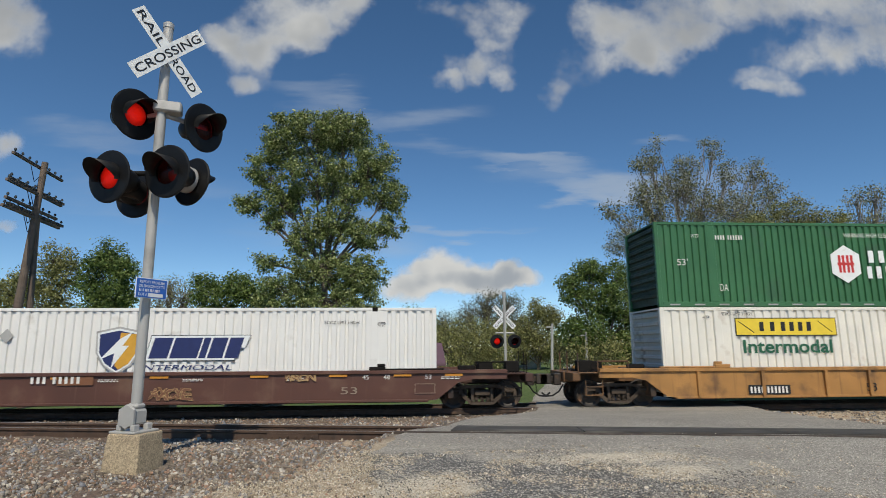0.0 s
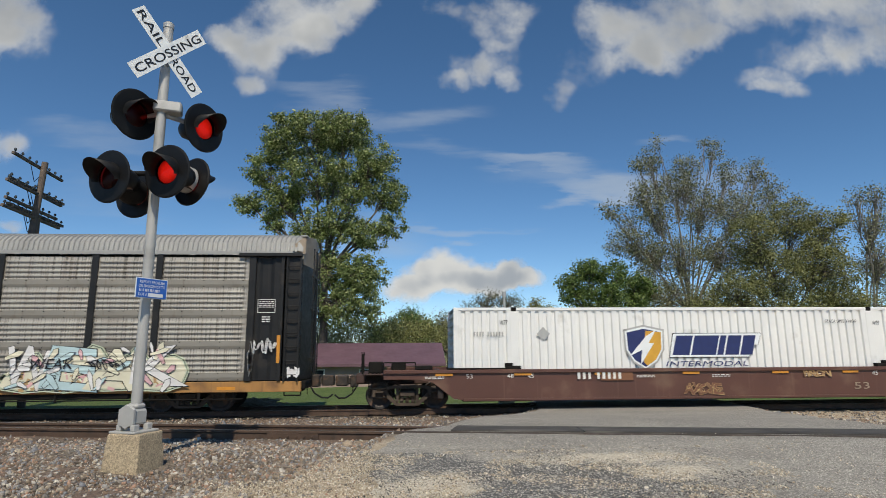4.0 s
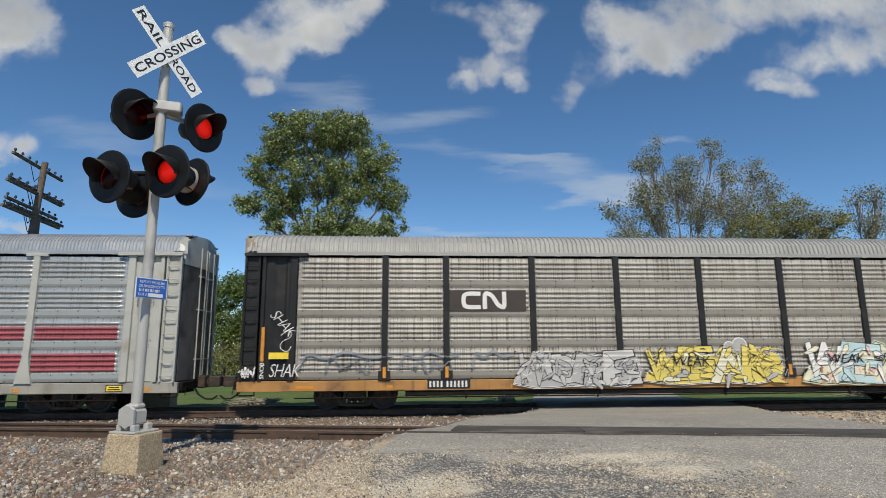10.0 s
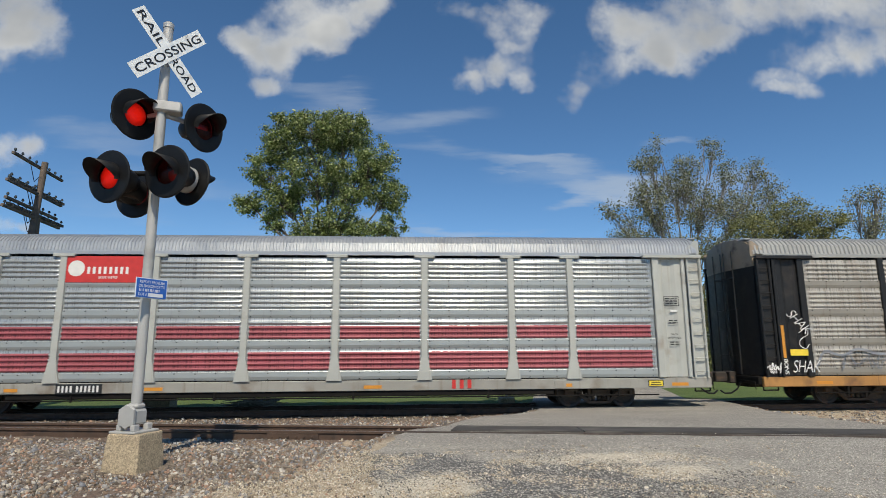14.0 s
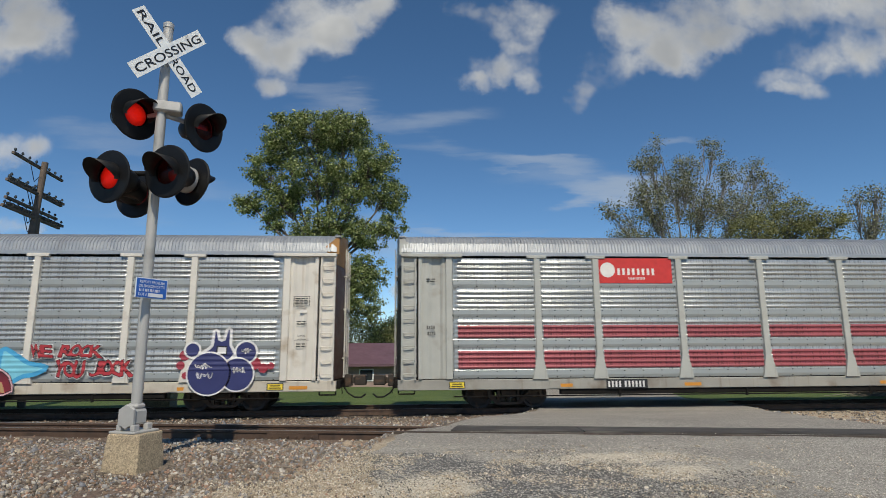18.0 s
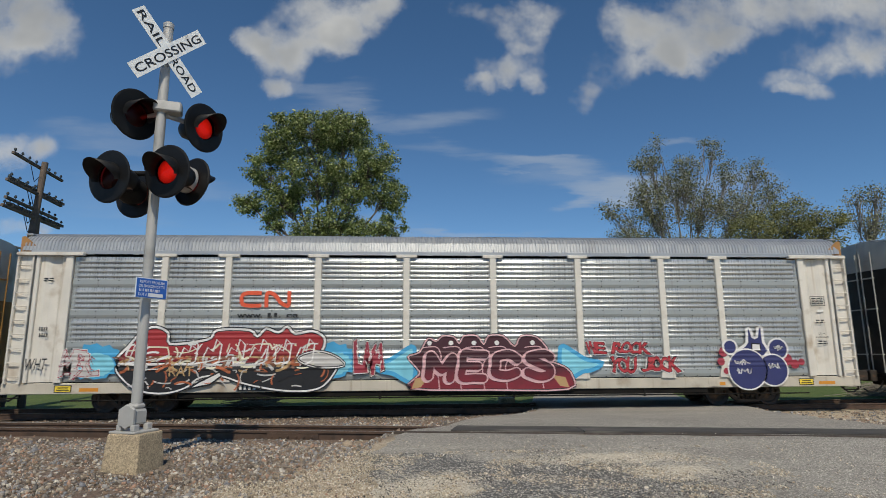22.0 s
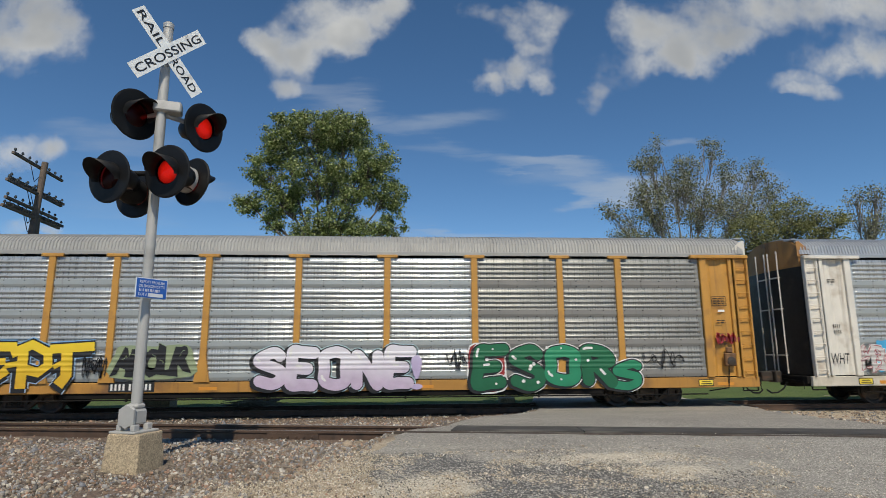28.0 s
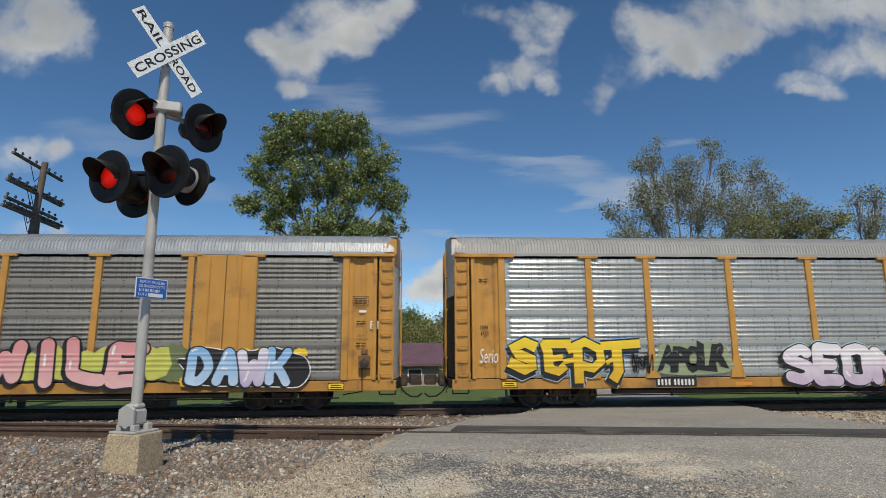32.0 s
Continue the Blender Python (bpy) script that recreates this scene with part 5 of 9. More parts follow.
    # frame: side sill, lower lip, centre sill
    for y in (-HALF, HALF):
        part("side_sill", boxes((-CAR / 2 + 0.1, CAR / 2 - 0.1, min(y, y * 0.94) - (0.03 if y < 0 else -0.0), max(y, y * 0.94) + (0.03 if y > 0 else 0.0), 0.63, 0.95), bevel=0.015), sill_paint, car, "long riveted side sill")
    part("sill_lip", boxes((-8.3, 8.3, -HALF + 0.03, -HALF + 0.25, 0.46, 0.63), (-8.3, 8.3, HALF - 0.25, HALF - 0.03, 0.46, 0.63), bevel=0.02), M["under"], car)
    part("centre_sill", boxes((-CAR / 2 + 0.3, CAR / 2 - 0.3, -0.4, 0.4, 0.55, 0.95), (-BODY, BODY, -1.4, 1.4, 0.93, 1.0), (-CAR / 2 + 2.2, CAR / 2 - 2.2, -1.3, 1.3, 0.80, 0.93), (-4.2, -2.6, -1.0, 1.0, 0.42, 0.60), (1.5, 3.4, -0.9, 0.2, 0.42, 0.60), bevel=0.02), M["under"], car, "dark underframe with brake gear")
    # hand brake on the leading corner, pipes and brackets under the sill
    if end_paint is M["yellow"]:
        hb = part("hand_brake", boxes((BODY + 0.58, BODY + 0.94, -HALF - 0.20, -HALF - 0.05, 1.30, 1.72), (BODY + 0.66, BODY + 0.86, -HALF - 0.16, -HALF - 0.05, 1.72, 1.92), bevel=0.03), M["yellow_end"], car, "rusty brown hand brake housing")
        part("brake_pulley", lathe(bmesh.new(), [(0.0, 0.05), (0.05, 0.05), (0.13, 0.03), (0.15, 0.0), (0.0, 0.0)], 16, pose(BODY + 0.76, -HALF - 0.20, 1.46, 90)), M["wheel"], hb)
        part("brake_chain", rods([((BODY + 0.70, -HALF - 0.14, 1.30), (BODY + 0.70, -HALF - 0.02, 0.62)), ((BODY + 0.70, -HALF - 0.02, 0.62), (BODY + 0.1, -HALF + 0.1, 0.52))], 0.018), M["under"], hb)
    part("brake_pipe", rods([((-BODY, -HALF + 0.02, 0.43), (BODY, -HALF + 0.02, 0.43))], 0.02), M["under"], car)
    for q in (-10.6, -6.4, -2.2, 2.0, 6.2, 10.4):
        part("pipe_bracket", boxes((q - 0.03, q + 0.03, -HALF - 0.01, -HALF + 0.06, 0.38, 0.66), bevel=0.006), M["under"], car)
    for s in (-1, 1):
        part("jack_pad", boxes((s * 8.5 - 0.18, s * 8.5 + 0.18, -HALF - 0.045, -HALF - 0.03, 0.66, 0.9), bevel=0.006), sill_paint, car)
    # deck floors inside, seen through nothing but closing the body
    part("deck", boxes((-BODY, BODY, -1.45, 1.45, 2.9, 3.0)), M["under"], car)
    return car


def paint_plate(car, name, x, z, w, h, material, label="", y=-HALF - 0.04, border=None):
    if border:
        part(name, boxes((x - border[1], x + w + border[1], y, y + 0.003, z - border[1], z + h + border[1])), border[0], car)
    return part(name, boxes((x, x + w, y - 0.005, y, z, z + h)), material, car, label)


def lettering(car, text, x, z, w, h, material, y=-HALF - 0.045, label="", shear=0.0, offset=0.0, name="lettering"):
    return part(name, letters(text, h, offset, shear, 1.0, w), material, car, label, pose(x, y, z))


def tape(car, xs, z=0.70, y=-HALF - 0.036, w=0.55, h=0.10):
    for x in xs:
        part("reflector", boxes((x - w / 2, x + w / 2, y, y + 0.004, z, z + h)), M["orange"], car, "orange reflective strip")


# ---- graffiti: sprayed pieces with outline and glow ----
def swell(me, ref, x0, z0, step, hh, i, sh, tilt, y, squash):
    """Stretches a glyph to its cell: fat foot, waved top, leaning."""
    co = np.array([v.co[:] for v in me.vertices])
    rc = np.array([v.co[:] for v in ref.vertices])
    lo, hi = rc.min(0), rc.max(0)
    u = (co[:, 0] - lo[0]) / (hi[0] - lo[0])
    v = (co[:, 2] - lo[2]) / (hi[2] - lo[2])
    uu = 0.5 + (u - 0.5) * (1.18 - 0.25 * v)
    vv = v + 0.07 * np.sin(u * 5 + i) * squash
    px = x0 + step * (0.02 + uu * 1.04) + sh * hh * (vv - 0.5)
    pz = z0 + hh * vv + (uu - 0.5) * tilt * step
    me.vertices.foreach_set("co", np.stack([px, np.full(len(px), y), pz], 1).ravel())
    me.update()


def merge(meshes, name):
    vs, fs, mi = [], [], []
    for me, k in meshes:
        b = len(vs)
        vs += [v.co[:] for v in me.vertices]
        for p in me.polygons:
            fs.append([b + q for q in p.vertices])
            mi.append(k)
        bpy.data.meshes.remove(me)
    out = mesh_of(name, vs, fs)
    out.polygons.foreach_set("material_index", mi)
    return out


def shard(cx, cz, a, L, T, y, grow):
    d, e = Vector((math.cos(a), math.sin(a))), Vector((-math.sin(a), math.cos(a)))
    pts = [d * (-L - grow) + e * (T + grow) * 0.5, d * (-L - grow) - e * (T + grow) * 0.5, d * L * 0.4 - e * (T + grow), d * (L + grow * 1.8), d * L * 0.5 + e * (T + grow)]
    return mesh_of("shard", [(cx + p.x, y, cz + p.y) for p in pts], [(0, 1, 2, 3, 4)])


def stroke(pts, w, y):
    """A sprayed line of even width through (x, z) points."""
    vs, fs = [], []
    n = len(pts)
    for i, (x, z) in enumerate(pts):
        a, b = pts[max(0, i - 1)], pts[min(n - 1, i + 1)]
        d = Vector((b[0] - a[0], b[1] - a[1])).normalized()
        vs += [(x - d.y * w / 2, y, z + d.x * w / 2), (x + d.y * w / 2, y, z - d.x * w / 2)]
    for i in range(n - 1):
        fs.append((2 * i, 2 * i + 1, 2 * i + 3, 2 * i + 2))
    return mesh_of("stroke", vs, fs)


def piece(car, text, x, z, w, h, fills, outline, halo, seed, bounce=0.12, lean=0.15, fat=0.03, rim=0.022, label="", y=-HALF - 0.10, wild=0, lines=4, shine=None):
    """A sprayed piece: glow behind, each letter with rim, fill, and thin inner strokes, in layers 4 mm apart."""
    rng = random.Random(seed)
    x, w, z, h = x + w * 0.025, w * 0.95, z + h * 0.04, h * 0.90
    n = len(text)
    step = w / (n + 0.15)
    glow_, heads = [], []
    for i, ch in enumerate(text):
        if ch == " ":
            continue
        hh = h * rng.uniform(0.86, 1.0)
        z0 = z + rng.uniform(0, 1) * (h - hh)
        tilt, sh = rng.uniform(-bounce, bounce), rng.uniform(-lean, lean)
        x0 = x + step * i
        ref = letters(ch, 1.0, 0.0)
        lay = []
        for layer, off in ((0, fat + rim * 2.0), (1, fat + rim), (2, fat)):
            if layer == 0 and halo is None:
                continue
            me = letters(ch, 1.0, off)
            swell(me, ref, x0, z0, step, hh, i, sh, tilt, y - 0.004 * layer - 0.0006 * i, 1.0)
            if layer == 0:
                glow_.append((me, 0))
            else:
                lay.append((me, layer - 1))
        bpy.data.meshes.remove(ref)
        for q in range(lines):
            a = x0 + step * rng.uniform(0.1, 0.8)
            b = z0 + hh * rng.uniform(0.1, 0.8)
            pts = [(a + step * 0.1 * k + rng.uniform(-0.02, 0.02), b + hh * 0.09 * k * rng.uniform(0.3, 1.2)) for k in range(4)]
            if rng.random() < 0.5:
                pts = [(2 * x0 + step - p, r) for p, r in pts]
            lay.append((stroke(pts, 0.018, y - 0.013), 2 if (shine and q % 2) else 0))
        heads.append((lay, i))
    for k in range(wild):
        cx, cz = x + rng.uniform(0.03, 0.97) * w, z + rng.uniform(0.05, 0.95) * h
        a, L, T = rng.uniform(0, math.pi), h * rng.uniform(0.08, 0.24), h * rng.uniform(0.03, 0.08)
        lay = [(shard(cx, cz, a, L, T, y - 0.012 - 0.004 - 0.0006 * k, 0.018), 0), (shard(cx, cz, a, L, T, y - 0.012 - 0.008 - 0.0006 * k, 0.0), 1)]
        heads.append((lay, k + 1))
    if glow_:
        root = part("graffiti", merge(glow_, "graffiti"), halo, car, label)
    else:
        root = part("graffiti", merge(heads[0][0], "graffiti"), [outline, fills[0]] + ([shine] if shine else []), car, label)
        heads = heads[1:]
    for lay, i in heads:
        part("letter" if i < n else "arrow", merge(lay, "letter"), [outline, fills[i % len(fills)]] + ([shine] if shine else []), root)
    return root


# letter skeletons on a ten by ten grid: points x then y, strokes parted by a bar
SKELETON = {"S": "88 69 28 17 36 65 84 82 51 12", "E": "89 49 19 15 11 51 81|15 45 65", "O": "59 18 15 12 51 82 85 88 59", "N": "11 15 19 55 81 85 89", "R": "11 15 19 69 87 66 35|45 63 81", "P": "11 15 19 69 87 75 44", "T": "09 59 99|58 55 51", "V": "19 35 51 75 89", "I": "59 55 51", "L": "19 15 12 51 81", "D": "11 15 19 59 85 51 11", "A": "11 35 59 75 81|34 64", "W": "09 15 21 56 71 85 99", "K": "19 15 11|89 56 25 54 81", "M": "11 15 19 54 89 85 81", "C": "87 59 18 15 12 51 82"}


def tube_line(pts, wd, y):
    """A fat sprayed line with round ends and corners; it climbs a hair as it goes, like overlapping paint."""
    out = []
    n = len(pts)
    vs, fs = [], []
    for i, (a, b) in enumerate(zip(pts, pts[1:])):
        d = Vector((b[0] - a[0], b[1] - a[1]))
        if d.length < 1e-6:
            continue
        d = d.normalized() * wd / 2
        e = Vector((-d.y, d.x))
        o, yy = len(vs), y - 0.003 * i / n
        ring = [(a[0] + e.x, a[1] + e.y), (a[0] - e.x, a[1] - e.y)]
        for q in range(-4, 5):
            g = q * math.pi / 8
            ring.append((b[0] + d.x * math.cos(g) + e.x * math.sin(g), b[1] + d.y * math.cos(g) + e.y * math.sin(g)))
        if i == 0:
            ring += [(a[0] - d.x * math.cos(g) + e.x * math.sin(g), a[1] - d.y * math.cos(g) + e.y * math.sin(g)) for g in (1.2, 0.6, 0.0, -0.6, -1.2)]
            ring = [ring[0]] + ring[-5:] + ring[1:-5]
        vs += [(p, yy, q) for p, q in ring]
        fs.append(tuple(range(o, o + len(ring))))
    return mesh_of("line", vs, fs)


def bubble(car, text, x, z, w, h, fills, outline, halo, seed, weight=0.24, rim=0.05, drop=0.07, label="", y=-HALF - 0.10, shine=None):
    """Fat rounded sprayed letters: glow, dropped outline, fill and small highlights, laid over one another."""
    rng = random.Random(seed)
    n = len(text)
    step = w / n
    glow_, heads = [], []
    for i, ch in enumerate(text):
        wt = weight * h * rng.uniform(0.92, 1.08)
        hh, tilt, lean_ = h * rng.uniform(0.86, 1.0), rng.uniform(-0.08, 0.08), rng.uniform(-0.10, 0.10)
        z0 = z + (h - hh) * rng.random()
        lay = []
        for ks, st in enumerate(SKELETON[ch].split("|")):
            pts = []
            for p in st.split():
                u, v = (int(p[0]) - 1) / 8, (int(p[1]) - 1) / 8
                pts.append((x + step * (i + 0.5 + (u - 0.5) * 0.74) + lean_ * hh * (v - 0.5), z0 + wt / 2 + (hh - wt) * v + (u - 0.5) * tilt * step))
            line = curve(pts, 4, False)
            yi = y - 0.0035 * (i % 3) - 0.001 * ks
            if halo:
                glow_.append((tube_line(line, wt + rim * 3.6, yi + 0.004), 0))
            for dx in (0.0, 1.0):
                lay.append((tube_line([(a - drop * dx, b - drop * dx * 0.6) for a, b in line], wt + rim * 2, yi - 0.0035 - 0.0012 * dx), 0))
            lay.append((tube_line(line, wt, yi - 0.0175), 1))
            if shine:
                m_ = len(line) // 3
                lay.append((tube_line([(a - wt * 0.15, b + wt * 0.2) for a, b in line[m_:m_ + 3]], wt * 0.2, yi - 0.022), 2))
        heads.append(lay)
    mats = [outline] + ([shine] if shine else [])
    if glow_:
        root = part("graffiti", merge(glow_, "graffiti"), halo, car, label)
    else:
        root = part("graffiti", merge(heads[0], "graffiti"), [outline, fills[0]] + ([shine] if shine else []), car, label)
        heads = heads[1:]
    for k, lay in enumerate(heads):
        part("letter", merge(lay, "letter"), [outline, fills[k % len(fills)]] + ([shine] if shine else []), root)
    return root


def angular(car, strokes, area, fill, outline, halo, label, y=-HALF - 0.10, rim=0.05, drop=(-0.07, -0.12)):
    """Straight-edged sprayed letters: each letter a set of broad strokes (width, u, v, u, v, ...) in its area, with glow, thick dropped outline and fill."""
    x, z, w, h = area
    glow_, heads = [], []
    for i, letter in enumerate(strokes):
        lay = []
        for k, row in enumerate(letter):
            pts = [(x + w * row[q], z + h * row[q + 1]) for q in range(1, len(row), 2)]
            yi = y - 0.0016 * i - 0.0002 * k
            low = [(a + drop[0], b + drop[1]) for a, b in pts]
            for line in (pts, low):
                glow_.append((stroke(line, row[0] + rim * 3.2, yi + 0.008), 0))
                lay.append((stroke(line, row[0] + rim * 2, yi - 0.004 + (0.001 if line is low else 0.0)), 0))
            lay.append((stroke(pts, row[0], yi - 0.014), 1))
        heads.append(lay)
    root = part("graffiti", merge(glow_, "graffiti"), halo, car, label)
    for lay in heads:
        part("letter", merge(lay, "letter"), [outline, fill], root)
    return root


def curve(pts, sub=5, closed=True):
    """A smooth line through (x, z) points."""
    out, n = [], len(pts)
    for i in range(n if closed else n - 1):
        p = [Vector(pts[(i + k) % n] if closed else pts[min(max(i + k, 0), n - 1)]) for k in (-1, 0, 1, 2)]
        for q in range(sub):
            t = q / sub
            out.append(tuple(0.5 * (2 * p[1] + (p[2] - p[0]) * t + (2 * p[0] - 5 * p[1] + 4 * p[2] - p[3]) * t * t + (3 * p[1] - p[0] - 3 * p[2] + p[3]) * t ** 3)))
    return out if closed else out + [tuple(pts[-1])]


def body(parent, area, uv, fill, edges, label="", y=-HALF - 0.096, sub=5, name="graffiti"):
    """A filled sprayed form from (u, v) corners inside its area, with outlines of (paint, width), widest first."""
    x, z, w, h = area
    ring = [(x + u * w, z + v * h) for u, v in uv]
    ring = curve(ring, sub) if sub > 1 else ring
    meshes, mats = [], [fill]
    n = len(ring)
    for k, (pm, wd) in enumerate(edges):
        loop = ring + ring[:2]
        meshes.append((stroke(loop, wd, y - 0.0012 - 0.0012 * k), k + 1))
        mats.append(pm)
    meshes.insert(0, (mesh_of("fill", [(a, y, b) for a, b in ring], [tuple(range(n))]), 0))
    return part(name, merge(meshes, name), mats, parent, label)


def jagged(seed, n, low=0.62):
    """The stepped, pointed outline of a wild piece."""
    rng = random.Random(seed)
    uv = []
    for k in range(n):
        u = k / n
        t = rng.uniform(low, 1.0) * min(1.0, 0.45 + 4 * u, 0.45 + 4 * (1 - u))
        uv += [(u + 0.1 / n, t - rng.uniform(0.0, 0.16)), (u + 0.3 / n, t), (u + 0.75 / n, t - rng.uniform(0.0, 0.1))]
    uv += [(1.0, 0.42), (0.97, 0.12)]
    return uv + [(1 - k / n * 0.97, rng.uniform(-0.02, 0.07)) for k in range(1, n)] + [(0.0, 0.1), (0.03, 0.35)]


def dashes(parent, area, paints, count, seed, y, width=0.025, length=0.35):
    """Quick curved spray strokes scattered over an area."""
    rng = random.Random(seed)
    x, z, w, h = area
    meshes = []
    for k in range(count):
        a, b = x + rng.random() * w, z + rng.random() * h
        g, q, L = rng.uniform(-0.4, 1.9), rng.uniform(-1.6, 1.6), length * rng.uniform(0.4, 1.2)
        pts = []
        for s_ in range(6):
            pts.append((a, min(max(b, z), z + h)))
            a += math.cos(g) * L / 5
            b += math.sin(g) * L / 5
            g += q / 5
        meshes.append((stroke(pts, width * rng.uniform(0.5, 1.4), y - 0.0003 * (k % 12)), k % len(paints)))
    return tagged(part("overspray", merge(meshes, "overspray"), paints, parent), "quick overlapping spray strokes", "", kind="stuff")


def spray_cloud(car, x, z, w, h, material, seed, label="", y=-HALF - 0.092, teeth=14):
    """A flat ragged patch of sprayed colour behind a piece."""
    rng = random.Random(seed)
    bm = bmesh.new()
    n = teeth * 2
    ring = []
    for k in range(n):
        a = 2 * math.pi * k / n
        r = rng.uniform(0.88, 1.0) if k % 2 else rng.uniform(0.74, 0.95)
        c, s_ = math.cos(a), math.sin(a)
        ring.append(bm.verts.new((x + w / 2 + w / 2 * r * math.copysign(abs(c) ** 0.9, c), y, z + h / 2 + h / 2 * r * math.copysign(abs(s_) ** 0.9, s_))))
    bm.faces.new(ring)
    return part("graffiti", bm, material, car, label)


def disc(car, x, z, r, material, y, label="", seg=22):
    return part("graffiti", lathe(bmesh.new(), [(0, 0.003), (r, 0.003), (r, 0.0)], seg, pose(x, y, z, 90)), material, car, label)


def scrawl(car, x, z, w, h, material, seed, y=-HALF - 0.10, label="quick sprayed tag", width=0.03):
    """A fast looping tag in one sprayed line."""
    rng = random.Random(seed)
    a, b, c = rng.uniform(4, 6), rng.uniform(6, 9), rng.uniform(0, 6)
    pts = []
    for k in range(71):
        t = k / 70
        pts.append((x + w * (0.06 + 0.88 * t + 0.09 * math.sin(6.283 * a * t + c)), z + h * (0.5 + (0.30 + 0.16 * math.sin(9 * t + c)) * math.sin(6.283 * b * t))))
    return part("graffiti", stroke(pts, width, y), material, car, label)


def paint(name, c, **k):
    return mat(name, c, 0.55, 0, 0.12, 2.5, 25, 0.02, **k)


G = {
    "black": paint("black_spray", (0.012, 0.012, 0.014)), "white": paint("white_spray", (0.72, 0.70, 0.68)),
    "yellow": graffiti_paint("yellow_spray", (0.80, 0.58, 0.03), (0.62, 0.36, 0.02), 0.8, 2.4),
    "lilac": graffiti_paint("lilac_spray", (0.66, 0.64, 0.70), (0.46, 0.38, 0.56), 0.8, 2.2),
    "green": graffiti_paint("green_spray", (0.02, 0.24, 0.11), (0.015, 0.20, 0.10), 0.8, 2.2), "darkgreen": graffiti_paint("dark_green_spray", (0.010, 0.13, 0.055), (0.008, 0.105, 0.045), 0.8, 2.2), "mottled": graffiti_paint("mottled_lilac_spray", (0.68, 0.65, 0.70), (0.50, 0.40, 0.52), 0.9, 1.7),
    "red": graffiti_paint("red_spray", (0.33, 0.025, 0.03), (0.16, 0.015, 0.02), 1.4, 2.1), "maroon": graffiti_paint("maroon_spray", (0.26, 0.03, 0.05), (0.36, 0.04, 0.06), 0.8, 2.2),
    "pink": graffiti_paint("pink_spray", (0.62, 0.26, 0.27), (0.70, 0.42, 0.42), 0.8, 2.2), "blue": paint("sky_blue_spray", (0.06, 0.34, 0.60)),
    "paleblue": graffiti_paint("pale_blue_spray", (0.20, 0.40, 0.66), (0.48, 0.60, 0.76), 0.8, 2.0), "navy": paint("navy_spray", (0.03, 0.035, 0.13)),
    "silver": paint("silver_spray", (0.42, 0.40, 0.39)), "olive": paint("olive_spray", (0.13, 0.16, 0.07)), "tan": paint("tan_spray", (0.46, 0.30, 0.14)),
    "mint": paint("mint_spray", (0.50, 0.55, 0.40)), "paleyellow": paint("pale_yellow_spray", (0.68, 0.55, 0.13)), "palegrey": paint("pale_grey_spray", (0.52, 0.50, 0.48)), "rosepink": paint("rose_pink_spray", (0.66, 0.40, 0.42)), "darkbody": graffiti_paint("dark_maroon_spray", (0.055, 0.014, 0.022), (0.20, 0.018, 0.03), 0.9, 1.5),
    "paleolive": paint("pale_olive_spray", (0.26, 0.31, 0.18)), "palelilac": graffiti_paint("white_lilac_spray", (0.70, 0.64, 0.64), (0.52, 0.47, 0.60), 0.8, 2.0), "redback": paint("dark_red_spray", (0.28, 0.02, 0.02)), "limey": paint("yellow_green_spray", (0.50, 0.50, 0.10)), "teal": paint("pale_teal_spray", (0.46, 0.60, 0.62)), "brown": paint("brown_spray", (0.20, 0.09, 0.05)), "fadedblue": paint("faded_blue_spray", (0.225, 0.235, 0.255)), "cyan": paint("pale_cyan_spray", (0.20, 0.55, 0.68)), "brightred": paint("bright_red_spray", (0.42, 0.035, 0.045)), "cream": paint("cream_spray", (0.70, 0.66, 0.50)), "rust": paint("rust_spray", (0.42, 0.12, 0.05)),
}

for k in G.values():
    over_ribs(k)


def car_number(car, words, x, z, h, dark=True, y=-HALF - 0.04):
    """Reporting marks, shown as plain bars on their plate."""
    n = (sum(words) * 0.62 + 0.35 * (len(words) - 1)) * h
    if dark:
        part("number_plate_band", boxes((x - 0.06, x + n + 0.04, y, y + 0.004, z - 0.05, z + h + 0.05)), M["ink"], car, "black number band")
    part("number_marks", bars(words, h), M["paintwhite"] if dark else M["ink"], car, "", pose(x, y - 0.003, z))


def small_marks(car, x, z, w, rows, material, y=-HALF - 0.04, h=0.035):
    """Lines of fine stencil too small to read, as thin bars."""
    rng = random.Random(int(x * 100) + rows)
    bm = bmesh.new()
    for r in range(rows):
        q = 0.0
        while q < w:
            l = min(w - q, rng.uniform(0.04, 0.16))
            box(bm, q, q + l, -0.002, 0, -r * h * 2, -r * h * 2 + h)
            q += l + 0.03
    part("stencil_marks", bm, material, car, "", pose(x, y, z))


def framed_table(car, x, z, w, h, material, y=-HALF - 0.02):
    part("stencil_frame", boxes((x, x + w, y, y + 0.003, z, z + 0.015), (x, x + w, y, y + 0.003, z + h - 0.015, z + h), (x, x + 0.015, y, y + 0.003, z, z + h), (x + w - 0.015, x + w, y, y + 0.003, z, z + h)), material, car)
    small_marks(car, x + 0.05, z + h - 0.09, w - 0.1, 4, material, y, 0.028)


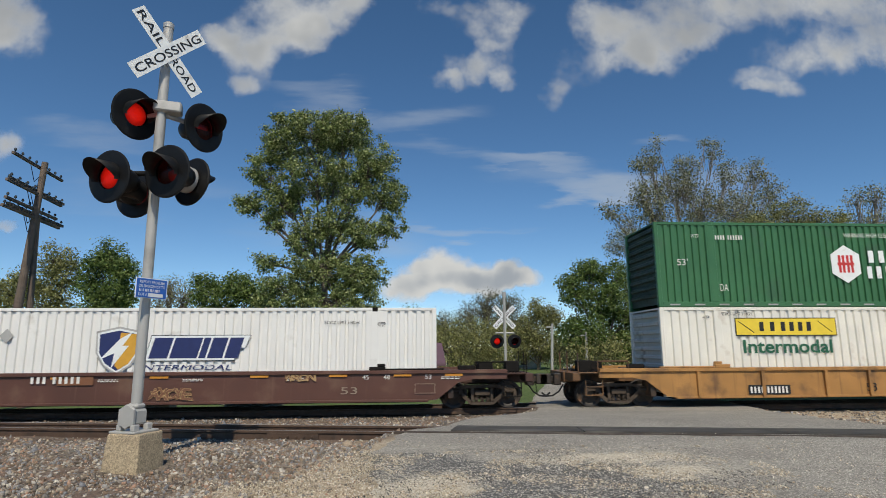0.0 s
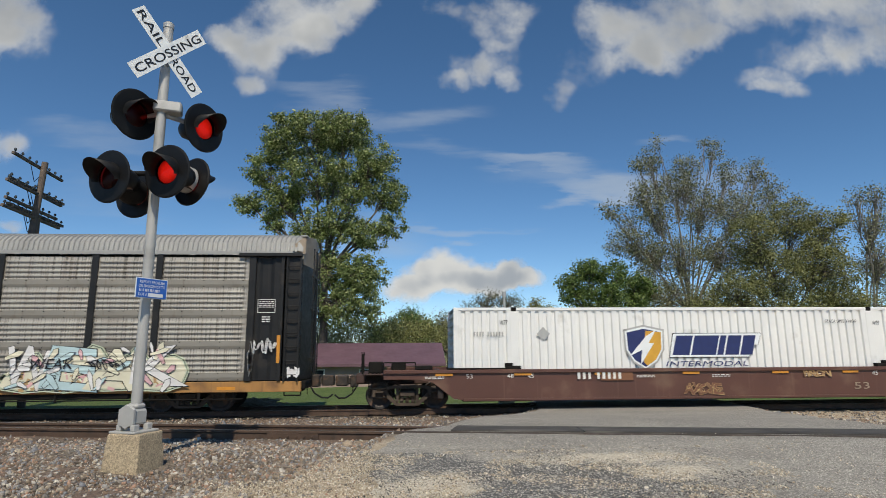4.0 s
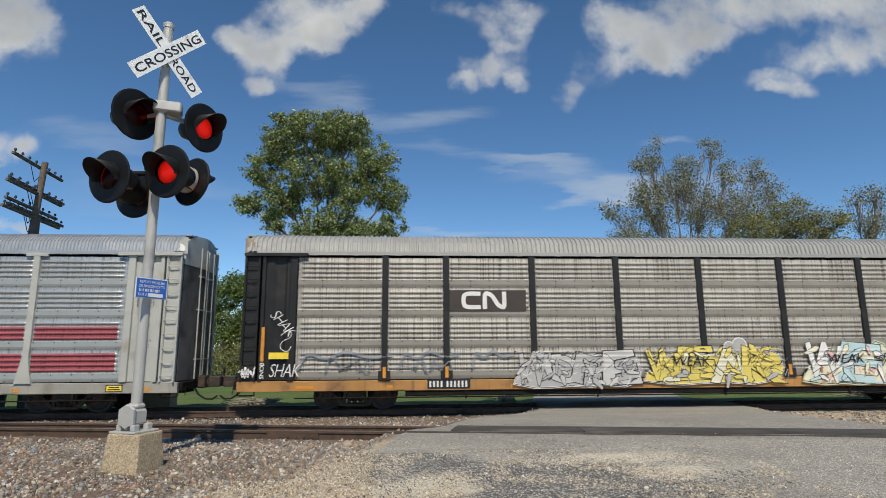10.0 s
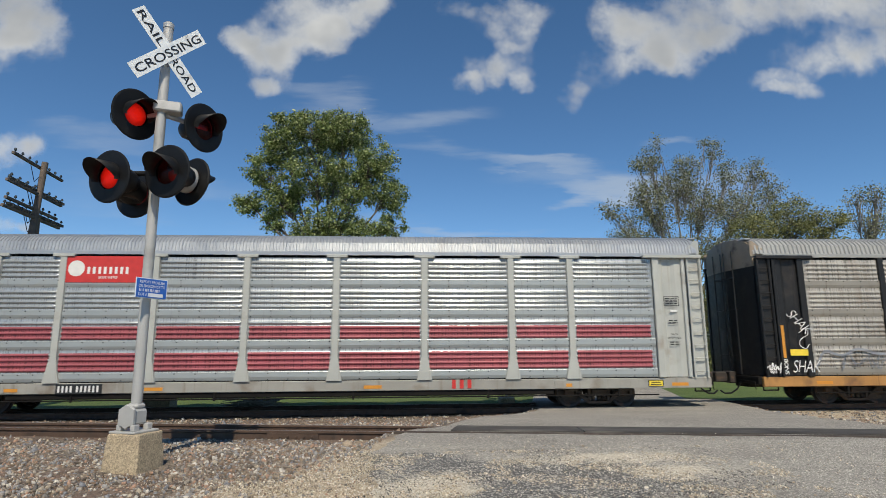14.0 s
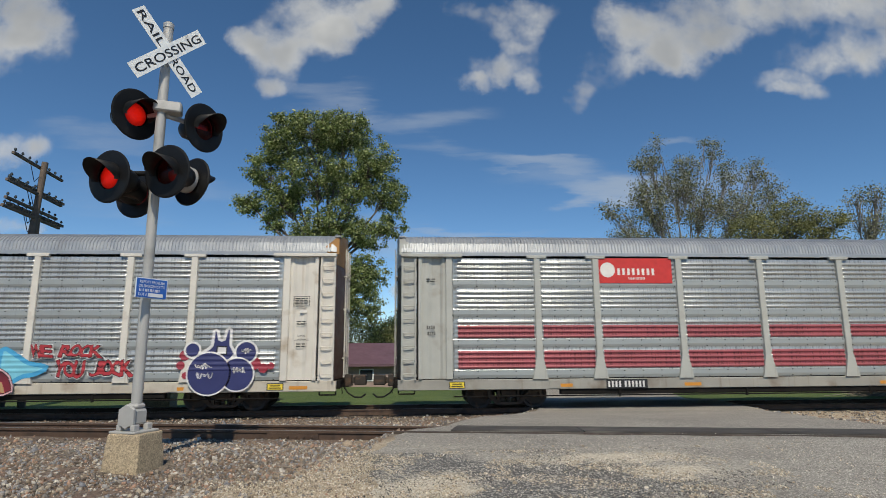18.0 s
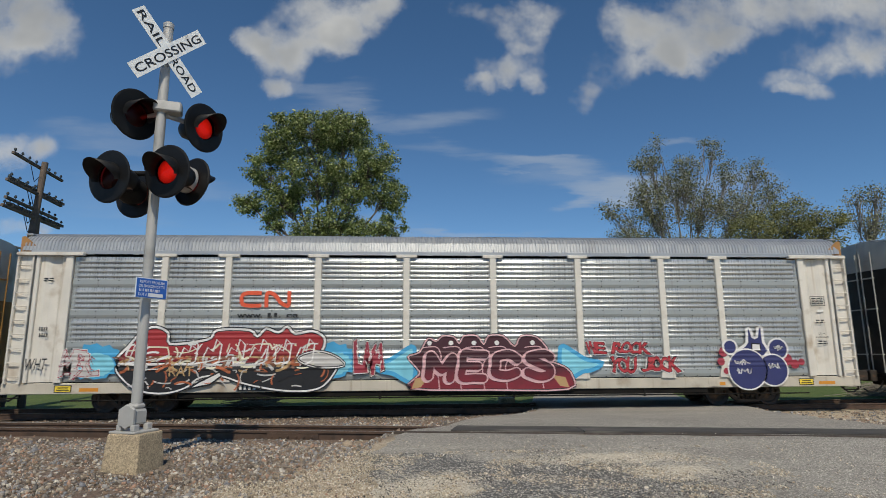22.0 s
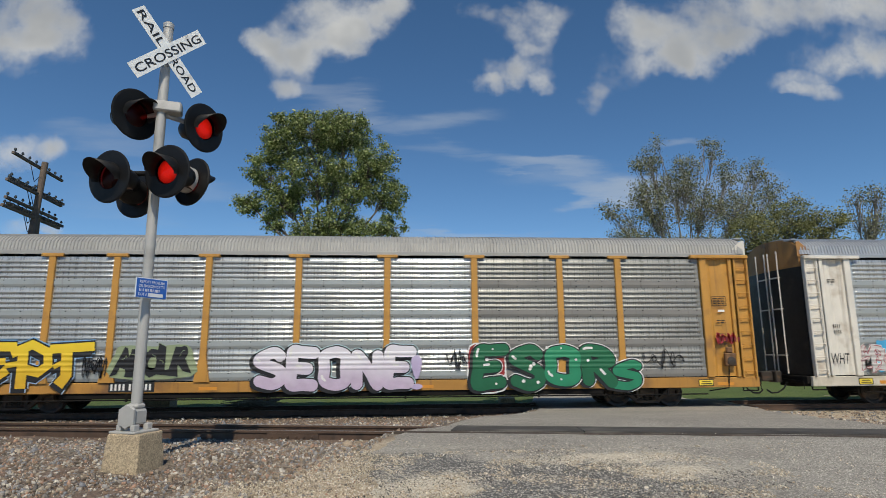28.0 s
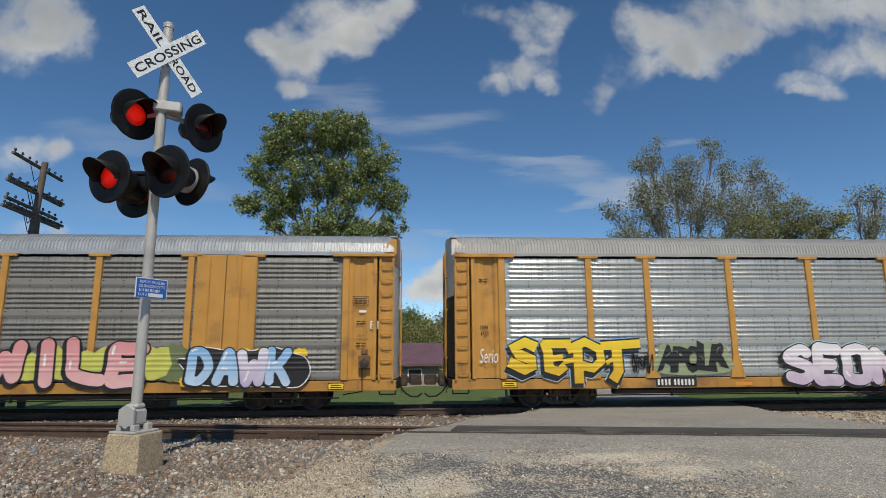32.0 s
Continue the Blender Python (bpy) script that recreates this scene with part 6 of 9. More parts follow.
def door_marks(car, ink, s):
    """Fine stencils on the plain door sheet at one end (s 1 leading, -1 trailing)."""
    x = BODY + 0.36 if s > 0 else -BODY - 0.92
    if s > 0:
        framed_table(car, x, 3.25, 0.5, 0.32, ink)
        part("data_plate", boxes((x + 0.2, x + 0.42, -HALF - 0.02, -HALF - 0.015, 3.05, 3.12)), M["paintwhite"], car)
        small_marks(car, x + 0.12, 2.75, 0.3, 2, ink, -HALF - 0.02)
        lettering(car, "DECK", x + 0.16, 2.30, 0.24, 0.06, ink, -HALF - 0.02)
        lettering(car, "CLEARANCE", x + 0.06, 2.18, 0.44, 0.06, ink, -HALF - 0.02)
        small_marks(car, x + 0.12, 2.06, 0.32, 2, ink, -HALF - 0.02)
    else:
        small_marks(car, x + 0.06, 4.1, 0.3, 2, ink, -HALF - 0.02)
        car_number(car, [4], x + 0.08, 2.52, 0.11, False, -HALF - 0.02)
        car_number(car, [4], x + 0.10, 2.33, 0.11, False, -HALF - 0.02)


# --- first tall car: weathered, black posts and ends
a1 = autorack("autorack_car", -33.4, "weathered covered car carrier with dark posts, black ends and graffiti", [M["galv_old"]], M["black"], M["yellow_old"], M["black"], M["tan"], M["roof_old"], False)
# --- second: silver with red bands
# End doors near-black behind, dark grey ahead: their shade put into the colour.
a2 = autorack("autorack_car", -62.05, "silver covered car carrier with grey posts and two red bands", [M["galv_mid"]], M["grey"], M["grey_sill"], M["grey"], M["grey"], M["roof"], True, (), False, (M["black"], M["grey_shaded_end"]))
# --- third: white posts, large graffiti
# Trailing doors in black stand for the shade on that end.
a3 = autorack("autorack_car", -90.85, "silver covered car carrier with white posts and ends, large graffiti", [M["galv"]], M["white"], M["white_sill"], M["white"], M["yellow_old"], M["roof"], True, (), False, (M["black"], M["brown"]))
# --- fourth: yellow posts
# Trailing door black, leading door dimmed: end shade put into both colours.
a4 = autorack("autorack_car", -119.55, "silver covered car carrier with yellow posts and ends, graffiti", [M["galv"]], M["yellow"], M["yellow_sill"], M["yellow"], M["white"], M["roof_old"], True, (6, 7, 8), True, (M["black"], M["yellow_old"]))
# --- fifth: yellow with plain door sheets
a5 = autorack("autorack_car", -148.2, "silver covered car carrier with yellow posts and plain yellow doors", [M["galv"]], M["yellow"], M["yellow_sill"], M["yellow"], M["yellow"], M["roof"], True, range(9), False, (None, M["white"]))

def warning_plate(car, x):
    """Small yellow plate with a black border and fine print on the side sill."""
    p = part("hazard_plate", boxes((x, x + 0.5, -HALF - 0.038, -HALF - 0.034, 0.68, 0.89)), M["ink"], car, "small yellow warning plate with a black border")
    part("plate_face", boxes((x + 0.025, x + 0.475, -HALF - 0.042, -HALF - 0.039, 0.705, 0.865)), M["signyellow"], p)
    for z_, w_ in ((0.80, 0.30), (0.735, 0.36)):
        part("print_bar", boxes((x + 0.25 - w_ / 2, x + 0.25 + w_ / 2, -HALF - 0.045, -HALF - 0.043, z_, z_ + 0.03)), M["ink"], p)


for car_, x_ in ((a2, -11.85), (a2, 11.35), (a3, -11.9), (a3, 11.35), (a4, -11.9), (a4, 11.4), (a5, 11.35)):
    warning_plate(car_, x_)

# decoration of the first
bx = (-7.01, 3.08, 2.59, 0.68)
paint_plate(a1, "name_band", *bx, M["darkband"], "dark brown name band", -HALF - 0.045)


def worm_logo(car, x, z, w, h, material, y):
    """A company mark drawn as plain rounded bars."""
    t = h * 0.24
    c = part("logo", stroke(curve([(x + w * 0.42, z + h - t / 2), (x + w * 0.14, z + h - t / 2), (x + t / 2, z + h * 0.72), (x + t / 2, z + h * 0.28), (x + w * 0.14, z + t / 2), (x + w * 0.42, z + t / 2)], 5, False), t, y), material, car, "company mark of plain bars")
    part("mark_bar", stroke(curve([(x + w * 0.52, z), (x + w * 0.52, z + h * 0.8), (x + w * 0.60, z + h - t / 2), (x + w * 0.70, z + h * 0.7), (x + w * 0.80, z + h * 0.3), (x + w * 0.90, z + t / 2), (x + w - t / 2, z + h * 0.2), (x + w - t / 2, z + h)], 5, False), t, y - 0.001), material, c)


bx = (-6.50, 3.15, 1.43, 0.56)
worm_logo(a1, *bx, M["paintwhite"], -HALF - 0.056)
car_number(a1, [4, 6], *(-7.55, 0.73, 1.37, 0.17)[:2], 0.19)
tape(a1, [-11.4, -8.6, -4.7, -1.9, 0.9, 3.7, 6.5, 8.5, 11.2])
WK = (4.57, 0.68, 5.49, 1.45)
w = body(a1, WK, jagged(3, 9, 0.75), G["cream"], [(G["mint"], 0.10), (G["black"], 0.022)], "white and pale blue sprayed graffiti piece", sub=1)
dashes(w, (WK[0] + 0.2, WK[1] + 0.05, WK[2] * 0.8, WK[3] * 0.38), [G["pink"], G["cream"], G["tan"]], 70, 4, -HALF - 0.099, 0.07)
piece(a1, "WEAK", *WK, [G["white"], G["teal"], G["cream"], G["white"], G["rosepink"]], G["black"], None, 3, wild=36, lines=6, fat=0.02, rim=0.010, label="pale sprayed letters")
lettering(a1, "WEAK", WK[0] + 0.9, WK[1] + WK[3] * 0.48, 1.25, 0.32, G["black"], -HALF - 0.16, shear=0.2)
scrawl(a1, WK[0] + 2.5, WK[1] + WK[3] * 0.45, 1.2, 0.36, G["black"], 15, -HALF - 0.16, width=0.03)
YK = (-0.71, 0.74, 4.68, 1.22)
w = body(a1, YK, jagged(4, 8, 0.72), G["paleyellow"], [(G["white"], 0.05), (G["black"], 0.018)], "yellow sprayed graffiti piece outlined in white", sub=1)
piece(a1, "WEAK", *YK, [G["paleyellow"], G["paleyellow"], G["cream"], G["paleyellow"], G["silver"]], G["black"], None, 4, wild=36, lines=7, fat=0.02, rim=0.012, label="yellow sprayed letters")
dashes(w, YK, [G["black"], G["silver"], G["paleyellow"]], 60, 8, -HALF - 0.125, 0.022, 0.3)
lettering(a1, "WEAK", YK[0] + 1.0, YK[1] + YK[3] * 0.48, 1.2, 0.32, G["black"], -HALF - 0.16, shear=0.2)
for k, (u, v, r_) in enumerate(((2.9, 0.95, 0.2), (3.25, 1.0, 0.26))):
    disc(a1, YK[0] + u, YK[1] + YK[3] * v, r_, G["white"], -HALF - 0.093 - 0.001 * k, "", 20)
    disc(a1, YK[0] + u, YK[1] + YK[3] * v, r_ - 0.035, G["silver"], -HALF - 0.0945 - 0.001 * k, "round silver sprayed cloud", 20)
SK = (-4.91, 0.70, 4.14, 1.11)
w = body(a1, SK, jagged(5, 7, 0.85), G["silver"], [(G["white"], 0.06), (G["black"], 0.02)], "silver sprayed graffiti piece outlined in white", sub=1)
piece(a1, "WOPE", *SK, [G["silver"], G["palegrey"], G["silver"], G["palegrey"]], G["black"], None, 5, wild=30, lines=5, fat=0.02, rim=0.016, shine=G["white"], label="silver sprayed letters")
dashes(w, SK, [G["white"], G["black"]], 40, 9, -HALF - 0.125, 0.022, 0.3)
part("logo", bars([3], 0.27, 0.3, 0.9), M["logored"], a1, "red bars of a company mark", pose((5.03, 0.70, 1.02, 0.32)[0], -HALF - 0.04, 0.66))
# black ends: white tags, yellow strip, stencil table
EX = -BODY - 0.95
part("safety_strip", boxes((EX - 0.10, EX, -HALF - 0.105, -HALF - 0.10, 1.55, 2.6)), M["orange"], a1, "upright yellow safety strip")
part("hazard_plate", boxes((EX + 0.15, EX + 0.75, -HALF - 0.10, -HALF - 0.095, 1.62, 1.82)), M["signyellow"], a1, "small yellow warning plate")
part("graffiti", letters("SHAK", 0.36, -0.018, 0.3, 0.8, 0.95), G["white"], a1, "thin white sprayed tag", pose(EX + 0.12, -HALF - 0.10, 2.95, 0, 48, 0))
part("graffiti", stroke(curve([(EX + 0.5, 2.35), (EX + 0.75, 2.5), (EX + 0.8, 2.3), (EX + 0.55, 2.15), (EX + 0.5, 1.95), (EX + 0.7, 1.85), (EX + 0.82, 2.0)], 5, False), 0.022, -HALF - 0.10), G["white"], a1, "thin white sprayed loop")
part("graffiti", letters("SHAK", 0.42, -0.012, 0.3, 0.9, 0.95), G["white"], a1, "white sprayed tag", pose(EX + 0.18, -HALF - 0.10, 1.08))
part("graffiti", letters("SNOB", 0.13, 0.008, 0.1, 0.9, 0.5), G["white"], a1, "small white sprayed tag", pose(EX + 0.02, -HALF - 0.108, 1.02, 0, -90, 0))
scrawl(a1, EX - 0.7, 1.02, 0.5, 0.4, G["white"], 5, -HALF - 0.14, width=0.025)
EX = BODY + 0.32
framed_table(a1, EX, 3.05, 0.55, 0.42, M["paintwhite"])
small_marks(a1, EX + 0.15, 2.9, 0.25, 3, M["paintwhite"], -HALF - 0.02)
scrawl(a1, EX - 0.05, 1.75, 0.75, 0.55, G["white"], 6, -HALF - 0.10)
scrawl(a1, EX - 0.2, 1.05, 0.16, 1.2, G["white"], 7, -HALF - 0.10, width=0.04)
scrawl(a1, EX + 1.0, 1.05, 0.38, 0.35, G["white"], 8, -HALF - 0.14, width=0.05)
part("safety_strip", boxes((EX + 0.66, EX + 0.76, -HALF - 0.105, -HALF - 0.10, 1.5, 2.35)), M["orange"], a1, "upright yellow safety strip")
for x0, w_, k in ((-11.6, 2.9, 9), (-8.5, 1.9, 10), (-6.2, 1.3, 11)):
    part("graffiti", stroke(curve([(x0, 1.3), (x0 + w_ * 0.1, 1.75), (x0 + w_ * 0.3, 1.62), (x0 + w_ * 0.5, 1.82), (x0 + w_ * 0.75, 1.66), (x0 + w_, 1.72)], 5, False), 0.09, -HALF - 0.075), G["fadedblue"], a1, "faded blue sprayed arc")
scrawl(a1, -10.9, 1.15, 1.7, 0.55, G["fadedblue"], 9, -HALF - 0.10, "faded sprayed tag", 0.035)
scrawl(a1, -8.3, 1.15, 1.5, 0.5, G["fadedblue"], 12, -HALF - 0.10, "faded sprayed tag", 0.03)
x_red = -62.05
# decoration of the second: red bands over the panels and a name plate
for k, w in enumerate(SPANS):
    cx = (EDGES[k] + EDGES[k + 1]) / 2
    for z0, z1 in ((2.21, 2.66), (1.26, 1.86)):
        band = bmesh.new()
        src = PANEL_ME[w]
        pts = [(v.co.z, v.co.y) for v in src.vertices if abs(v.co.x + w / 2 - 0.165) < 0.001 and z0 <= v.co.z <= z1]
        pts = sorted(set((round(p, 4), round(q, 4)) for p, q in pts))
        pr = [band.verts.new((-w / 2 + 0.15, y - 0.005, z)) for z, y in pts], [band.verts.new((w / 2 - 0.15, y - 0.005, z)) for z, y in pts]
        for q in range(len(pts) - 1):
            band.faces.new((pr[0][q], pr[1][q], pr[1][q + 1], pr[0][q + 1]))
        part("red_band", band, M["galv_red"], PANELS[x_red, k, -1], "faded red painted band")
paint_plate(a2, "name_plate", -7.04, 3.99, 2.61, 0.83, M["logored"], "red name plate")
bx = (-6.85, 4.18, 0.54, 0.50)
part("logo", lathe(bmesh.new(), [(0.0, 0.004), (bx[3] / 2, 0.004), (bx[3] / 2, 0.0)], 20, Matrix.Translation((bx[0] + bx[3] / 2, -HALF - 0.047, bx[1] + bx[3] / 2)) @ Matrix.Rotation(radians(90), 4, "X")), M["paintwhite"], a2, "round white company mark")
part("logo", bars([8], 0.22, 0.3, 0.75), M["paintwhite"], a2, "", pose(*[(-6.27, 4.26, 1.57, 0.27)[0], -HALF - 0.047, (-6.27, 4.26, 1.57, 0.27)[1]]))
part("logo", bars([5, 6], 0.08), M["paintwhite"], a2, "", pose(*[(-5.91, 4.11, 0.80, 0.14)[0], -HALF - 0.047, (-5.91, 4.11, 0.80, 0.14)[1]]))
car_number(a2, [4, 6], *(-6.78, 0.68, 1.08, 0.20)[:2], 0.19)
part("logo", bars([3], 0.27, 0.3, 0.9), M["logored"], a2, "", pose((5.06, 0.67, 0.86, 0.25)[0], -HALF - 0.04, 0.68))
tape(a2, [-8.2, -4.0, 2.6, 8.6, 12.4])
door_marks(a2, M["ink"], 1)
door_marks(a2, M["ink"], -1)

# decoration of the third
bx = (-6.59, 3.21, 1.57, 0.51)
worm_logo(a3, *bx, M["logoorange"], -HALF - 0.05)
lettering(a3, "www.", -6.66, 2.90, 0.78, 0.17, M["ink"], -HALF - 0.05, offset=0.02, name="web_address")
part("web_address", bars([2], 0.13, 0.3, 1.5), M["ink"], a3, "", pose(-5.72, -HALF - 0.05, 2.91))
lettering(a3, ". ca", -5.38, 2.90, 0.62, 0.17, M["ink"], -HALF - 0.05, offset=0.02, name="web_address")
BR = (-10.21, 0.63, 6.40, 2.05)
ME = (-1.34, 0.63, 5.20, 1.67)
for k, (cx, w_, seed) in enumerate(((BR[0] - 0.55, 1.7, 11), (BR[0] + BR[2] + 0.15, 1.8, 12))):
    spray_cloud(a3, cx - w_ / 2, BR[1] + 0.35, w_, BR[3] * 0.58, G["blue"], seed, "sky blue sprayed cloud")
    spray_cloud(a3, cx - w_ * 0.36, BR[1] + 0.45, w_ * 0.72, BR[3] * 0.38, G["cyan"], seed + 4, "pale blue sprayed cloud", -HALF - 0.0945)
for x0, s_ in ((ME[0] + 0.2, -1), (ME[0] + ME[2] - 0.35, 1)):
    body(a3, (x0, ME[1] + 0.28, s_ * 1.35, ME[3] * 0.62), [(0, 1), (0.3, 0.86), (0.6, 0.62), (1, 0.5), (0.75, 0.3), (0.5, 0.24), (0.2, 0.02), (0, 0)], G["cyan"], [(G["blue"], 0.13)], "pointed blue sprayed flash", -HALF - 0.0945, 3)
# the dark lower half, the red upper half, and the broken strokes between them
w = body(a3, BR, [(0.02, 0.40), (0.05, 0.2), (0.13, 0.04), (0.24, 0.0), (0.34, 0.08), (0.40, 0.22), (0.5, 0.24), (0.62, 0.12), (0.8, 0.02), (0.95, 0.04), (1.02, 0.22), (1.04, 0.45), (0.9, 0.55), (0.5, 0.5), (0.2, 0.5)], G["black"], [(G["black"], 0.12), (G["white"], 0.05)], "black, red and tan sprayed graffiti piece")
top = body(w, BR, [(0.02, 0.44), (0.06, 0.68), (0.12, 0.9), (0.18, 0.97), (0.24, 0.88), (0.25, 0.72), (0.36, 0.74), (0.44, 0.8), (0.47, 0.92), (0.62, 0.92), (0.66, 0.82), (0.70, 0.94), (0.76, 0.88), (0.80, 0.97), (0.84, 0.86), (0.92, 0.9), (0.98, 0.8), (0.97, 0.6), (0.90, 0.46), (0.6, 0.40), (0.3, 0.42)], G["red"], [(G["black"], 0.13), (G["white"], 0.07)], "dark red sprayed upper half", -HALF - 0.100, 3, "upper_half")
MID = (BR[0] + 0.15, BR[1] + BR[3] * 0.30, BR[2] * 0.9, BR[3] * 0.22)
dashes(w, MID, [G["tan"], G["brown"], G["palegrey"], G["rust"]], 110, 5, -HALF - 0.104, 0.07, 0.5)
dashes(w, (MID[0], MID[1] + 0.1, MID[2], BR[3] * 0.36), [G["white"], G["cream"]], 55, 6, -HALF - 0.108, 0.045, 0.6)
dashes(w, (BR[0] + 0.3, BR[1] + 0.05, BR[2] * 0.95, BR[3] * 0.3), [G["palegrey"], G["black"], G["rust"]], 40, 7, -HALF - 0.108, 0.04, 0.5)
for k in range(6):
    u = 0.30 + 0.11 * k
    zig = [(u, 0.52), (u + 0.02, 0.66), (u + 0.045, 0.60), (u + 0.06, 0.78), (u + 0.085, 0.70), (u + 0.075, 0.46), (u + 0.04, 0.40)]
    part("overspray", stroke([(BR[0] + p * BR[2], BR[1] + q * BR[3]) for p, q in zig], 0.045, -HALF - 0.109 - 0.0004 * k), G["white"], w)
body(w, BR, [(0.35, 0.06), (0.40, 0.16), (0.49, 0.30), (0.50, 0.24), (0.45, 0.12)], G["white"], [(G["black"], 0.05)], "", -HALF - 0.109, 1, "arrow")
body(w, BR, [(0.97, 0.35), (0.88, 0.42), (0.86, 0.52), (0.95, 0.60), (1.04, 0.52), (1.08, 0.38)], G["palegrey"], [(G["black"], 0.09), (G["white"], 0.03)], "", -HALF - 0.109, 3, "arrow")
lettering(a3, "RAT", -8.55, 1.13, 0.72, 0.31, G["tan"], -HALF - 0.15)
w = body(a3, ME, [(0.02, 0.04), (0.07, 0.3), (0.05, 0.42), (0.0, 0.62), (0.07, 0.7), (0.12, 0.96), (0.17, 0.9), (0.21, 1.0), (0.28, 0.98), (0.31, 0.86), (0.34, 1.0), (0.42, 1.0), (0.46, 0.84), (0.49, 1.0), (0.58, 1.0), (0.65, 0.8), (0.69, 0.99), (0.79, 0.97), (0.86, 0.7), (0.84, 0.56), (0.95, 0.42), (1.0, 0.25), (0.97, 0.0), (0.5, 0.0)], G["darkbody"], [(G["black"], 0.09), (G["rosepink"], 0.045)], "dark maroon sprayed graffiti piece with pink outlines", sub=3)
bubble(a3, "MECS", ME[0] + 0.55, ME[1] + 0.25, ME[2] * 0.8, ME[3] * 0.6, [G["darkbody"]], G["rosepink"], None, 22, 0.24, 0.045, 0.06, label="dark maroon letters outlined in pink")
for k, u in enumerate((0.13, 0.26, 0.40, 0.54, 0.76)):
    disc(w, ME[0] + u * ME[2], ME[1] + ME[3] * 0.87, 0.075, G["white"], -HALF - 0.101, "", 10)
    part("overspray", stroke(curve([(ME[0] + (u + d) * ME[2], ME[1] + q * ME[3]) for d, q in ((-0.05, 0.78), (0.0, 0.8), (0.05, 0.78), (0.07, 0.6), (0.05, 0.4), (0.06, 0.02))], 4, False), 0.03, -HALF - 0.1005 - 0.0002 * k), G["rosepink"], w)
for u, s_ in ((0.02, 1), (0.98, -1)):
    body(w, (ME[0] + u * ME[2], ME[1], s_ * 0.62, ME[3] * 0.3), [(0.0, 0.1), (0.2, 0.75), (0.9, 0.9), (0.5, 0.2)], G["tan"], [(G["maroon"], 0.02)], "", -HALF - 0.1008, 1, "arrow")
piece(a3, "WE ROCK", 4.29, 1.70, 2.17, 0.41, [G["brightred"]], G["black"], G["white"], 23, rim=0.03, label="small red sprayed words")
piece(a3, "YOU JOCK", 5.03, 1.11, 2.37, 0.52, [G["brightred"]], G["black"], G["white"], 24, rim=0.03, label="small red sprayed words")
piece(a3, "LMA", -3.02, 1.14, 1.00, 1.06, [G["maroon"]], G["white"], G["black"], 25, label="small maroon sprayed letters")
piece(a3, "MEL", -11.75, 1.12, 1.11, 0.82, [G["palegrey"]], G["maroon"], G["white"], 26, wild=5, label="small grey sprayed letters outlined in maroon")
FIG = (9.61, 1.09, 0.20, 0.09)[0]
for k, (dx, z_, r_) in enumerate(((-0.75, 1.75, 0.16), (-0.85, 1.45, 0.13), (-0.70, 1.15, 0.10), (1.35, 1.5, 0.2), (1.62, 1.35, 0.15), (1.85, 1.42, 0.11), (1.15, 1.15, 0.12))):
    disc(a3, FIG + dx, z_, r_, G["maroon"], -HALF - 0.10 - 0.0004 * k, "dark red sprayed splash", 9)
for k, (dx, z_, r_) in enumerate(((-0.52, 1.91, 0.20), (1.09, 1.84, 0.30))):
    disc(a3, FIG + dx, z_, r_ + 0.06, G["white"], -HALF - 0.105 - 0.001 * k, "", 26)
    disc(a3, FIG + dx, z_, r_, G["navy"], -HALF - 0.110 - 0.001 * k, "round navy sprayed shape", 26)
hat = [(-0.36, 1.68), (-0.12, 1.90), (0.06, 2.05), (0.09, 2.47), (0.21, 2.48), (0.27, 2.23), (0.41, 2.23), (0.48, 2.52), (0.61, 2.52), (0.62, 2.05), (0.76, 1.78), (0.45, 1.53), (-0.03, 1.61)]
body(a3, (FIG, 0.0, 1.0, 1.0), hat, G["navy"], [(G["white"], 0.09)], "navy sprayed figure shape outlined in white", -HALF - 0.113, 2)
body(a3, (FIG, 0.0, 1.0, 1.0), [(0.20, 1.78), (0.22, 2.02), (0.50, 2.0), (0.50, 1.78)], G["white"], [(G["black"], 0.05)], "", -HALF - 0.116, 1)
for k, (dx, z_, r_) in enumerate(((0.85, 1.17, 0.48), (0.0, 1.20, 0.62))):
    disc(a3, FIG + dx, z_, r_ + 0.045, G["white"], -HALF - 0.119 - 0.002 * k, "", 30)
    disc(a3, FIG + dx, z_, r_, G["navy"], -HALF - 0.120 - 0.002 * k - 0.001, "round navy sprayed shape", 30)
for k, (dx, z_, w_) in enumerate(((-0.42, 1.32, 0.5), (-0.4, 1.05, 0.55), (0.68, 1.2, 0.42), (0.95, 1.78, 0.3))):
    scrawl(a3, FIG + dx, z_, w_, 0.2, G["white"], 70 + k, -HALF - 0.128, "small white scrawl", 0.022)
tape(a3, [-10.9, 8.6, 12.3])
car_number(a3, [4, 4], *(-6.47, 0.71, 1.52, 0.26)[:2], 0.22)
door_marks(a3, M["ink"], 1)
door_marks(a3, M["ink"], -1)
lettering(a3, "WHT", -12.78, 1.34, 0.63, 0.37, G["black"], -HALF - 0.1, shear=0.2)

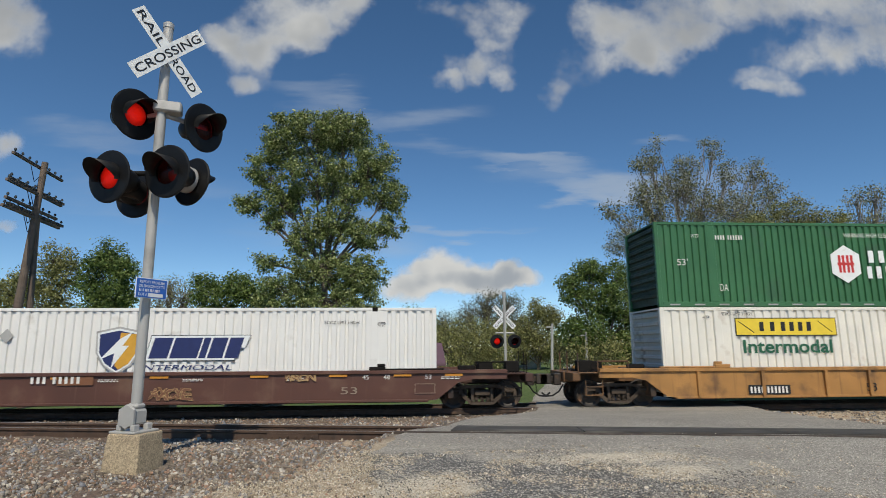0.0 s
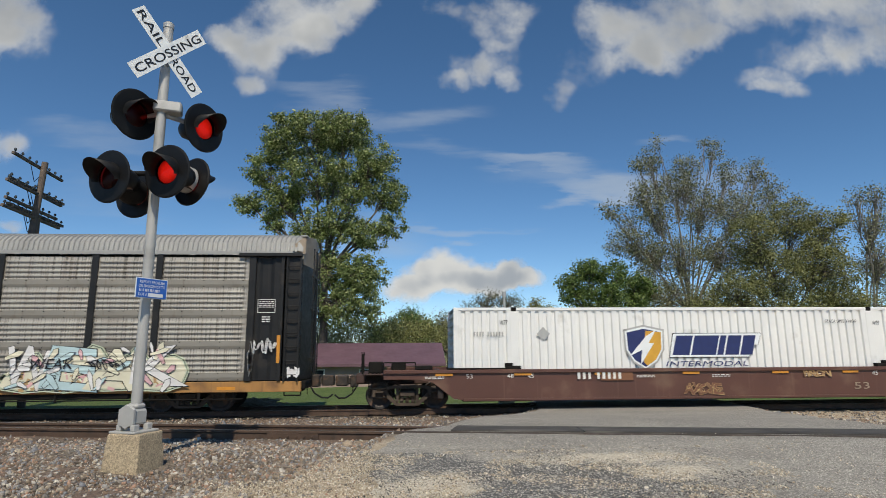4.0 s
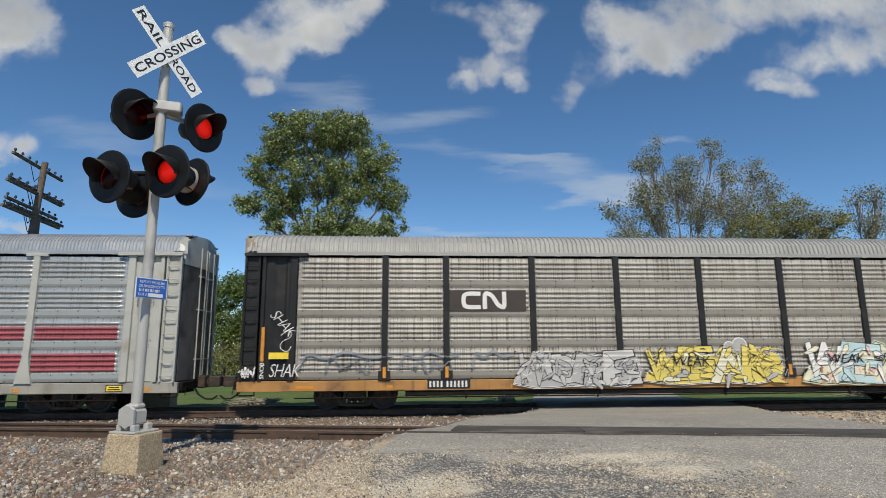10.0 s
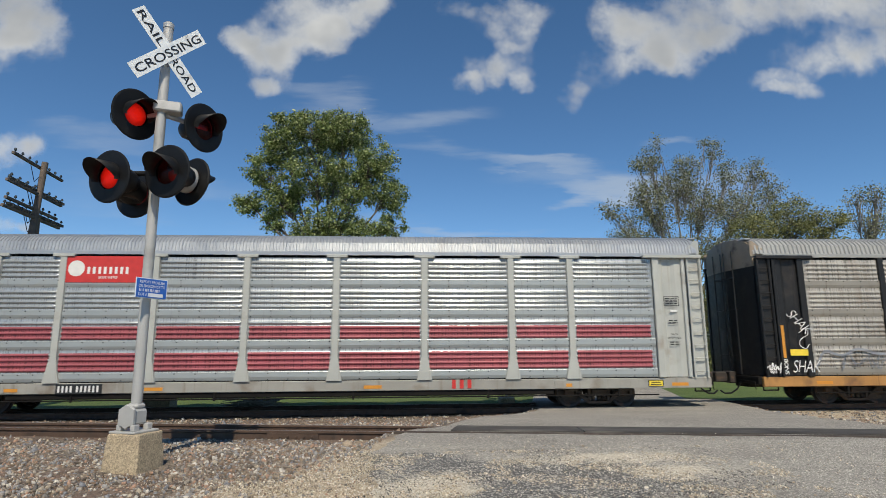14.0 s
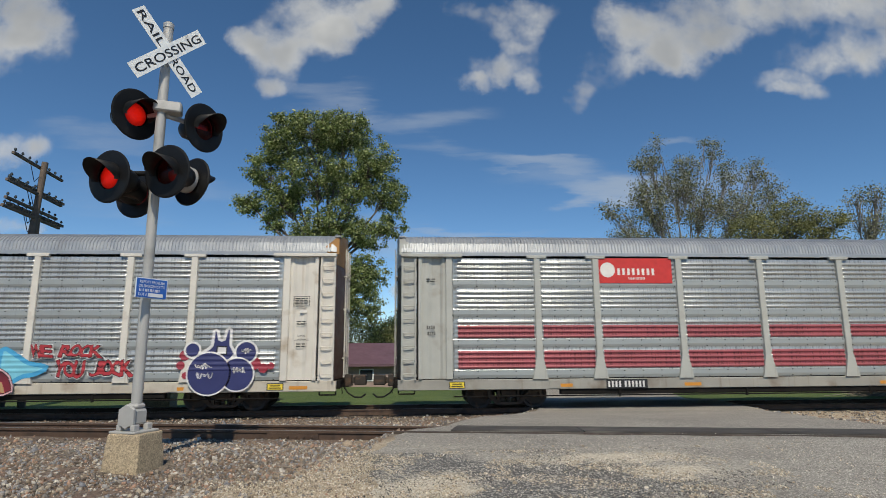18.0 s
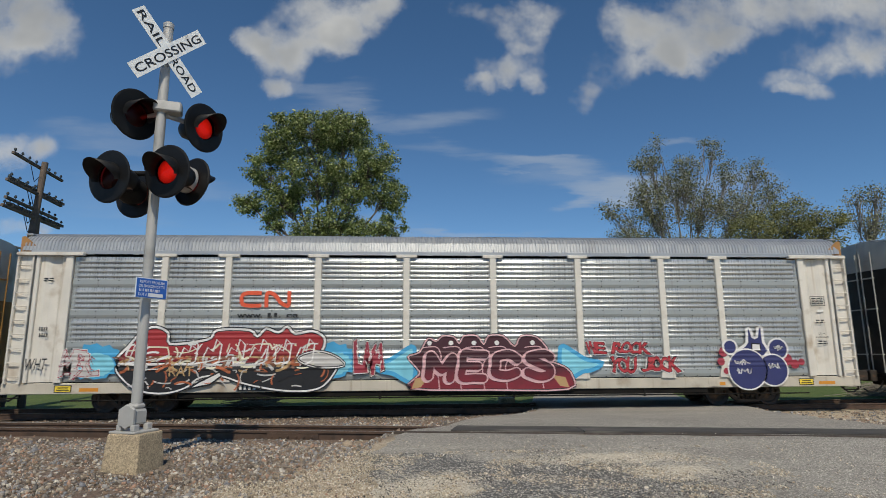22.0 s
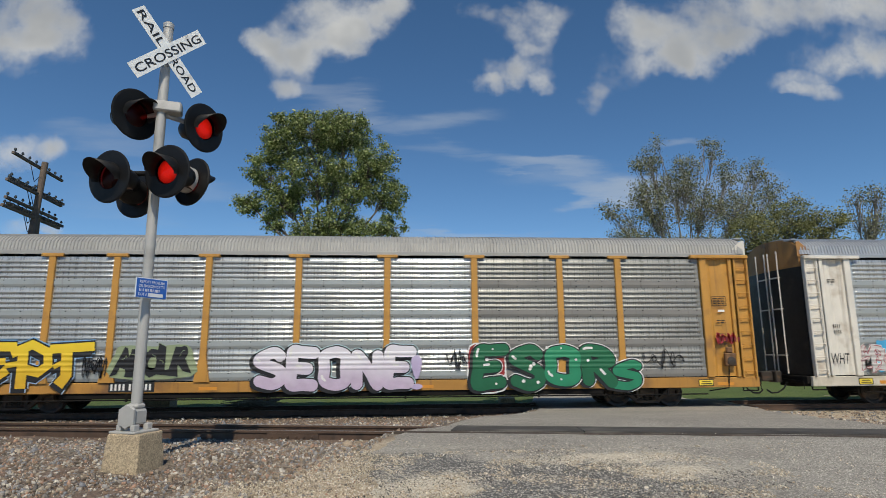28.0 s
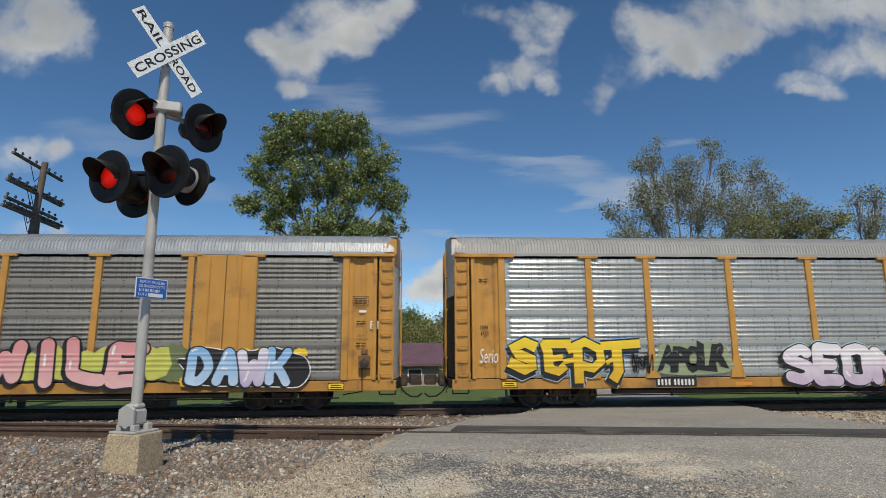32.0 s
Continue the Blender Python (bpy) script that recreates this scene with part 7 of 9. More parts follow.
# decoration of the fourth
scrawl(a4, (3.28, 1.17, 0.63, 0.69)[0], 1.2, 0.7, 0.75, G["black"], 81)
scrawl(a4, (9.55, 1.11, 1.74, 0.70)[0], 1.2, 1.5, 0.7, G["black"], 82)
scrawl(a4, BODY + 0.35, 2.0, 0.7, 0.4, G["red"], 83, width=0.06)
SEPT = (
    ((0.33, 0.245, 0.80, 0.165, 0.905, 0.08, 0.79, 0.12, 0.66, 0.215, 0.55, 0.215, 0.43, 0.165, 0.36, 0.05, 0.52),),
    ((0.30, 0.30, 0.92, 0.325, 0.70, 0.33, 0.33), (0.28, 0.31, 0.40, 0.395, 0.32, 0.445, 0.44), (0.20, 0.33, 0.57, 0.43, 0.60), (0.27, 0.29, 0.87, 0.49, 0.87)),
    ((0.30, 0.535, 0.78, 0.54, 0.08), (0.29, 0.46, 0.74, 0.59, 0.91, 0.69, 0.76, 0.70, 0.52, 0.64, 0.38, 0.56, 0.44), (0.16, 0.43, 0.51, 0.53, 0.56)),
    ((0.27, 0.70, 0.82, 0.985, 0.87), (0.33, 0.81, 0.84, 0.82, 0.32, 0.775, 0.13), (0.14, 0.735, 0.48, 0.81, 0.60)))
angular(a4, SEPT, (-11.89, 0.68, 4.57, 1.56), G["yellow"], G["black"], G["paleblue"], "large angular yellow sprayed letters outlined in black")
scrawl(a4, -7.75, 1.05, 0.75, 0.75, G["black"], 84, -HALF - 0.12, "black sprayed tag", 0.035)
AP = (-6.84, 1.10, 2.38, 0.97)
body(a4, AP, [(0, 0), (0.02, 0.7), (0.1, 0.98), (0.5, 0.95), (0.9, 1.0), (1.0, 0.6), (0.98, 0.02)], G["paleolive"], [], "pale green sprayed patch", sub=3)
piece(a4, "APOLR", AP[0] + 0.05, AP[1] + 0.06, AP[2] * 0.96, AP[3] * 0.9, [G["black"]], G["paleolive"], None, 32, fat=0.066, rim=0.012, lines=1, label="fat black sprayed letters")
bubble(a4, "SEONE", -2.60, 0.65, 4.95, 1.36, [G["mottled"]], G["black"], G["teal"], 33, 0.255, 0.035, 0.09, shine=G["white"], label="fat pale lilac sprayed letters outlined in black")
lettering(a4, "!", 2.16, 0.68, 0.37, 1.10, G["lilac"], -HALF - 0.115)
ES = (4.05, 0.59, 5.91, 1.46)
body(a4, (ES[0] - 0.1, ES[1], 1.25, ES[3]), [(0.1, 0.0), (0.0, 0.4), (0.05, 0.95), (0.5, 1.0), (0.9, 0.9), (0.95, 0.4), (0.9, 0.02)], G["redback"], [(G["white"], 0.05)], "red sprayed backing", sub=3)
w = bubble(a4, "ESOR", 4.13, 0.58, 4.63, 1.46, [G["darkgreen"], G["darkgreen"], G["green"], G["darkgreen"]], G["black"], G["white"], 34, 0.25, 0.035, 0.07, shine=G["white"], label="green sprayed letters outlined in black and white")
bubble(a4, "S", 8.54, 0.58, 1.07, 0.93, [G["green"]], G["black"], G["white"], 36, 0.28, 0.04, 0.05, label="green sprayed tail of the letters")
rng = random.Random(44)
for k in range(16):
    disc(w, ES[0] + rng.uniform(0.05, 0.75) * ES[2], ES[1] + rng.uniform(0.15, 0.92) * ES[3], rng.uniform(0.03, 0.06), G["white"], -HALF - 0.130 - 0.0002 * k, "", 9)
lettering(a4, "JSF", -7.66, 1.39, 0.56, 0.27, G["black"], -HALF - 0.10, shear=0.2)
lettering(a4, "Serio", -12.58, 1.46, 0.58, 0.47, G["white"], -HALF - 0.10, shear=0.2)
part("tag_scribble", bars([3, 3], 0.16, 0.4, 0.7), G["red"], a4, "", pose((12.17, 2.08, 0.61, 0.36)[0], -HALF - 0.1, (12.17, 2.08, 0.57, -0.00)[1]))
car_number(a4, [4, 6], *(-6.86, 0.72, 1.00, 0.18)[:2], 0.19)
tape(a4, [-4.0, 2.6, 8.6, 12.3])
door_marks(a4, M["ink"], 1)
door_marks(a4, M["ink"], -1)

# decoration of the fifth
bx = (7.18, 1.03, 1.83, 3.88)
part("door", boxes((bx[0], bx[0] + bx[2] / 2 - 0.01, -HALF - 0.09, -HALF - 0.02, 0.97, 4.86), (bx[0] + bx[2] / 2 + 0.01, bx[0] + bx[2], -HALF - 0.09, -HALF - 0.02, 0.97, 4.86), *[(bx[0] + bx[2] * q, bx[0] + bx[2] * q + 0.04, -HALF - 0.12, -HALF - 0.09, 1.0, 4.8) for q in (0.22, 0.74)], bevel=0.012), M["yellow"], a5, "plain yellow double door")
DA = (6.81, 0.79, 4.01, 1.21)
for k in range(9):
    spray_cloud(a5, DA[0] + DA[2] * (0.08 + 0.105 * k) - 0.25, DA[1] + DA[3] * (0.68 if k % 3 else 0.0), 0.5, 0.36, G["yellow"], 50 + k, "yellow sprayed burst", -HALF - 0.130 - 0.0005 * k, 9)
w = body(a5, DA, [(0.0, 0.7), (0.1, 0.3), (0.2, 0.06), (0.5, 0.02), (0.75, 0.0), (0.92, 0.0), (1.0, 0.35), (0.96, 0.72), (0.85, 0.85), (0.7, 1.0), (0.6, 0.92), (0.4, 0.9), (0.2, 1.0), (0.1, 0.95), (0.12, 0.7)], G["black"], [(G["white"], 0.03)], "black sprayed backing", -HALF - 0.137, 3)
bubble(a5, "DAWK", DA[0] + 0.35, DA[1], DA[2] * 0.78, DA[3], [G["paleblue"], G["lilac"], G["paleblue"]], G["black"], None, 41, 0.23, 0.035, 0.05, y=-HALF - 0.142, shine=G["white"], label="pale blue sprayed letters")
VI = (1.89, 0.82, 4.11, 1.49)
body(a5, (VI[0] - 0.1, VI[1] + 0.2, VI[2] + 0.75, VI[3] * 0.75), jagged(42, 9, 0.8), G["limey"], [], "yellow-green sprayed backing", sub=1)
bubble(a5, "WILE", 1.20, VI[1], 4.80, VI[3], [G["pink"]], G["black"], None, 42, 0.26, 0.05, 0.08, shine=G["white"], label="fat pink sprayed letters outlined in black")
spray_cloud(a5, 5.95, 0.91, 1.30, 1.26, G["olive"], 43, "dull green sprayed patch")
tape(a5, [0.5, 8.6])
door_marks(a5, M["ink"], 1)
lettering(a5, "BI", 12.62, 2.54, 0.26, 0.26, M["paintwhite"], -HALF - 0.06)


# ---- intermodal well cars and containers ----
def container(name, x, z0, paint_, end_paint_, label, ribs=0.28, length=16.15, h=2.9, w=2.6):
    """A 53 ft corrugated box with posts at the 40 ft lifting points."""
    c = thing_at(name, x, label, "shipping container", "containers on the train")
    c.matrix_basis = pose(x, LINE_Y, z0)
    MOVING[-1] = (c, x, z0)
    hl, hw = length / 2, w / 2
    # corrugated side between rails, both sides
    prof = []
    xx = -hl + 0.12
    while xx < hl - 0.12 - ribs * 0.5:
        if abs(abs(xx + ribs / 2) - 6.1) < 0.16:
            prof += [(xx, -0.008), (xx + ribs, -0.008)]
        else:
            prof += [(xx, 0.0), (xx + ribs * 0.52, 0.0), (xx + ribs * 0.60, 0.055), (xx + ribs * 0.92, 0.055)]
        xx += ribs
    prof.append((hl - 0.12, 0.0))
    for s in (-1, 1):
        vs = [(s * a, 0, z) for a, b in prof for z in (0.0,)]
        vs = [(-s * a if s > 0 else a, -hw + b + 0.012 if s < 0 else hw - b - 0.012, z) for z in (0.16, h - 0.09) for a, b in prof]
        n = len(prof)
        fs = [(k, k + 1, n + k + 1, n + k) for k in range(n - 1)]
        part("side_sheet", mesh_of("side_sheet", vs, fs), paint_, c, "vertically corrugated steel side")
    part("frame", boxes(*[(sx * hl, sx * (hl - 0.14), sy * hw, sy * (hw - 0.14), 0.0, h) for sx in (-1, 1) for sy in (-1, 1)], *[(-hl + 0.14, hl - 0.14, sy * (hw + 0.004), sy * (hw - 0.1), z, z2) for sy in (-1, 1) for z, z2 in ((0.0, 0.17), (h - 0.10, h))], *[(sx * 6.1 - 0.13, sx * 6.1 + 0.13, sy * (hw + 0.003), sy * (hw - 0.1), 0.17, h - 0.1) for sx in (-1, 1) for sy in (-1, 1)], bevel=0.012), paint_, c, "corner posts and rails")
    part("roof", boxes((-hl + 0.02, hl - 0.02, -hw + 0.02, hw - 0.02, h - 0.06, h - 0.01)), paint_, c)
    for s in (-1, 1):
        bm = boxes((s * (hl - 0.16), s * (hl - 0.09), -hw + 0.1, hw - 0.1, 0.1, h - 0.1))
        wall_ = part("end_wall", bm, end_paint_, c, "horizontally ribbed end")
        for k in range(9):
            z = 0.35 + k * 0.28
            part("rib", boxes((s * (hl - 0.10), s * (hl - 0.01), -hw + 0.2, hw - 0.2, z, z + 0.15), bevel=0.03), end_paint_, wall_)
    for sx in (-1, 1):
        for sy in (-1, 1):
            part("casting", boxes((sx * 6.1 - 0.09, sx * 6.1 + 0.09, sy * (hw + 0.012), sy * (hw - 0.15), h - 0.12, h + 0.012), bevel=0.01), M["under"] if paint_ is M["cont_white"] else paint_, c, "corner lifting casting")
    return c


def well_car(name, x, paint_, label, ribbed):
    car = thing_at(name, x, label, "freight car", "cars of the train")
    end_ = M["brown_end"] if paint_ is M["brown"] else M["yellow_end"]
    for s in (-1, 1):
        y0, y1 = s * 1.50, s * 1.40
        o = [(-7.7, 0.30), (7.7, 0.30), (8.1, 0.36), (8.75, 0.86), (9.2, 0.96), (10.3, 0.96), (10.3, 1.20), (-10.3, 1.20), (-10.3, 0.96), (-9.2, 0.96), (-8.75, 0.86), (-8.1, 0.36)]
        bm = bmesh.new()
        prism(bm, o, min(y0, y1), max(y0, y1))
        bmesh.ops.recalc_face_normals(bm, faces=bm.faces)
        sd = part("side", bm, paint_, car, "deep steel side girder")
        part("top_chord", boxes((-10.3, 10.3, min(s * 1.57, s * 1.36), max(s * 1.57, s * 1.36), 1.14, 1.25), bevel=0.012), paint_, sd)
        part("bottom_chord", boxes((-7.8, 7.8, min(s * 1.53, s * 1.36), max(s * 1.53, s * 1.36), 0.28, 0.36), bevel=0.012), paint_, sd)
        if ribbed:
            for k in (-7.05, -4.9, -2.75, -1.25, 1.25, 2.75, 4.9, 7.05):
                part("stiffener", boxes((k - 0.055, k + 0.055, min(s * 1.59, s * 1.5), max(s * 1.59, s * 1.5), 0.32, 1.14), bevel=0.008), paint_, sd)
    part("floor", boxes((-7.8, 7.8, -1.4, 1.4, 0.26, 0.31)), M["under"], car)
    for s in (-1, 1):
        part("end_platform", boxes((s * 8.5, s * 11.2, -0.55, 0.55, 0.78, 1.12), (s * 10.9, s * 11.15, -1.45, 1.45, 0.86, 1.12), (s * 9.3, s * 10.9, -1.36, 1.36, 1.08, 1.14), (s * 8.42, s * 8.6, -1.4, 1.4, 0.35, 1.2), bevel=0.02), end_, car, "end platform over the truck")
        part("grating", boxes(*[(s * (9.3 + k * 0.12), s * (9.36 + k * 0.12), -1.3, 1.3, 1.14, 1.165) for k in range(13)]), M["under"], car)
        for a_, b_ in [((s * 10.95, -1.4, 1.1), (s * 10.95, -1.4, 1.75)), ((s * 10.3, -1.4, 1.1), (s * 10.3, -1.4, 1.48)), ((s * 10.3, -1.4, 1.48), (s * 9.3, -1.4, 1.48)), ((s * 9.3, -1.4, 1.48), (s * 9.3, -1.4, 1.2)), ((s * 11.05, -0.5, 1.1), (s * 11.05, -0.5, 1.8)), ((s * 11.05, 0.4, 1.1), (s * 11.05, 0.4, 1.8))]:
            part("handrail", rods([(a_, b_)], 0.022), M["under"] if paint_ is M["brown"] else end_, car, "grab rail")
        part("step", rods([((s * 10.75, -1.48, 0.9), (s * 10.75, -1.48, 0.42)), ((s * 10.2, -1.48, 0.9), (s * 10.2, -1.48, 0.42)), ((s * 10.75, -1.48, 0.42), (s * 10.2, -1.48, 0.42)), ((s * 10.75, -1.48, 0.68), (s * 10.2, -1.48, 0.68))], 0.02), M["under"] if paint_ is M["brown"] else end_, car)
        for g_ in ((s * 10.35, s * 10.8, -1.0, -0.5, 1.14, 1.5), (s * 9.6, s * 10.1, 0.2, 0.9, 1.14, 1.45), (s * 8.75, s * 9.3, -1.42, -1.2, 1.24, 1.38)):
            part("brake_gear", boxes(g_, bevel=0.03), M["under"], car)
        part("corner_guide", boxes((s * 5.95, s * 6.45, -1.55, -1.37, 1.25, 1.36), (s * 6.2, s * 6.45, -1.52, -1.40, 1.36, 1.45), (s * 6.45, s * 8.3, -1.5, -1.36, 1.25, 1.30), bevel=0.015), M["under"] if paint_ is M["brown"] else paint_, car, "container corner guide")
        truck(car, s * 9.55)
        coupler_gear(car, s, 11.15, 0.86)
    return car


FW = -1.59
w2 = well_car("well_car", -7.13, M["brown"], "red-brown intermodal well car carrying a white container", False)
w1 = well_car("well_car", 16.45, M["yellow_old"], "yellow ribbed intermodal well car carrying two stacked containers", True)
c_white = container("container", -7.13, 0.32, M["cont_white"], M["cont_white"], "white corrugated 53 ft container with blue lettering", 0.27)
c_cream = container("container", 16.45, 0.32, M["cont_cream"], M["cream_shaded_end"], "off-white corrugated 53 ft container with a yellow panel", 0.29)
c_green = container("container", 16.45, 3.24, M["cont_green"], M["green_shaded_end"], "green corrugated 53 ft container stacked on another", 0.24)

# writing on the brown car
bx = (-4.14, 0.93, 1.78, 0.21)
part("number_patch", boxes((bx[0] + 0.75, bx[0] + bx[2] + 0.03, FW + 0.05, FW + 0.054, bx[1] - 0.05, bx[1] + bx[3] + 0.05)), M["brown_patch"], w2, "paler repainted patch")
part("number_marks", bars([3, 5], 0.24, 0.5, 0.72), M["paintwhite"], w2, "", pose(bx[0], FW + 0.045, bx[1]))
for x_, s_ in ((-7.7, "53"), (-6.4, "48"), (-5.75, "45"), (5.75, "45"), (6.4, "48"), (7.7, "53")):
    lettering(w2, s_, x_, 0.98, 0.2, 0.14, M["paintwhite"], FW + 0.06)
lettering(w2, "53", 5.09, 0.54, 0.51, 0.22, M["tan"], FW + 0.06)
tape(w2, [-8.4, -5.9, -3.3, -0.4, 2.6, 5.0, 7.0, 8.6], 1.06, FW + 0.05, 0.55, 0.09)
for q in (-9.0, -2.2, 0.3, 3.4, 8.2):
    small_marks(w2, q, 1.02, 0.6, 2, M["paintwhite"], FW + 0.06, 0.025)
piece(w2, "AXCYE", -0.65, 0.42, 1.27, 0.36, [G["brown"]], G["tan"], None, 51, y=FW + 0.055, label="small tan sprayed scrawl")
piece(w2, "WRON", 3.34, 0.93, 1.01, 0.25, [G["tan"]], G["brown"], None, 52, y=FW + 0.055, label="small tan sprayed scrawl")
bx = (7.38, 0.54, 0.62, 0.28)
part("stencil_frame", boxes((bx[0], bx[0] + bx[2], FW + 0.055, FW + 0.06, bx[1], bx[1] + 0.015), (bx[0], bx[0] + bx[2], FW + 0.055, FW + 0.06, bx[1] + bx[3], bx[1] + bx[3] + 0.015), (bx[0], bx[0] + 0.015, FW + 0.055, FW + 0.06, bx[1], bx[1] + bx[3]), (bx[0] + bx[2], bx[0] + bx[2] + 0.015, FW + 0.055, FW + 0.06, bx[1], bx[1] + bx[3])), M["tan"], w2)
# writing on the yellow car
bx = (-5.35, 0.44, 1.96, 0.18)
car_number(w1, [4, 6], bx[0], bx[1], 0.2, True, FW + 0.045)
lettering(w1, "53", -1.38, 0.47, 0.35, 0.27, M["ink"], FW + 0.055)
# white container
CW = -1.315
bx = (-2.37, 1.29, 1.15, 1.23)
zc = 0.32


def shield(c, x, z, w, h):
    o = [(0.0, 0.9), (0.5, 1.0), (1.0, 0.9), (0.98, 0.45), (0.8, 0.18), (0.5, 0.0), (0.2, 0.18), (0.02, 0.45)]
    for k, (grow, m_, yy) in enumerate(((0.10, M["alu"], 0.0), (0.05, M["signwhite"], -0.004), (0.0, M["navy"], -0.008))):
        bm = bmesh.new()
        prism(bm, [(x + w * (0.5 + (a - 0.5) * (1 + grow * 2)), z + h * (0.5 + (b - 0.5) * (1 + grow * 2))) for a, b in o], CW + yy, CW + yy + 0.003)
        part("logo", bm, m_, c, "shield-shaped company mark")
    bm = bmesh.new()
    prism(bm, [(x + w * a, z + h * b) for a, b in ((0.55, 0.95), (1.0, 0.9), (0.98, 0.45), (0.8, 0.18), (0.55, 0.03), (0.45, 0.12))], CW - 0.013, CW - 0.010)
    part("logo", bm, M["gold"], c)
    bm = bmesh.new()
    prism(bm, [(x + w * a, z + h * b) for a, b in ((0.05, 0.28), (0.55, 0.80), (0.86, 0.97), (0.62, 0.62), (0.78, 0.62), (0.36, 0.06), (0.42, 0.44))], CW - 0.018, CW - 0.015)
    part("logo", bm, M["signwhite"], c)


shield(c_white, bx[0], bx[1] - zc, bx[2], bx[3])
bx = (-0.90, 1.62, 2.99, 0.69)
zl, zh = bx[1] - zc + 0.04, bx[1] - zc + bx[3] - 0.02
for grow, m_, yy in ((0.085, M["ink"], 0.0), (0.065, M["signwhite"], -0.004)):
    bm = bmesh.new()
    prism(bm, [(bx[0] - grow, zl - grow), (bx[0] + bx[2] * 0.86 + grow, zl - grow), (bx[0] + bx[2] * 0.89 + grow, zl + 0.32), (bx[0] + bx[2] * 0.97 + grow, zl + 0.32), (bx[0] + bx[2] + 0.06 + grow, zh + grow), (bx[0] + 0.16 - grow, zh + grow)], CW + yy, CW + yy + 0.003)
    part("logo", bm, m_, c_white, "bordered plate of a company mark")
for k, (u0, u1) in enumerate(((0.01, 0.20), (0.22, 0.50), (0.515, 0.585), (0.605, 0.76), (0.78, 0.92))):
    a_, b_ = bx[0] + bx[2] * u0, bx[0] + bx[2] * u1
    bm = bmesh.new()
    prism(bm, [(a_, zl), (b_, zl), (b_ + 0.17, zh), (a_ + 0.17, zh)], CW - 0.008, CW - 0.005)
    part("mark_bar", bm, M["navy"], c_white, "slanted navy block")
bx = (-1.11, 1.30, 2.79, 0.17)
lettering(c_white, "INTERMODAL", bx[0], bx[1] - zc, bx[2], bx[3], M["navy"], CW, shear=0.2)
bx = (-6.56, 2.66, 0.25, 0.16)
lettering(c_white, "WTP", bx[0], bx[1] - zc, bx[2], bx[3], M["ink"], CW)
bx = (6.17, 2.61, 0.26, 0.16)
lettering(c_white, "WTP", bx[0], bx[1] - zc, bx[2], bx[3], M["ink"], CW)
bx = (-7.42, 2.29, 1.12, 0.17)
part("number_marks", bars([4, 6], 0.15, 0.5, 0.62), M["alu"], c_white, "", pose(bx[0], CW, bx[1] - zc))
bx = (4.51, 2.70, 1.09, 0.11)
lettering(c_white, "STACK LIMIT 3 HIGH", bx[0], bx[1] - zc, bx[2], bx[3], M["ink"], CW)
bx = (-5.36, 2.14, 0.43, 0.45)
bm = bmesh.new()
prism(bm, [(bx[0], bx[1] - zc + bx[3] / 2), (bx[0] + bx[2] / 2, bx[1] - zc), (bx[0] + bx[2], bx[1] - zc + bx[3] / 2), (bx[0] + bx[2] / 2, bx[1] - zc + bx[3])], CW - 0.004, CW)
part("placard", bm, M["alu"], c_white, "grey diamond placard holder")
# off-white container
bx = (-5.50, 2.30, 3.47, 0.54)
part("logo", boxes((bx[0] - 0.03, bx[0] + bx[2] + 0.03, CW, CW + 0.003, bx[1] - zc - 0.03, bx[1] - zc + bx[3] + 0.03)), M["ink"], c_cream)
part("logo", boxes((bx[0], bx[0] + bx[2], CW - 0.004, CW, bx[1] - zc, bx[1] - zc + bx[3])), M["signyellow"], c_cream, "yellow company panel")
part("logo", bars([1, 1, 4], 0.30, 0.25, 1.0), M["ink"], c_cream, "", pose(bx[0] + 0.8, CW - 0.006, bx[1] - zc + 0.13))
part("logo", rods([((bx[0] + 0.1, CW - 0.006, bx[1] - zc + 0.45), (bx[0] + 0.6, CW - 0.006, bx[1] - zc + 0.08)), ((bx[0] + bx[2] - 0.6, CW - 0.006, bx[1] - zc + 0.45), (bx[0] + bx[2] - 0.15, CW - 0.006, bx[1] - zc + 0.1))], 0.012), M["ink"], c_cream)
bx = (-5.31, 1.72, 3.09, 0.44)
lettering(c_cream, "Intermodal", bx[0], bx[1] - zc, bx[2], bx[3], M["printgreen"], CW, offset=0.02)
bx = (-5.96, 2.95, 1.04, 0.11)
lettering(c_cream, "STACK LIMIT 3 HIGH", bx[0], bx[1] - zc, bx[2], bx[3], M["ink"], CW)
bx = (-6.64, 2.82, 0.24, 0.13)
lettering(c_cream, "WTP", bx[0], bx[1] - zc, bx[2], bx[3], M["ink"], CW)
# green container
zg = 3.24
bx = (-2.05, 4.04, 1.35, 1.33)
cx_, cz_ = bx[0] + bx[2] / 2, bx[1] - zg + bx[3] / 2
bm = bmesh.new()
prism(bm, [(cx_ + 0.60 * math.sin(k * math.pi / 3), cz_ + 0.66 * math.cos(k * math.pi / 3)) for k in range(6)], CW - 0.004, CW)
part("logo", bm, M["signwhite"], c_green, "white hexagon company mark")
part("logo", boxes(*[(cx_ + q - 0.045, cx_ + q + 0.045, CW - 0.008, CW - 0.005, cz_ - 0.3, cz_ + 0.3) for q in (-0.22, -0.08, 0.08, 0.22)], (cx_ - 0.3, cx_ + 0.3, CW - 0.009, CW - 0.006, cz_ - 0.05, cz_ + 0.05)), M["logored"], c_green, "red bars")
part("logo", bars([3], 0.42, 0.3, 0.9), M["signwhite"], c_green, "", pose(cx_ + 0.85, CW, cz_ + 0.05))
part("logo", bars([5], 0.42, 0.3, 0.8), M["signwhite"], c_green, "", pose(cx_ + 0.75, CW, cz_ - 0.5))
bx = (-7.35, 4.64, 0.37, 0.23)
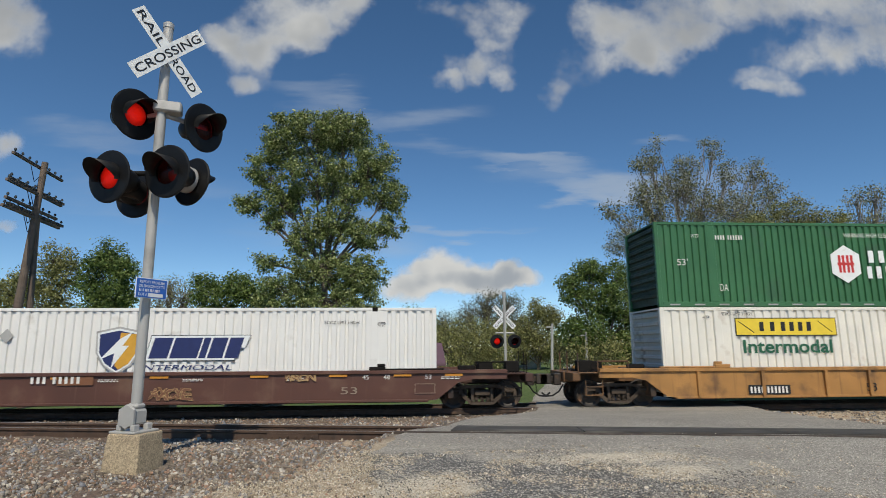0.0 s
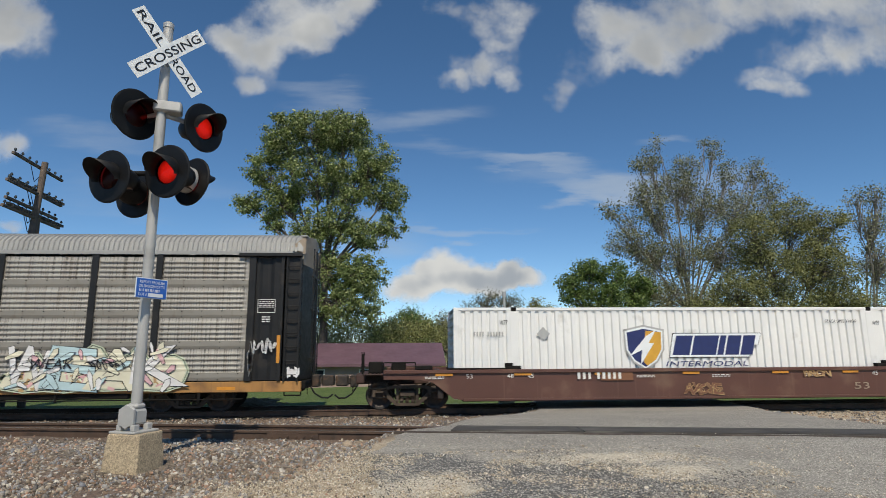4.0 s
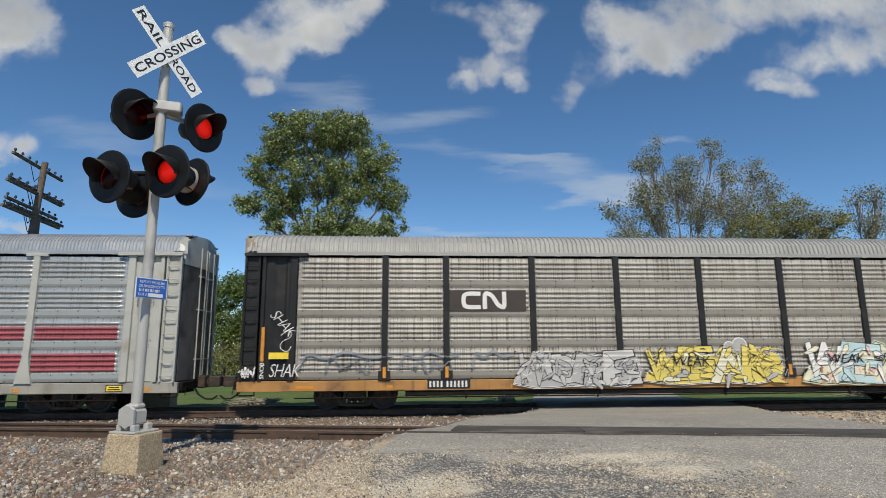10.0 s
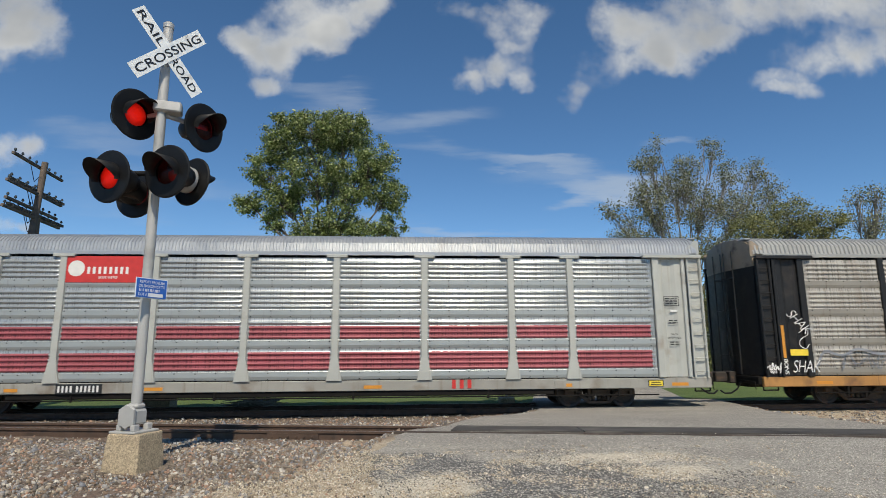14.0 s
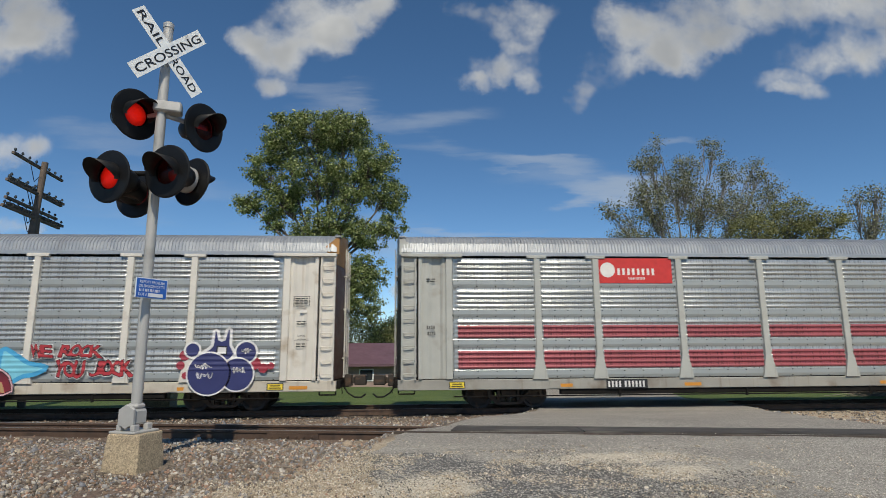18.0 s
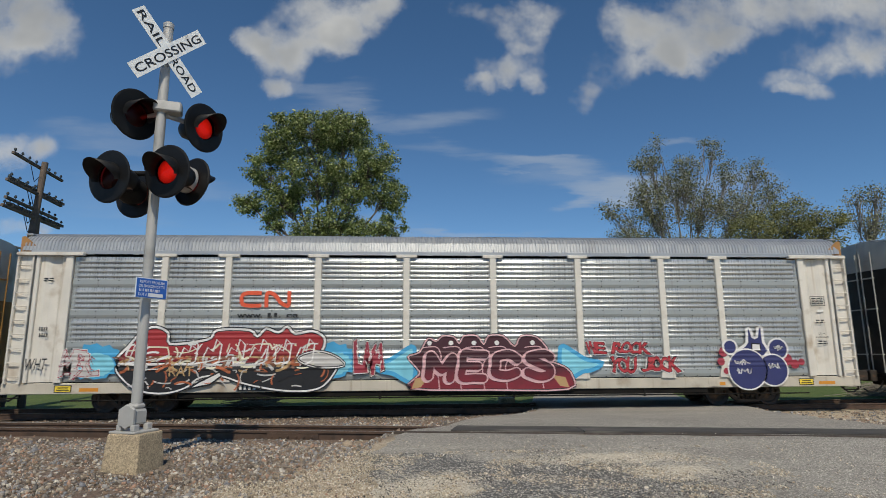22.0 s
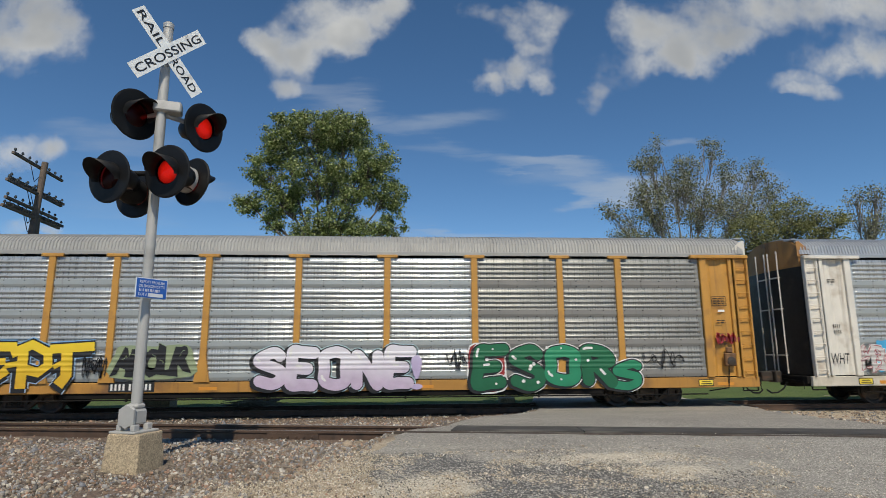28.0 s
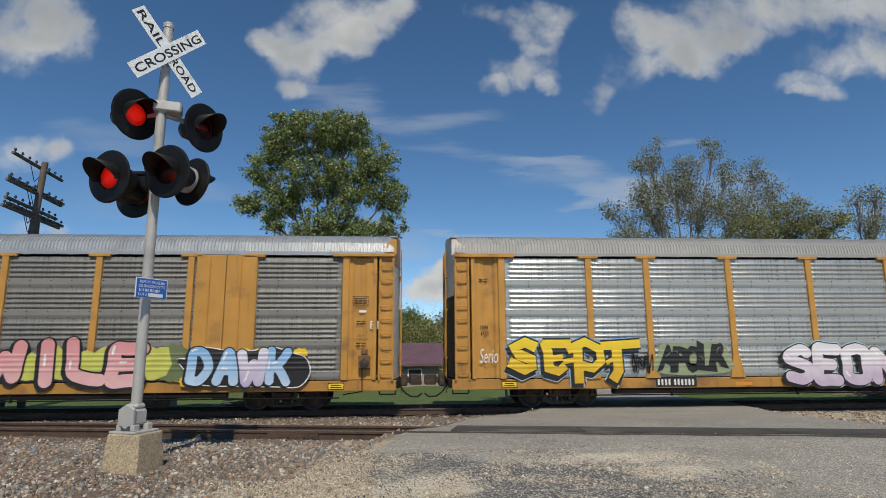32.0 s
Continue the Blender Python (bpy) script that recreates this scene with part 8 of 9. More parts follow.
lettering(c_green, "53'", bx[0], bx[1] - zg, bx[2], bx[3], M["paintwhite"], CW)
bx = (-6.81, 5.58, 0.29, 0.14)
lettering(c_green, "WTP", bx[0], bx[1] - zg, bx[2], bx[3], M["paintwhite"], CW)
bx = (-5.92, 3.77, 0.28, 0.25)
lettering(c_green, "DA", bx[0], bx[1] - zg, bx[2], bx[3], M["paintwhite"], CW)
bx = (-5.95, 5.53, 1.15, 0.16)
part("number_marks", bars([4, 6], 0.15, 0.5, 0.62), M["paintwhite"], c_green, "", pose(bx[0], CW, bx[1] - zg))
bx = (-1.33, 5.64, 1.35, 0.15)
lettering(c_green, "WARNING HIGH CLEARANCE", bx[0], bx[1] - zg, bx[2] * 1.6, bx[3], M["paintwhite"], CW)
for k in range(19):
    part("reflector", boxes((-7.7 + k * 0.85, -7.35 + k * 0.85, CW - 0.003, CW, 0.05, 0.10)), M["alu"], c_green)


# ---- the crossing signal beside the road ----
LAMPS = []                        # (reflector, phase)


def facing(x, y, z, turn, tilt=0.0):
    """Pose whose -y side faces the way given in degrees from -y towards +x."""
    return Matrix.Translation((x, y, z)) @ Matrix.Rotation(radians(turn), 4, "Z") @ Matrix.Rotation(radians(tilt), 4, "X")


def lamp_meshes(r=0.35, lr=0.165):
    out = {}
    bm = bmesh.new()
    lathe(bm, [(lr + 0.005, 0.0), (r - 0.02, 0.0), (r, 0.012), (r, 0.022), (r - 0.02, 0.03), (lr + 0.005, 0.03)], 40, pose(0, 0, 0, 90))
    out["background"] = bm
    bm = bmesh.new()
    lathe(bm, [(0.0, 0.055), (lr * 0.5, 0.050), (lr * 0.85, 0.038), (lr + 0.006, 0.022)], 28, pose(0, 0, 0, 90))
    out["lens"] = bm
    # hood: a tube cut away below, longer at the top
    bm = bmesh.new()
    n, R = 22, lr + 0.03
    ring = []
    for k in range(n + 1):
        a = math.pi * (-0.08 + 1.16 * k / n)
        ln_ = 0.34 * (0.34 + 0.66 * max(0.0, math.sin(a)) ** 0.7)
        c, s_ = math.cos(a), math.sin(a)
        ring.append([bm.verts.new(v) for v in ((R * c, 0.0, R * s_), (R * c * 1.03, -ln_, R * s_ * 1.03 - 0.02), ((R - 0.008) * c * 1.03, -ln_, (R - 0.008) * s_ * 1.03 - 0.02), ((R - 0.008) * c, 0.0, (R - 0.008) * s_))])
    for a, b in zip(ring, ring[1:]):
        for k in range(3):
            bm.faces.new((a[k], a[k + 1], b[k + 1], b[k]))
    bmesh.ops.recalc_face_normals(bm, faces=bm.faces)
    out["hood"] = bm
    bm = bmesh.new()
    lathe(bm, [(lr + 0.02, -0.03), (lr + 0.025, -0.12), (lr + 0.0, -0.24), (lr * 0.75, -0.36), (lr * 0.4, -0.40), (0.0, -0.41)], 28, pose(0, 0, 0, 90))
    out["housing"] = bm
    bm = bmesh.new()
    m = pose(0, 0, lr - 0.004, 90)
    lathe(bm, [(0.0, 0.004), (lr - 0.008, 0.004)], 24, m, 0)
    lathe(bm, [(lr - 0.008, 0.004), (lr - 0.008, 0.0), (0.0, 0.0)], 24, m, 1)
    out["reflector"] = bm
    res = {}
    for k, b in out.items():
        res[k] = bpy.data.meshes.new(k)
        b.to_mesh(res[k])
        b.free()
        res[k].polygons.foreach_set("use_smooth", [k in ("lens", "hood", "housing")] * len(res[k].polygons))
    return res


def lamp_head(signal, me, m, phase, housing_mat, lr=0.165, label="black lamp head with a red lens and hood"):
    b = part("lamp_head", me["background"], M["lampblack"], signal, label, m)
    part("lens", me["lens"], M["lens"], b, "round red glass lens")
    part("hood", me["hood"], M["lampblack"], b, "black visor hood")
    part("housing", me["housing"], housing_mat, b, "round lamp housing")
    r = part("reflector", me["reflector"], [M["lamp_lit"], M["lamp_dark"]], b, "", pose(0, -0.008, -lr + 0.004))
    LAMPS.append((r, phase, (0, -0.008, -lr + 0.004)))
    return b


def crossbuck(signal, c, turn, L, W, both=False):
    """Two crossed white blades with black capitals."""
    for ang, words, off in ((-45, (("RAIL", -0.47), ("ROAD", 0.07)), 0.0), (45, (("CROSSING", -0.46),), -0.012)):
        m = facing(*c, turn) @ Matrix.Translation((0, off, 0)) @ Matrix.Rotation(radians(-ang), 4, "Y")
        bl = part("blade", boxes((-L / 2, L / 2, -0.003, 0.003, -W / 2, W / 2)), M["signwhite"], signal, "white crossbuck blade with black capitals", m)
        for w, x in words:
            wd = 0.92 * L if w == "CROSSING" else 0.385 * L
            for s in ((-1, 1) if both else (-1,)):
                me = letters(w, W * 0.56, 0.008, 0, 1.0, wd)
                mm = pose(x * L, -0.006, -W * 0.28)
                if s > 0:
                    mm = Matrix.Rotation(math.pi, 4, "Z") @ mm
                part("lettering", me, M["ink"], bl, "", mm)


SX, SY = -3.43, 7.65
sig = empty("crossing_signal", pose(0, 0, 0), "railroad crossing signal with crossbuck and red flashers on a concrete base", "crossing signal")
bm = bmesh.new()
lathe(bm, [(0.066, 1.15), (0.066, 6.50), (0.0, 6.50)], 24, pose(SX, SY, 0))
part("pole", bm, M["alu"], sig, "silver-grey round steel pole", smooth=False)
part("cap", lathe(bmesh.new(), [(0.072, 6.44), (0.072, 6.51), (0.05, 6.53), (0.0, 6.535)], 24, pose(SX, SY, 0)), M["alu"], sig)
# concrete base, a cut-off pyramid standing in line with the siding
bm = bmesh.new()
lo, hi = 0.262, 0.222
vs = [bm.verts.new(v) for v in ((-lo, -lo, 0.30), (lo, -lo, 0.30), (lo, lo, 0.30), (-lo, lo, 0.30), (-hi, -hi, 0.895), (hi, -hi, 0.895), (hi, hi, 0.895), (-hi, hi, 0.895))]
for f in ((0, 1, 5, 4), (1, 2, 6, 5), (2, 3, 7, 6), (3, 0, 4, 7), (4, 5, 6, 7), (3, 2, 1, 0)):
    bm.faces.new([vs[k] for k in f])
bmesh.ops.bevel(bm, geom=list(bm.edges), offset=0.018, segments=2, affect="EDGES", profile=0.5)
bmesh.ops.subdivide_edges(bm, edges=list(bm.edges), cuts=3, use_grid_fill=True)
for v in bm.verts:
    v.co += Vector((noise.noise(v.co * 9), noise.noise(v.co * 9 + Vector((5, 0, 0))), noise.noise(v.co * 9 + Vector((0, 5, 0))))) * 0.008
part("foundation", bm, M["concrete"], sig, "rough tan concrete foundation block", pose(SX + 0.02, SY, 0, 0, 0, -14))
# split base casting with its cover plate and bolts
bx_ = pose(SX, SY, 0, 0, 0, -20)
part("base_plate", boxes((-0.2, 0.2, -0.2, 0.2, 0.895, 0.925), bevel=0.008), M["alu"], sig, "", bx_)
part("junction_base", boxes((-0.095, 0.095, -0.105, 0.105, 0.99, 1.18), (-0.08, 0.08, -0.085, 0.085, 1.18, 1.25), bevel=0.025), M["alu"], sig, "cast aluminium junction base", bx_)
bm = bmesh.new()
prism(bm, [(-0.13, 1.0), (-0.10, 0.985), (-0.04, 0.985), (0.0, 0.94), (0.04, 0.985), (0.10, 0.985), (0.13, 1.0), (0.13, 1.19), (0.06, 1.21), (0.0, 1.255), (-0.06, 1.21), (-0.13, 1.19)], -0.175, -0.125)
bmesh.ops.bevel(bm, geom=list(bm.edges), offset=0.008, segments=1, affect="EDGES", profile=0.5)
part("cover_plate", bm, M["alu"], sig, "pointed grey cover plate", facing(SX - 0.005, SY + 0.02, 0.02, -16) @ Matrix.Diagonal((0.86, 1.0, 0.98, 1.0)))
for k in range(4):
    a = math.pi / 4 + k * math.pi / 2
    part("foot", boxes((-0.035, 0.035, -0.05, 0.05, 0.92, 1.0), bevel=0.012), M["alu"], sig, "", bx_ @ Matrix.Translation((0.15 * math.cos(a), 0.15 * math.sin(a), 0)))
    part("bolt", rod(bmesh.new(), (0, 0, 0.92), (0, 0, 0.99), 0.014, seg=6), M["rail"], sig, "", bx_ @ Matrix.Translation((0.175 * math.cos(a), 0.175 * math.sin(a), 0)))
crossbuck(sig, (SX + 0.07, SY - 0.10, 6.015), 50, 1.30, 0.215)
LAMP_ME = lamp_meshes()
u1, u2 = (-3.77, 7.62, 5.12), (-2.96, 7.95, 5.07)
l1, l2 = (-3.87, 7.35, 4.14), (-3.10, 7.25, 4.19)
b1, b2 = (-3.80, 7.95, 4.08), (-3.04, 7.85, 4.24)
lamp_head(sig, LAMP_ME, facing(*u1, 60, 4), 0, M["lampblack"])
lamp_head(sig, LAMP_ME, facing(*u2, 63, 4), 1, M["lampblack"])
lamp_head(sig, LAMP_ME, facing(*l1, -22, 4), 0, M["lampblack"])
lamp_head(sig, LAMP_ME, facing(*l2, -20, 4), 1, M["lampblack"])
lamp_head(sig, LAMP_ME, facing(*b1, 165, 4), 1, M["lampblack"])
lamp_head(sig, LAMP_ME, facing(*b2, 150, 4), 0, M["alu"])
for a, b, z, nm in ((u1, u2, 0.05, "upper_arm"), (l1, l2, 0.12, "lower_arm")):
    mid = Vector((SX, SY, (a[2] + b[2]) / 2 + z))
    part(nm, rods([((a[0] + 0.0, a[1] + 0.22, a[2] + z), mid), (mid, (b[0], b[1] + 0.15, b[2] + z))], 0.035, 10), M["alu"] if nm == "upper_arm" else M["lampblack"], sig, "lamp bracket arm")
part("bracket", boxes((-0.1, 0.26, -0.11, 0.11, -0.075, 0.075), bevel=0.02), M["alu"], sig, "white-grey clamp box", pose(SX, SY, u1[2] + 0.12, 0, 0, 15))
part("bracket", boxes((-0.12, 0.16, -0.12, 0.12, -0.1, 0.1), bevel=0.02), M["lampblack"], sig, "dark clamp box", pose(SX, SY, l2[2] + 0.2))
bc = (-3.32, 7.55, 2.70)
bs = part("notice", boxes((-0.235, 0.235, -0.003, 0.003, -0.13, 0.13), bevel=0.002), M["signwhite"], sig, "small blue emergency notice with white lettering", facing(*bc, 62))
part("face", boxes((-0.222, 0.222, -0.006, -0.003, -0.122, 0.122)), M["signblue"], bs)
for txt, z, w in (("REPORT PROBLEM", 0.062, 0.36), ("OR EMERGENCY TO", 0.008, 0.39)):
    part("lettering", letters(txt, 0.038, 0.004, 0, 1, w), M["signwhite"], bs, "", pose(-w / 2, -0.009, z))
part("lettering", letters("DOT #", 0.036, 0.004, 0, 1, 0.12), M["signwhite"], bs, "", pose(-0.19, -0.009, -0.10))
part("number_marks", bars([2, 1, 3, 3, 4], 0.036, 0.35, 0.55), M["signwhite"], bs, "", pose(-0.185, -0.009, -0.046))
part("number_patch", boxes((-0.05, 0.17, -0.009, -0.006, -0.108, -0.062)), M["signwhite"], bs)

# the signal on the far side of the line
FX, FY = 4.14, 24.0
far = empty("crossing_signal", pose(0, 0, 0), "far railroad crossing signal with white crossbuck and two lamps", "crossing signal")
part("pole", lathe(bmesh.new(), [(0.06, -0.4), (0.06, 4.05), (0.09, 4.06), (0.09, 4.28), (0.0, 4.3)], 16, pose(FX, FY, 0)), M["alu"], far)
crossbuck(far, (FX, FY + 0.08, 3.22), 4, 1.25, 0.21, True)
FAR_ME = lamp_meshes(0.29, 0.14)
lamp_head(far, FAR_ME, facing(FX - 0.36, FY - 0.1, 2.2, 4), 0, M["lampblack"], 0.14)
lamp_head(far, FAR_ME, facing(FX + 0.38, FY - 0.1, 2.2, 4), 1, M["lampblack"], 0.14)
part("arm", rods([((FX - 0.4, FY, 2.55), (FX + 0.4, FY, 2.55))], 0.03, 8), M["alu"], far)
part("foundation", boxes((FX - 0.3, FX + 0.3, FY - 0.3, FY + 0.3, -0.6, -0.1), bevel=0.02), M["concrete"], far)


# ---- trees ----
def tube(vs, fs, pts, r0, r1, seg=5):
    n = len(pts)
    base = len(vs)
    for i, p in enumerate(pts):
        d = (pts[min(i + 1, n - 1)] - pts[max(i - 1, 0)]).normalized()
        s_ = d.cross(Vector((0.3, 0.9, 0.31))).normalized()
        t_ = d.cross(s_)
        r = r0 + (r1 - r0) * i / (n - 1)
        for k in range(seg):
            a = 2 * math.pi * k / seg
            vs.append(p + s_ * (r * math.cos(a)) + t_ * (r * math.sin(a)))
    for i in range(n - 1):
        for k in range(seg):
            l = (k + 1) % seg
            fs.append((base + i * seg + k, base + i * seg + l, base + (i + 1) * seg + l, base + (i + 1) * seg + k))


def bend(a, b, rng, k=0.12, n=4):
    d = (b - a).length
    mid = (a + b) / 2 + Vector((rng.uniform(-1, 1), rng.uniform(-1, 1), rng.uniform(-0.2, 0.9))) * d * k
    return [a * (1 - t) ** 2 + mid * (2 * t * (1 - t)) + b * t ** 2 for t in [q / n for q in range(n + 1)]]


def leaves(name, centres, per, spread, size, seed):
    rng = np.random.default_rng(seed)
    c = np.repeat(np.array(centres), per, axis=0)
    n = len(c)
    away = rng.normal(size=(n, 3)) * np.array([spread, spread, spread * 0.75])
    c = c + away
    # blades lean outward and up from the middle of their clump
    nrm = rng.normal(size=(n, 3)) * 0.55 + away / spread * 0.55 + np.array([0.0, 0.0, 0.45])
    nrm /= np.linalg.norm(nrm, axis=1, keepdims=True)
    side = np.cross(nrm, rng.normal(size=(n, 3)))
    side /= np.linalg.norm(side, axis=1, keepdims=True)
    s_ = size * rng.uniform(0.6, 1.3, (n, 1))
    u, v = side * s_, np.cross(nrm, side) * s_ * 0.72
    # leaf: a pointed four-sided blade, slightly folded
    w = nrm * s_ * 0.12
    co = np.stack([c - u, c - v * 0.9 + w, c + u, c + v * 0.9 + w], 1).reshape(-1, 3)
    me = bpy.data.meshes.new(name)
    me.vertices.add(n * 4)
    me.vertices.foreach_set("co", co.ravel())
    me.loops.add(n * 4)
    me.loops.foreach_set("vertex_index", np.arange(n * 4))
    me.polygons.add(n)
    me.polygons.foreach_set("loop_start", np.arange(n) * 4)
    me.polygons.foreach_set("loop_total", np.full(n, 4))
    me.update()
    return me


def tree(name, base, lobes_, leaf, bark, label, clumps, per, size, spread=0.4, trunk=0.35, seed=1, twigs=0.35, group="", depth=1.0, fork=0.35, twig_r=0.02, gaps=-1.0):
    """lobes: (x, y, z, half width, half height) masses of the crown."""
    rng = random.Random(seed)
    lobes = [(l[0], l[1], l[2], l[3] * 0.90, l[4] * 0.90) for l in lobes_]
    t = empty(name, pose(0, 0, 0), label, "tree", group)
    vol = [l[3] * l[4] for l in lobes]
    tv = sum(vol)
    vs, fs = [], []
    b = Vector(base)
    top = Vector(max(lobes, key=lambda l: l[2])[:3])
    crotch = b.lerp(Vector((sum(l[0] * v for l, v in zip(lobes, vol)) / tv, b.y, top.z)), fork)
    tvs, tfs = [], []
    tube(tvs, tfs, bend(b - Vector((0, 0, 0.5)), crotch, rng, 0.04, 6), trunk * 1.15, trunk * 0.75, 9)
    part("trunk", mesh_of("trunk", tvs, tfs), bark, t, smooth=True)
    centres = []
    for l, v in zip(lobes, vol):
        c = Vector(l[:3])
        tube(vs, fs, bend(crotch, c, rng, 0.10, 6), trunk * 0.45, trunk * 0.12, 6)
        n = max(4, round(clumps * v / tv))
        for k in range(n):
            d = Vector((rng.gauss(0, 1), rng.gauss(0, 1), rng.gauss(0, 1))).normalized() * rng.uniform(0.12, 1.0) ** 0.5
            p = c + Vector((d.x * l[3], d.y * l[3] * depth, d.z * l[4]))
            if noise.noise(p * 0.62 + Vector((seed, 0, 0))) < gaps:
                continue
            centres.append(p)
            if rng.random() < twigs:
                tube(vs, fs, bend(c.lerp(crotch, rng.uniform(0.0, 0.3)), p, rng, 0.12, 3), twig_r * 2.2, twig_r * 0.5, 4)
    part("limb", mesh_of("limb", vs, fs), bark, t, "spreading limbs and twigs")
    part("crown", leaves("crown", [tuple(c) for c in centres], per, spread, size, seed), leaf, t, "crown of many small leaves")
    return t


tree("cottonwood_tree", (-6.13, 42.00, -1.91), [(-7.08, 42.00, 18.42, 2.94, 2.10), (-9.42, 42.00, 17.92, 1.89, 2.31), (-4.70, 42.00, 18.47, 2.31, 1.89), (-2.70, 42.00, 16.21, 2.18, 2.44), (-10.80, 42.00, 15.41, 1.68, 1.89), (-6.97, 42.00, 15.02, 2.94, 2.31), (-4.17, 42.00, 14.16, 2.52, 2.10), (-11.92, 42.00, 12.74, 1.18, 1.26), (-1.37, 42.00, 13.52, 1.43, 1.68), (-9.43, 42.00, 12.99, 1.89, 1.60), (-1.13, 42.00, 11.09, 1.26, 1.18), (-5.58, 42.00, 11.28, 2.52, 1.89), (-7.64, 42.00, 10.18, 1.68, 1.68), (-3.24, 42.00, 10.21, 1.89, 1.47), (-9.97, 42.00, 11.24, 0.92, 0.92), (-10.45, 42.00, 8.24, 1.18, 0.92), (-6.72, 42.00, 7.62, 3.15, 1.89), (-3.60, 42.00, 7.21, 2.31, 2.10), (-9.12, 42.00, 5.95, 2.52, 1.68), (-5.00, 42.00, 5.12, 3.78, 2.10)], M["leaf_dark"], M["bark"], "tall green cottonwood tree in full spring leaf", 2700, 44, 0.090, 0.20, 0.32, 5, 0.22, fork=0.45, gaps=-0.30)
tree("sycamore_tree", (23.64, 46.00, -2.18), [(20.96, 46.00, 17.95, 1.20, 1.38), (21.79, 46.00, 19.51, 0.41, 0.83), (19.92, 46.00, 17.42, 0.55, 0.74), (26.86, 46.00, 18.92, 0.74, 1.10), (26.20, 46.00, 19.59, 0.37, 0.64), (24.05, 46.00, 17.22, 1.56, 1.20), (23.17, 46.00, 15.68, 2.30, 1.56), (28.12, 46.00, 17.02, 1.66, 1.38), (30.51, 46.00, 17.73, 0.64, 0.64), (30.90, 46.00, 16.55, 1.20, 0.92), (17.03, 46.00, 13.50, 0.64, 0.83), (18.50, 46.00, 13.21, 1.38, 1.29), (20.10, 46.00, 14.88, 1.38, 1.38), (21.22, 46.00, 13.14, 2.30, 2.07), (25.27, 46.00, 13.68, 2.53, 2.53), (28.82, 46.00, 13.72, 2.53, 2.30), (18.58, 46.00, 10.66, 2.07, 1.61), (20.48, 46.00, 9.70, 2.30, 2.07), (22.92, 46.00, 9.46, 2.76, 2.30), (26.91, 46.00, 9.73, 2.76, 2.76), (32.02, 46.00, 15.02, 1.38, 1.29), (33.54, 46.00, 14.78, 0.64, 0.64), (19.30, 46.00, 6.82, 2.07, 2.07), (21.66, 46.00, 5.87, 2.76, 2.76), (24.46, 46.00, 4.45, 2.99, 3.22), (20.90, 46.00, 2.15, 3.22, 2.30)], M["leaf_sparse"], M["palebark"], "tall sycamore with thin young olive leaves and pale limbs", 2500, 27, 0.078, 0.30, 0.17, 6, 0.75, fork=0.3, twig_r=0.011, gaps=-0.36)
tree("maple_tree", (27.92, 42.00, -1.89), [(27.46, 42.00, 10.41, 2.31, 2.31), (30.41, 42.00, 11.81, 2.31, 1.89), (33.17, 42.00, 11.37, 2.10, 1.68), (28.55, 42.00, 7.73, 2.94, 2.52), (32.30, 42.00, 8.18, 2.94, 2.52), (25.18, 42.00, 5.96, 2.52, 2.31), (29.06, 42.00, 4.22, 3.78, 2.52), (33.74, 42.00, 5.08, 2.94, 2.94), (25.73, 42.00, 2.51, 2.94, 2.10), (22.78, 42.00, 4.23, 1.68, 2.10)], M["leaf_olive"], M["bark"], "olive-green thicket tree with dense twigs", 1700, 46, 0.080, 0.28, 0.20, 7, 0.5, fork=0.2, twig_r=0.014, gaps=-0.42)
tree("bare_tree", (36.94, 44.00, -2.15), [(37.82, 44.00, 14.29, 0.88, 1.10), (39.62, 44.00, 14.56, 1.10, 1.10), (38.72, 44.00, 11.85, 1.76, 1.54), (41.38, 44.00, 12.85, 1.54, 1.76), (38.80, 44.00, 8.97, 2.42, 1.98), (40.99, 44.00, 7.09, 2.64, 2.64), (37.64, 44.00, 4.31, 2.64, 2.20)], M["leaf_sparse"], M["palebark"], "thin-leaved tree with bare grey twigs", 700, 16, 0.08, 0.33, 0.24, 8, 0.9, fork=0.25)
tree("maple_tree", (15.23, 44.00, -1.71), [(14.39, 44.00, 7.96, 1.54, 1.10), (16.67, 44.00, 7.51, 1.67, 1.23), (18.46, 44.00, 6.60, 1.32, 1.32), (15.19, 44.00, 5.70, 2.42, 1.76), (12.95, 44.00, 6.60, 1.10, 1.54), (17.40, 44.00, 4.36, 2.20, 1.98), (14.14, 44.00, 3.04, 2.64, 1.98), (17.68, 44.00, 1.71, 2.20, 1.76)], M["leaf_fresh"], M["bark"], "round fresh-green maple tree", 820, 50, 0.092, 0.26, 0.25, 9, 0.2, gaps=-0.32)
tree("maple_tree", (-22.14, 45.00, -1.39), [(-23.16, 45.00, 9.54, 0.99, 0.99), (-23.69, 45.00, 8.43, 1.57, 1.26), (-22.16, 45.00, 7.99, 1.26, 1.35), (-24.36, 45.00, 6.67, 1.57, 1.35), (-22.43, 45.00, 6.23, 1.80, 1.57), (-23.31, 45.00, 4.50, 2.48, 1.80), (-22.24, 45.00, 1.94, 2.25, 1.80)], M["leaf_fresh"], M["bark"], "fresh-green maple tree beyond the line", 620, 46, 0.095, 0.28, 0.25, 10, 0.2, gaps=-0.32)
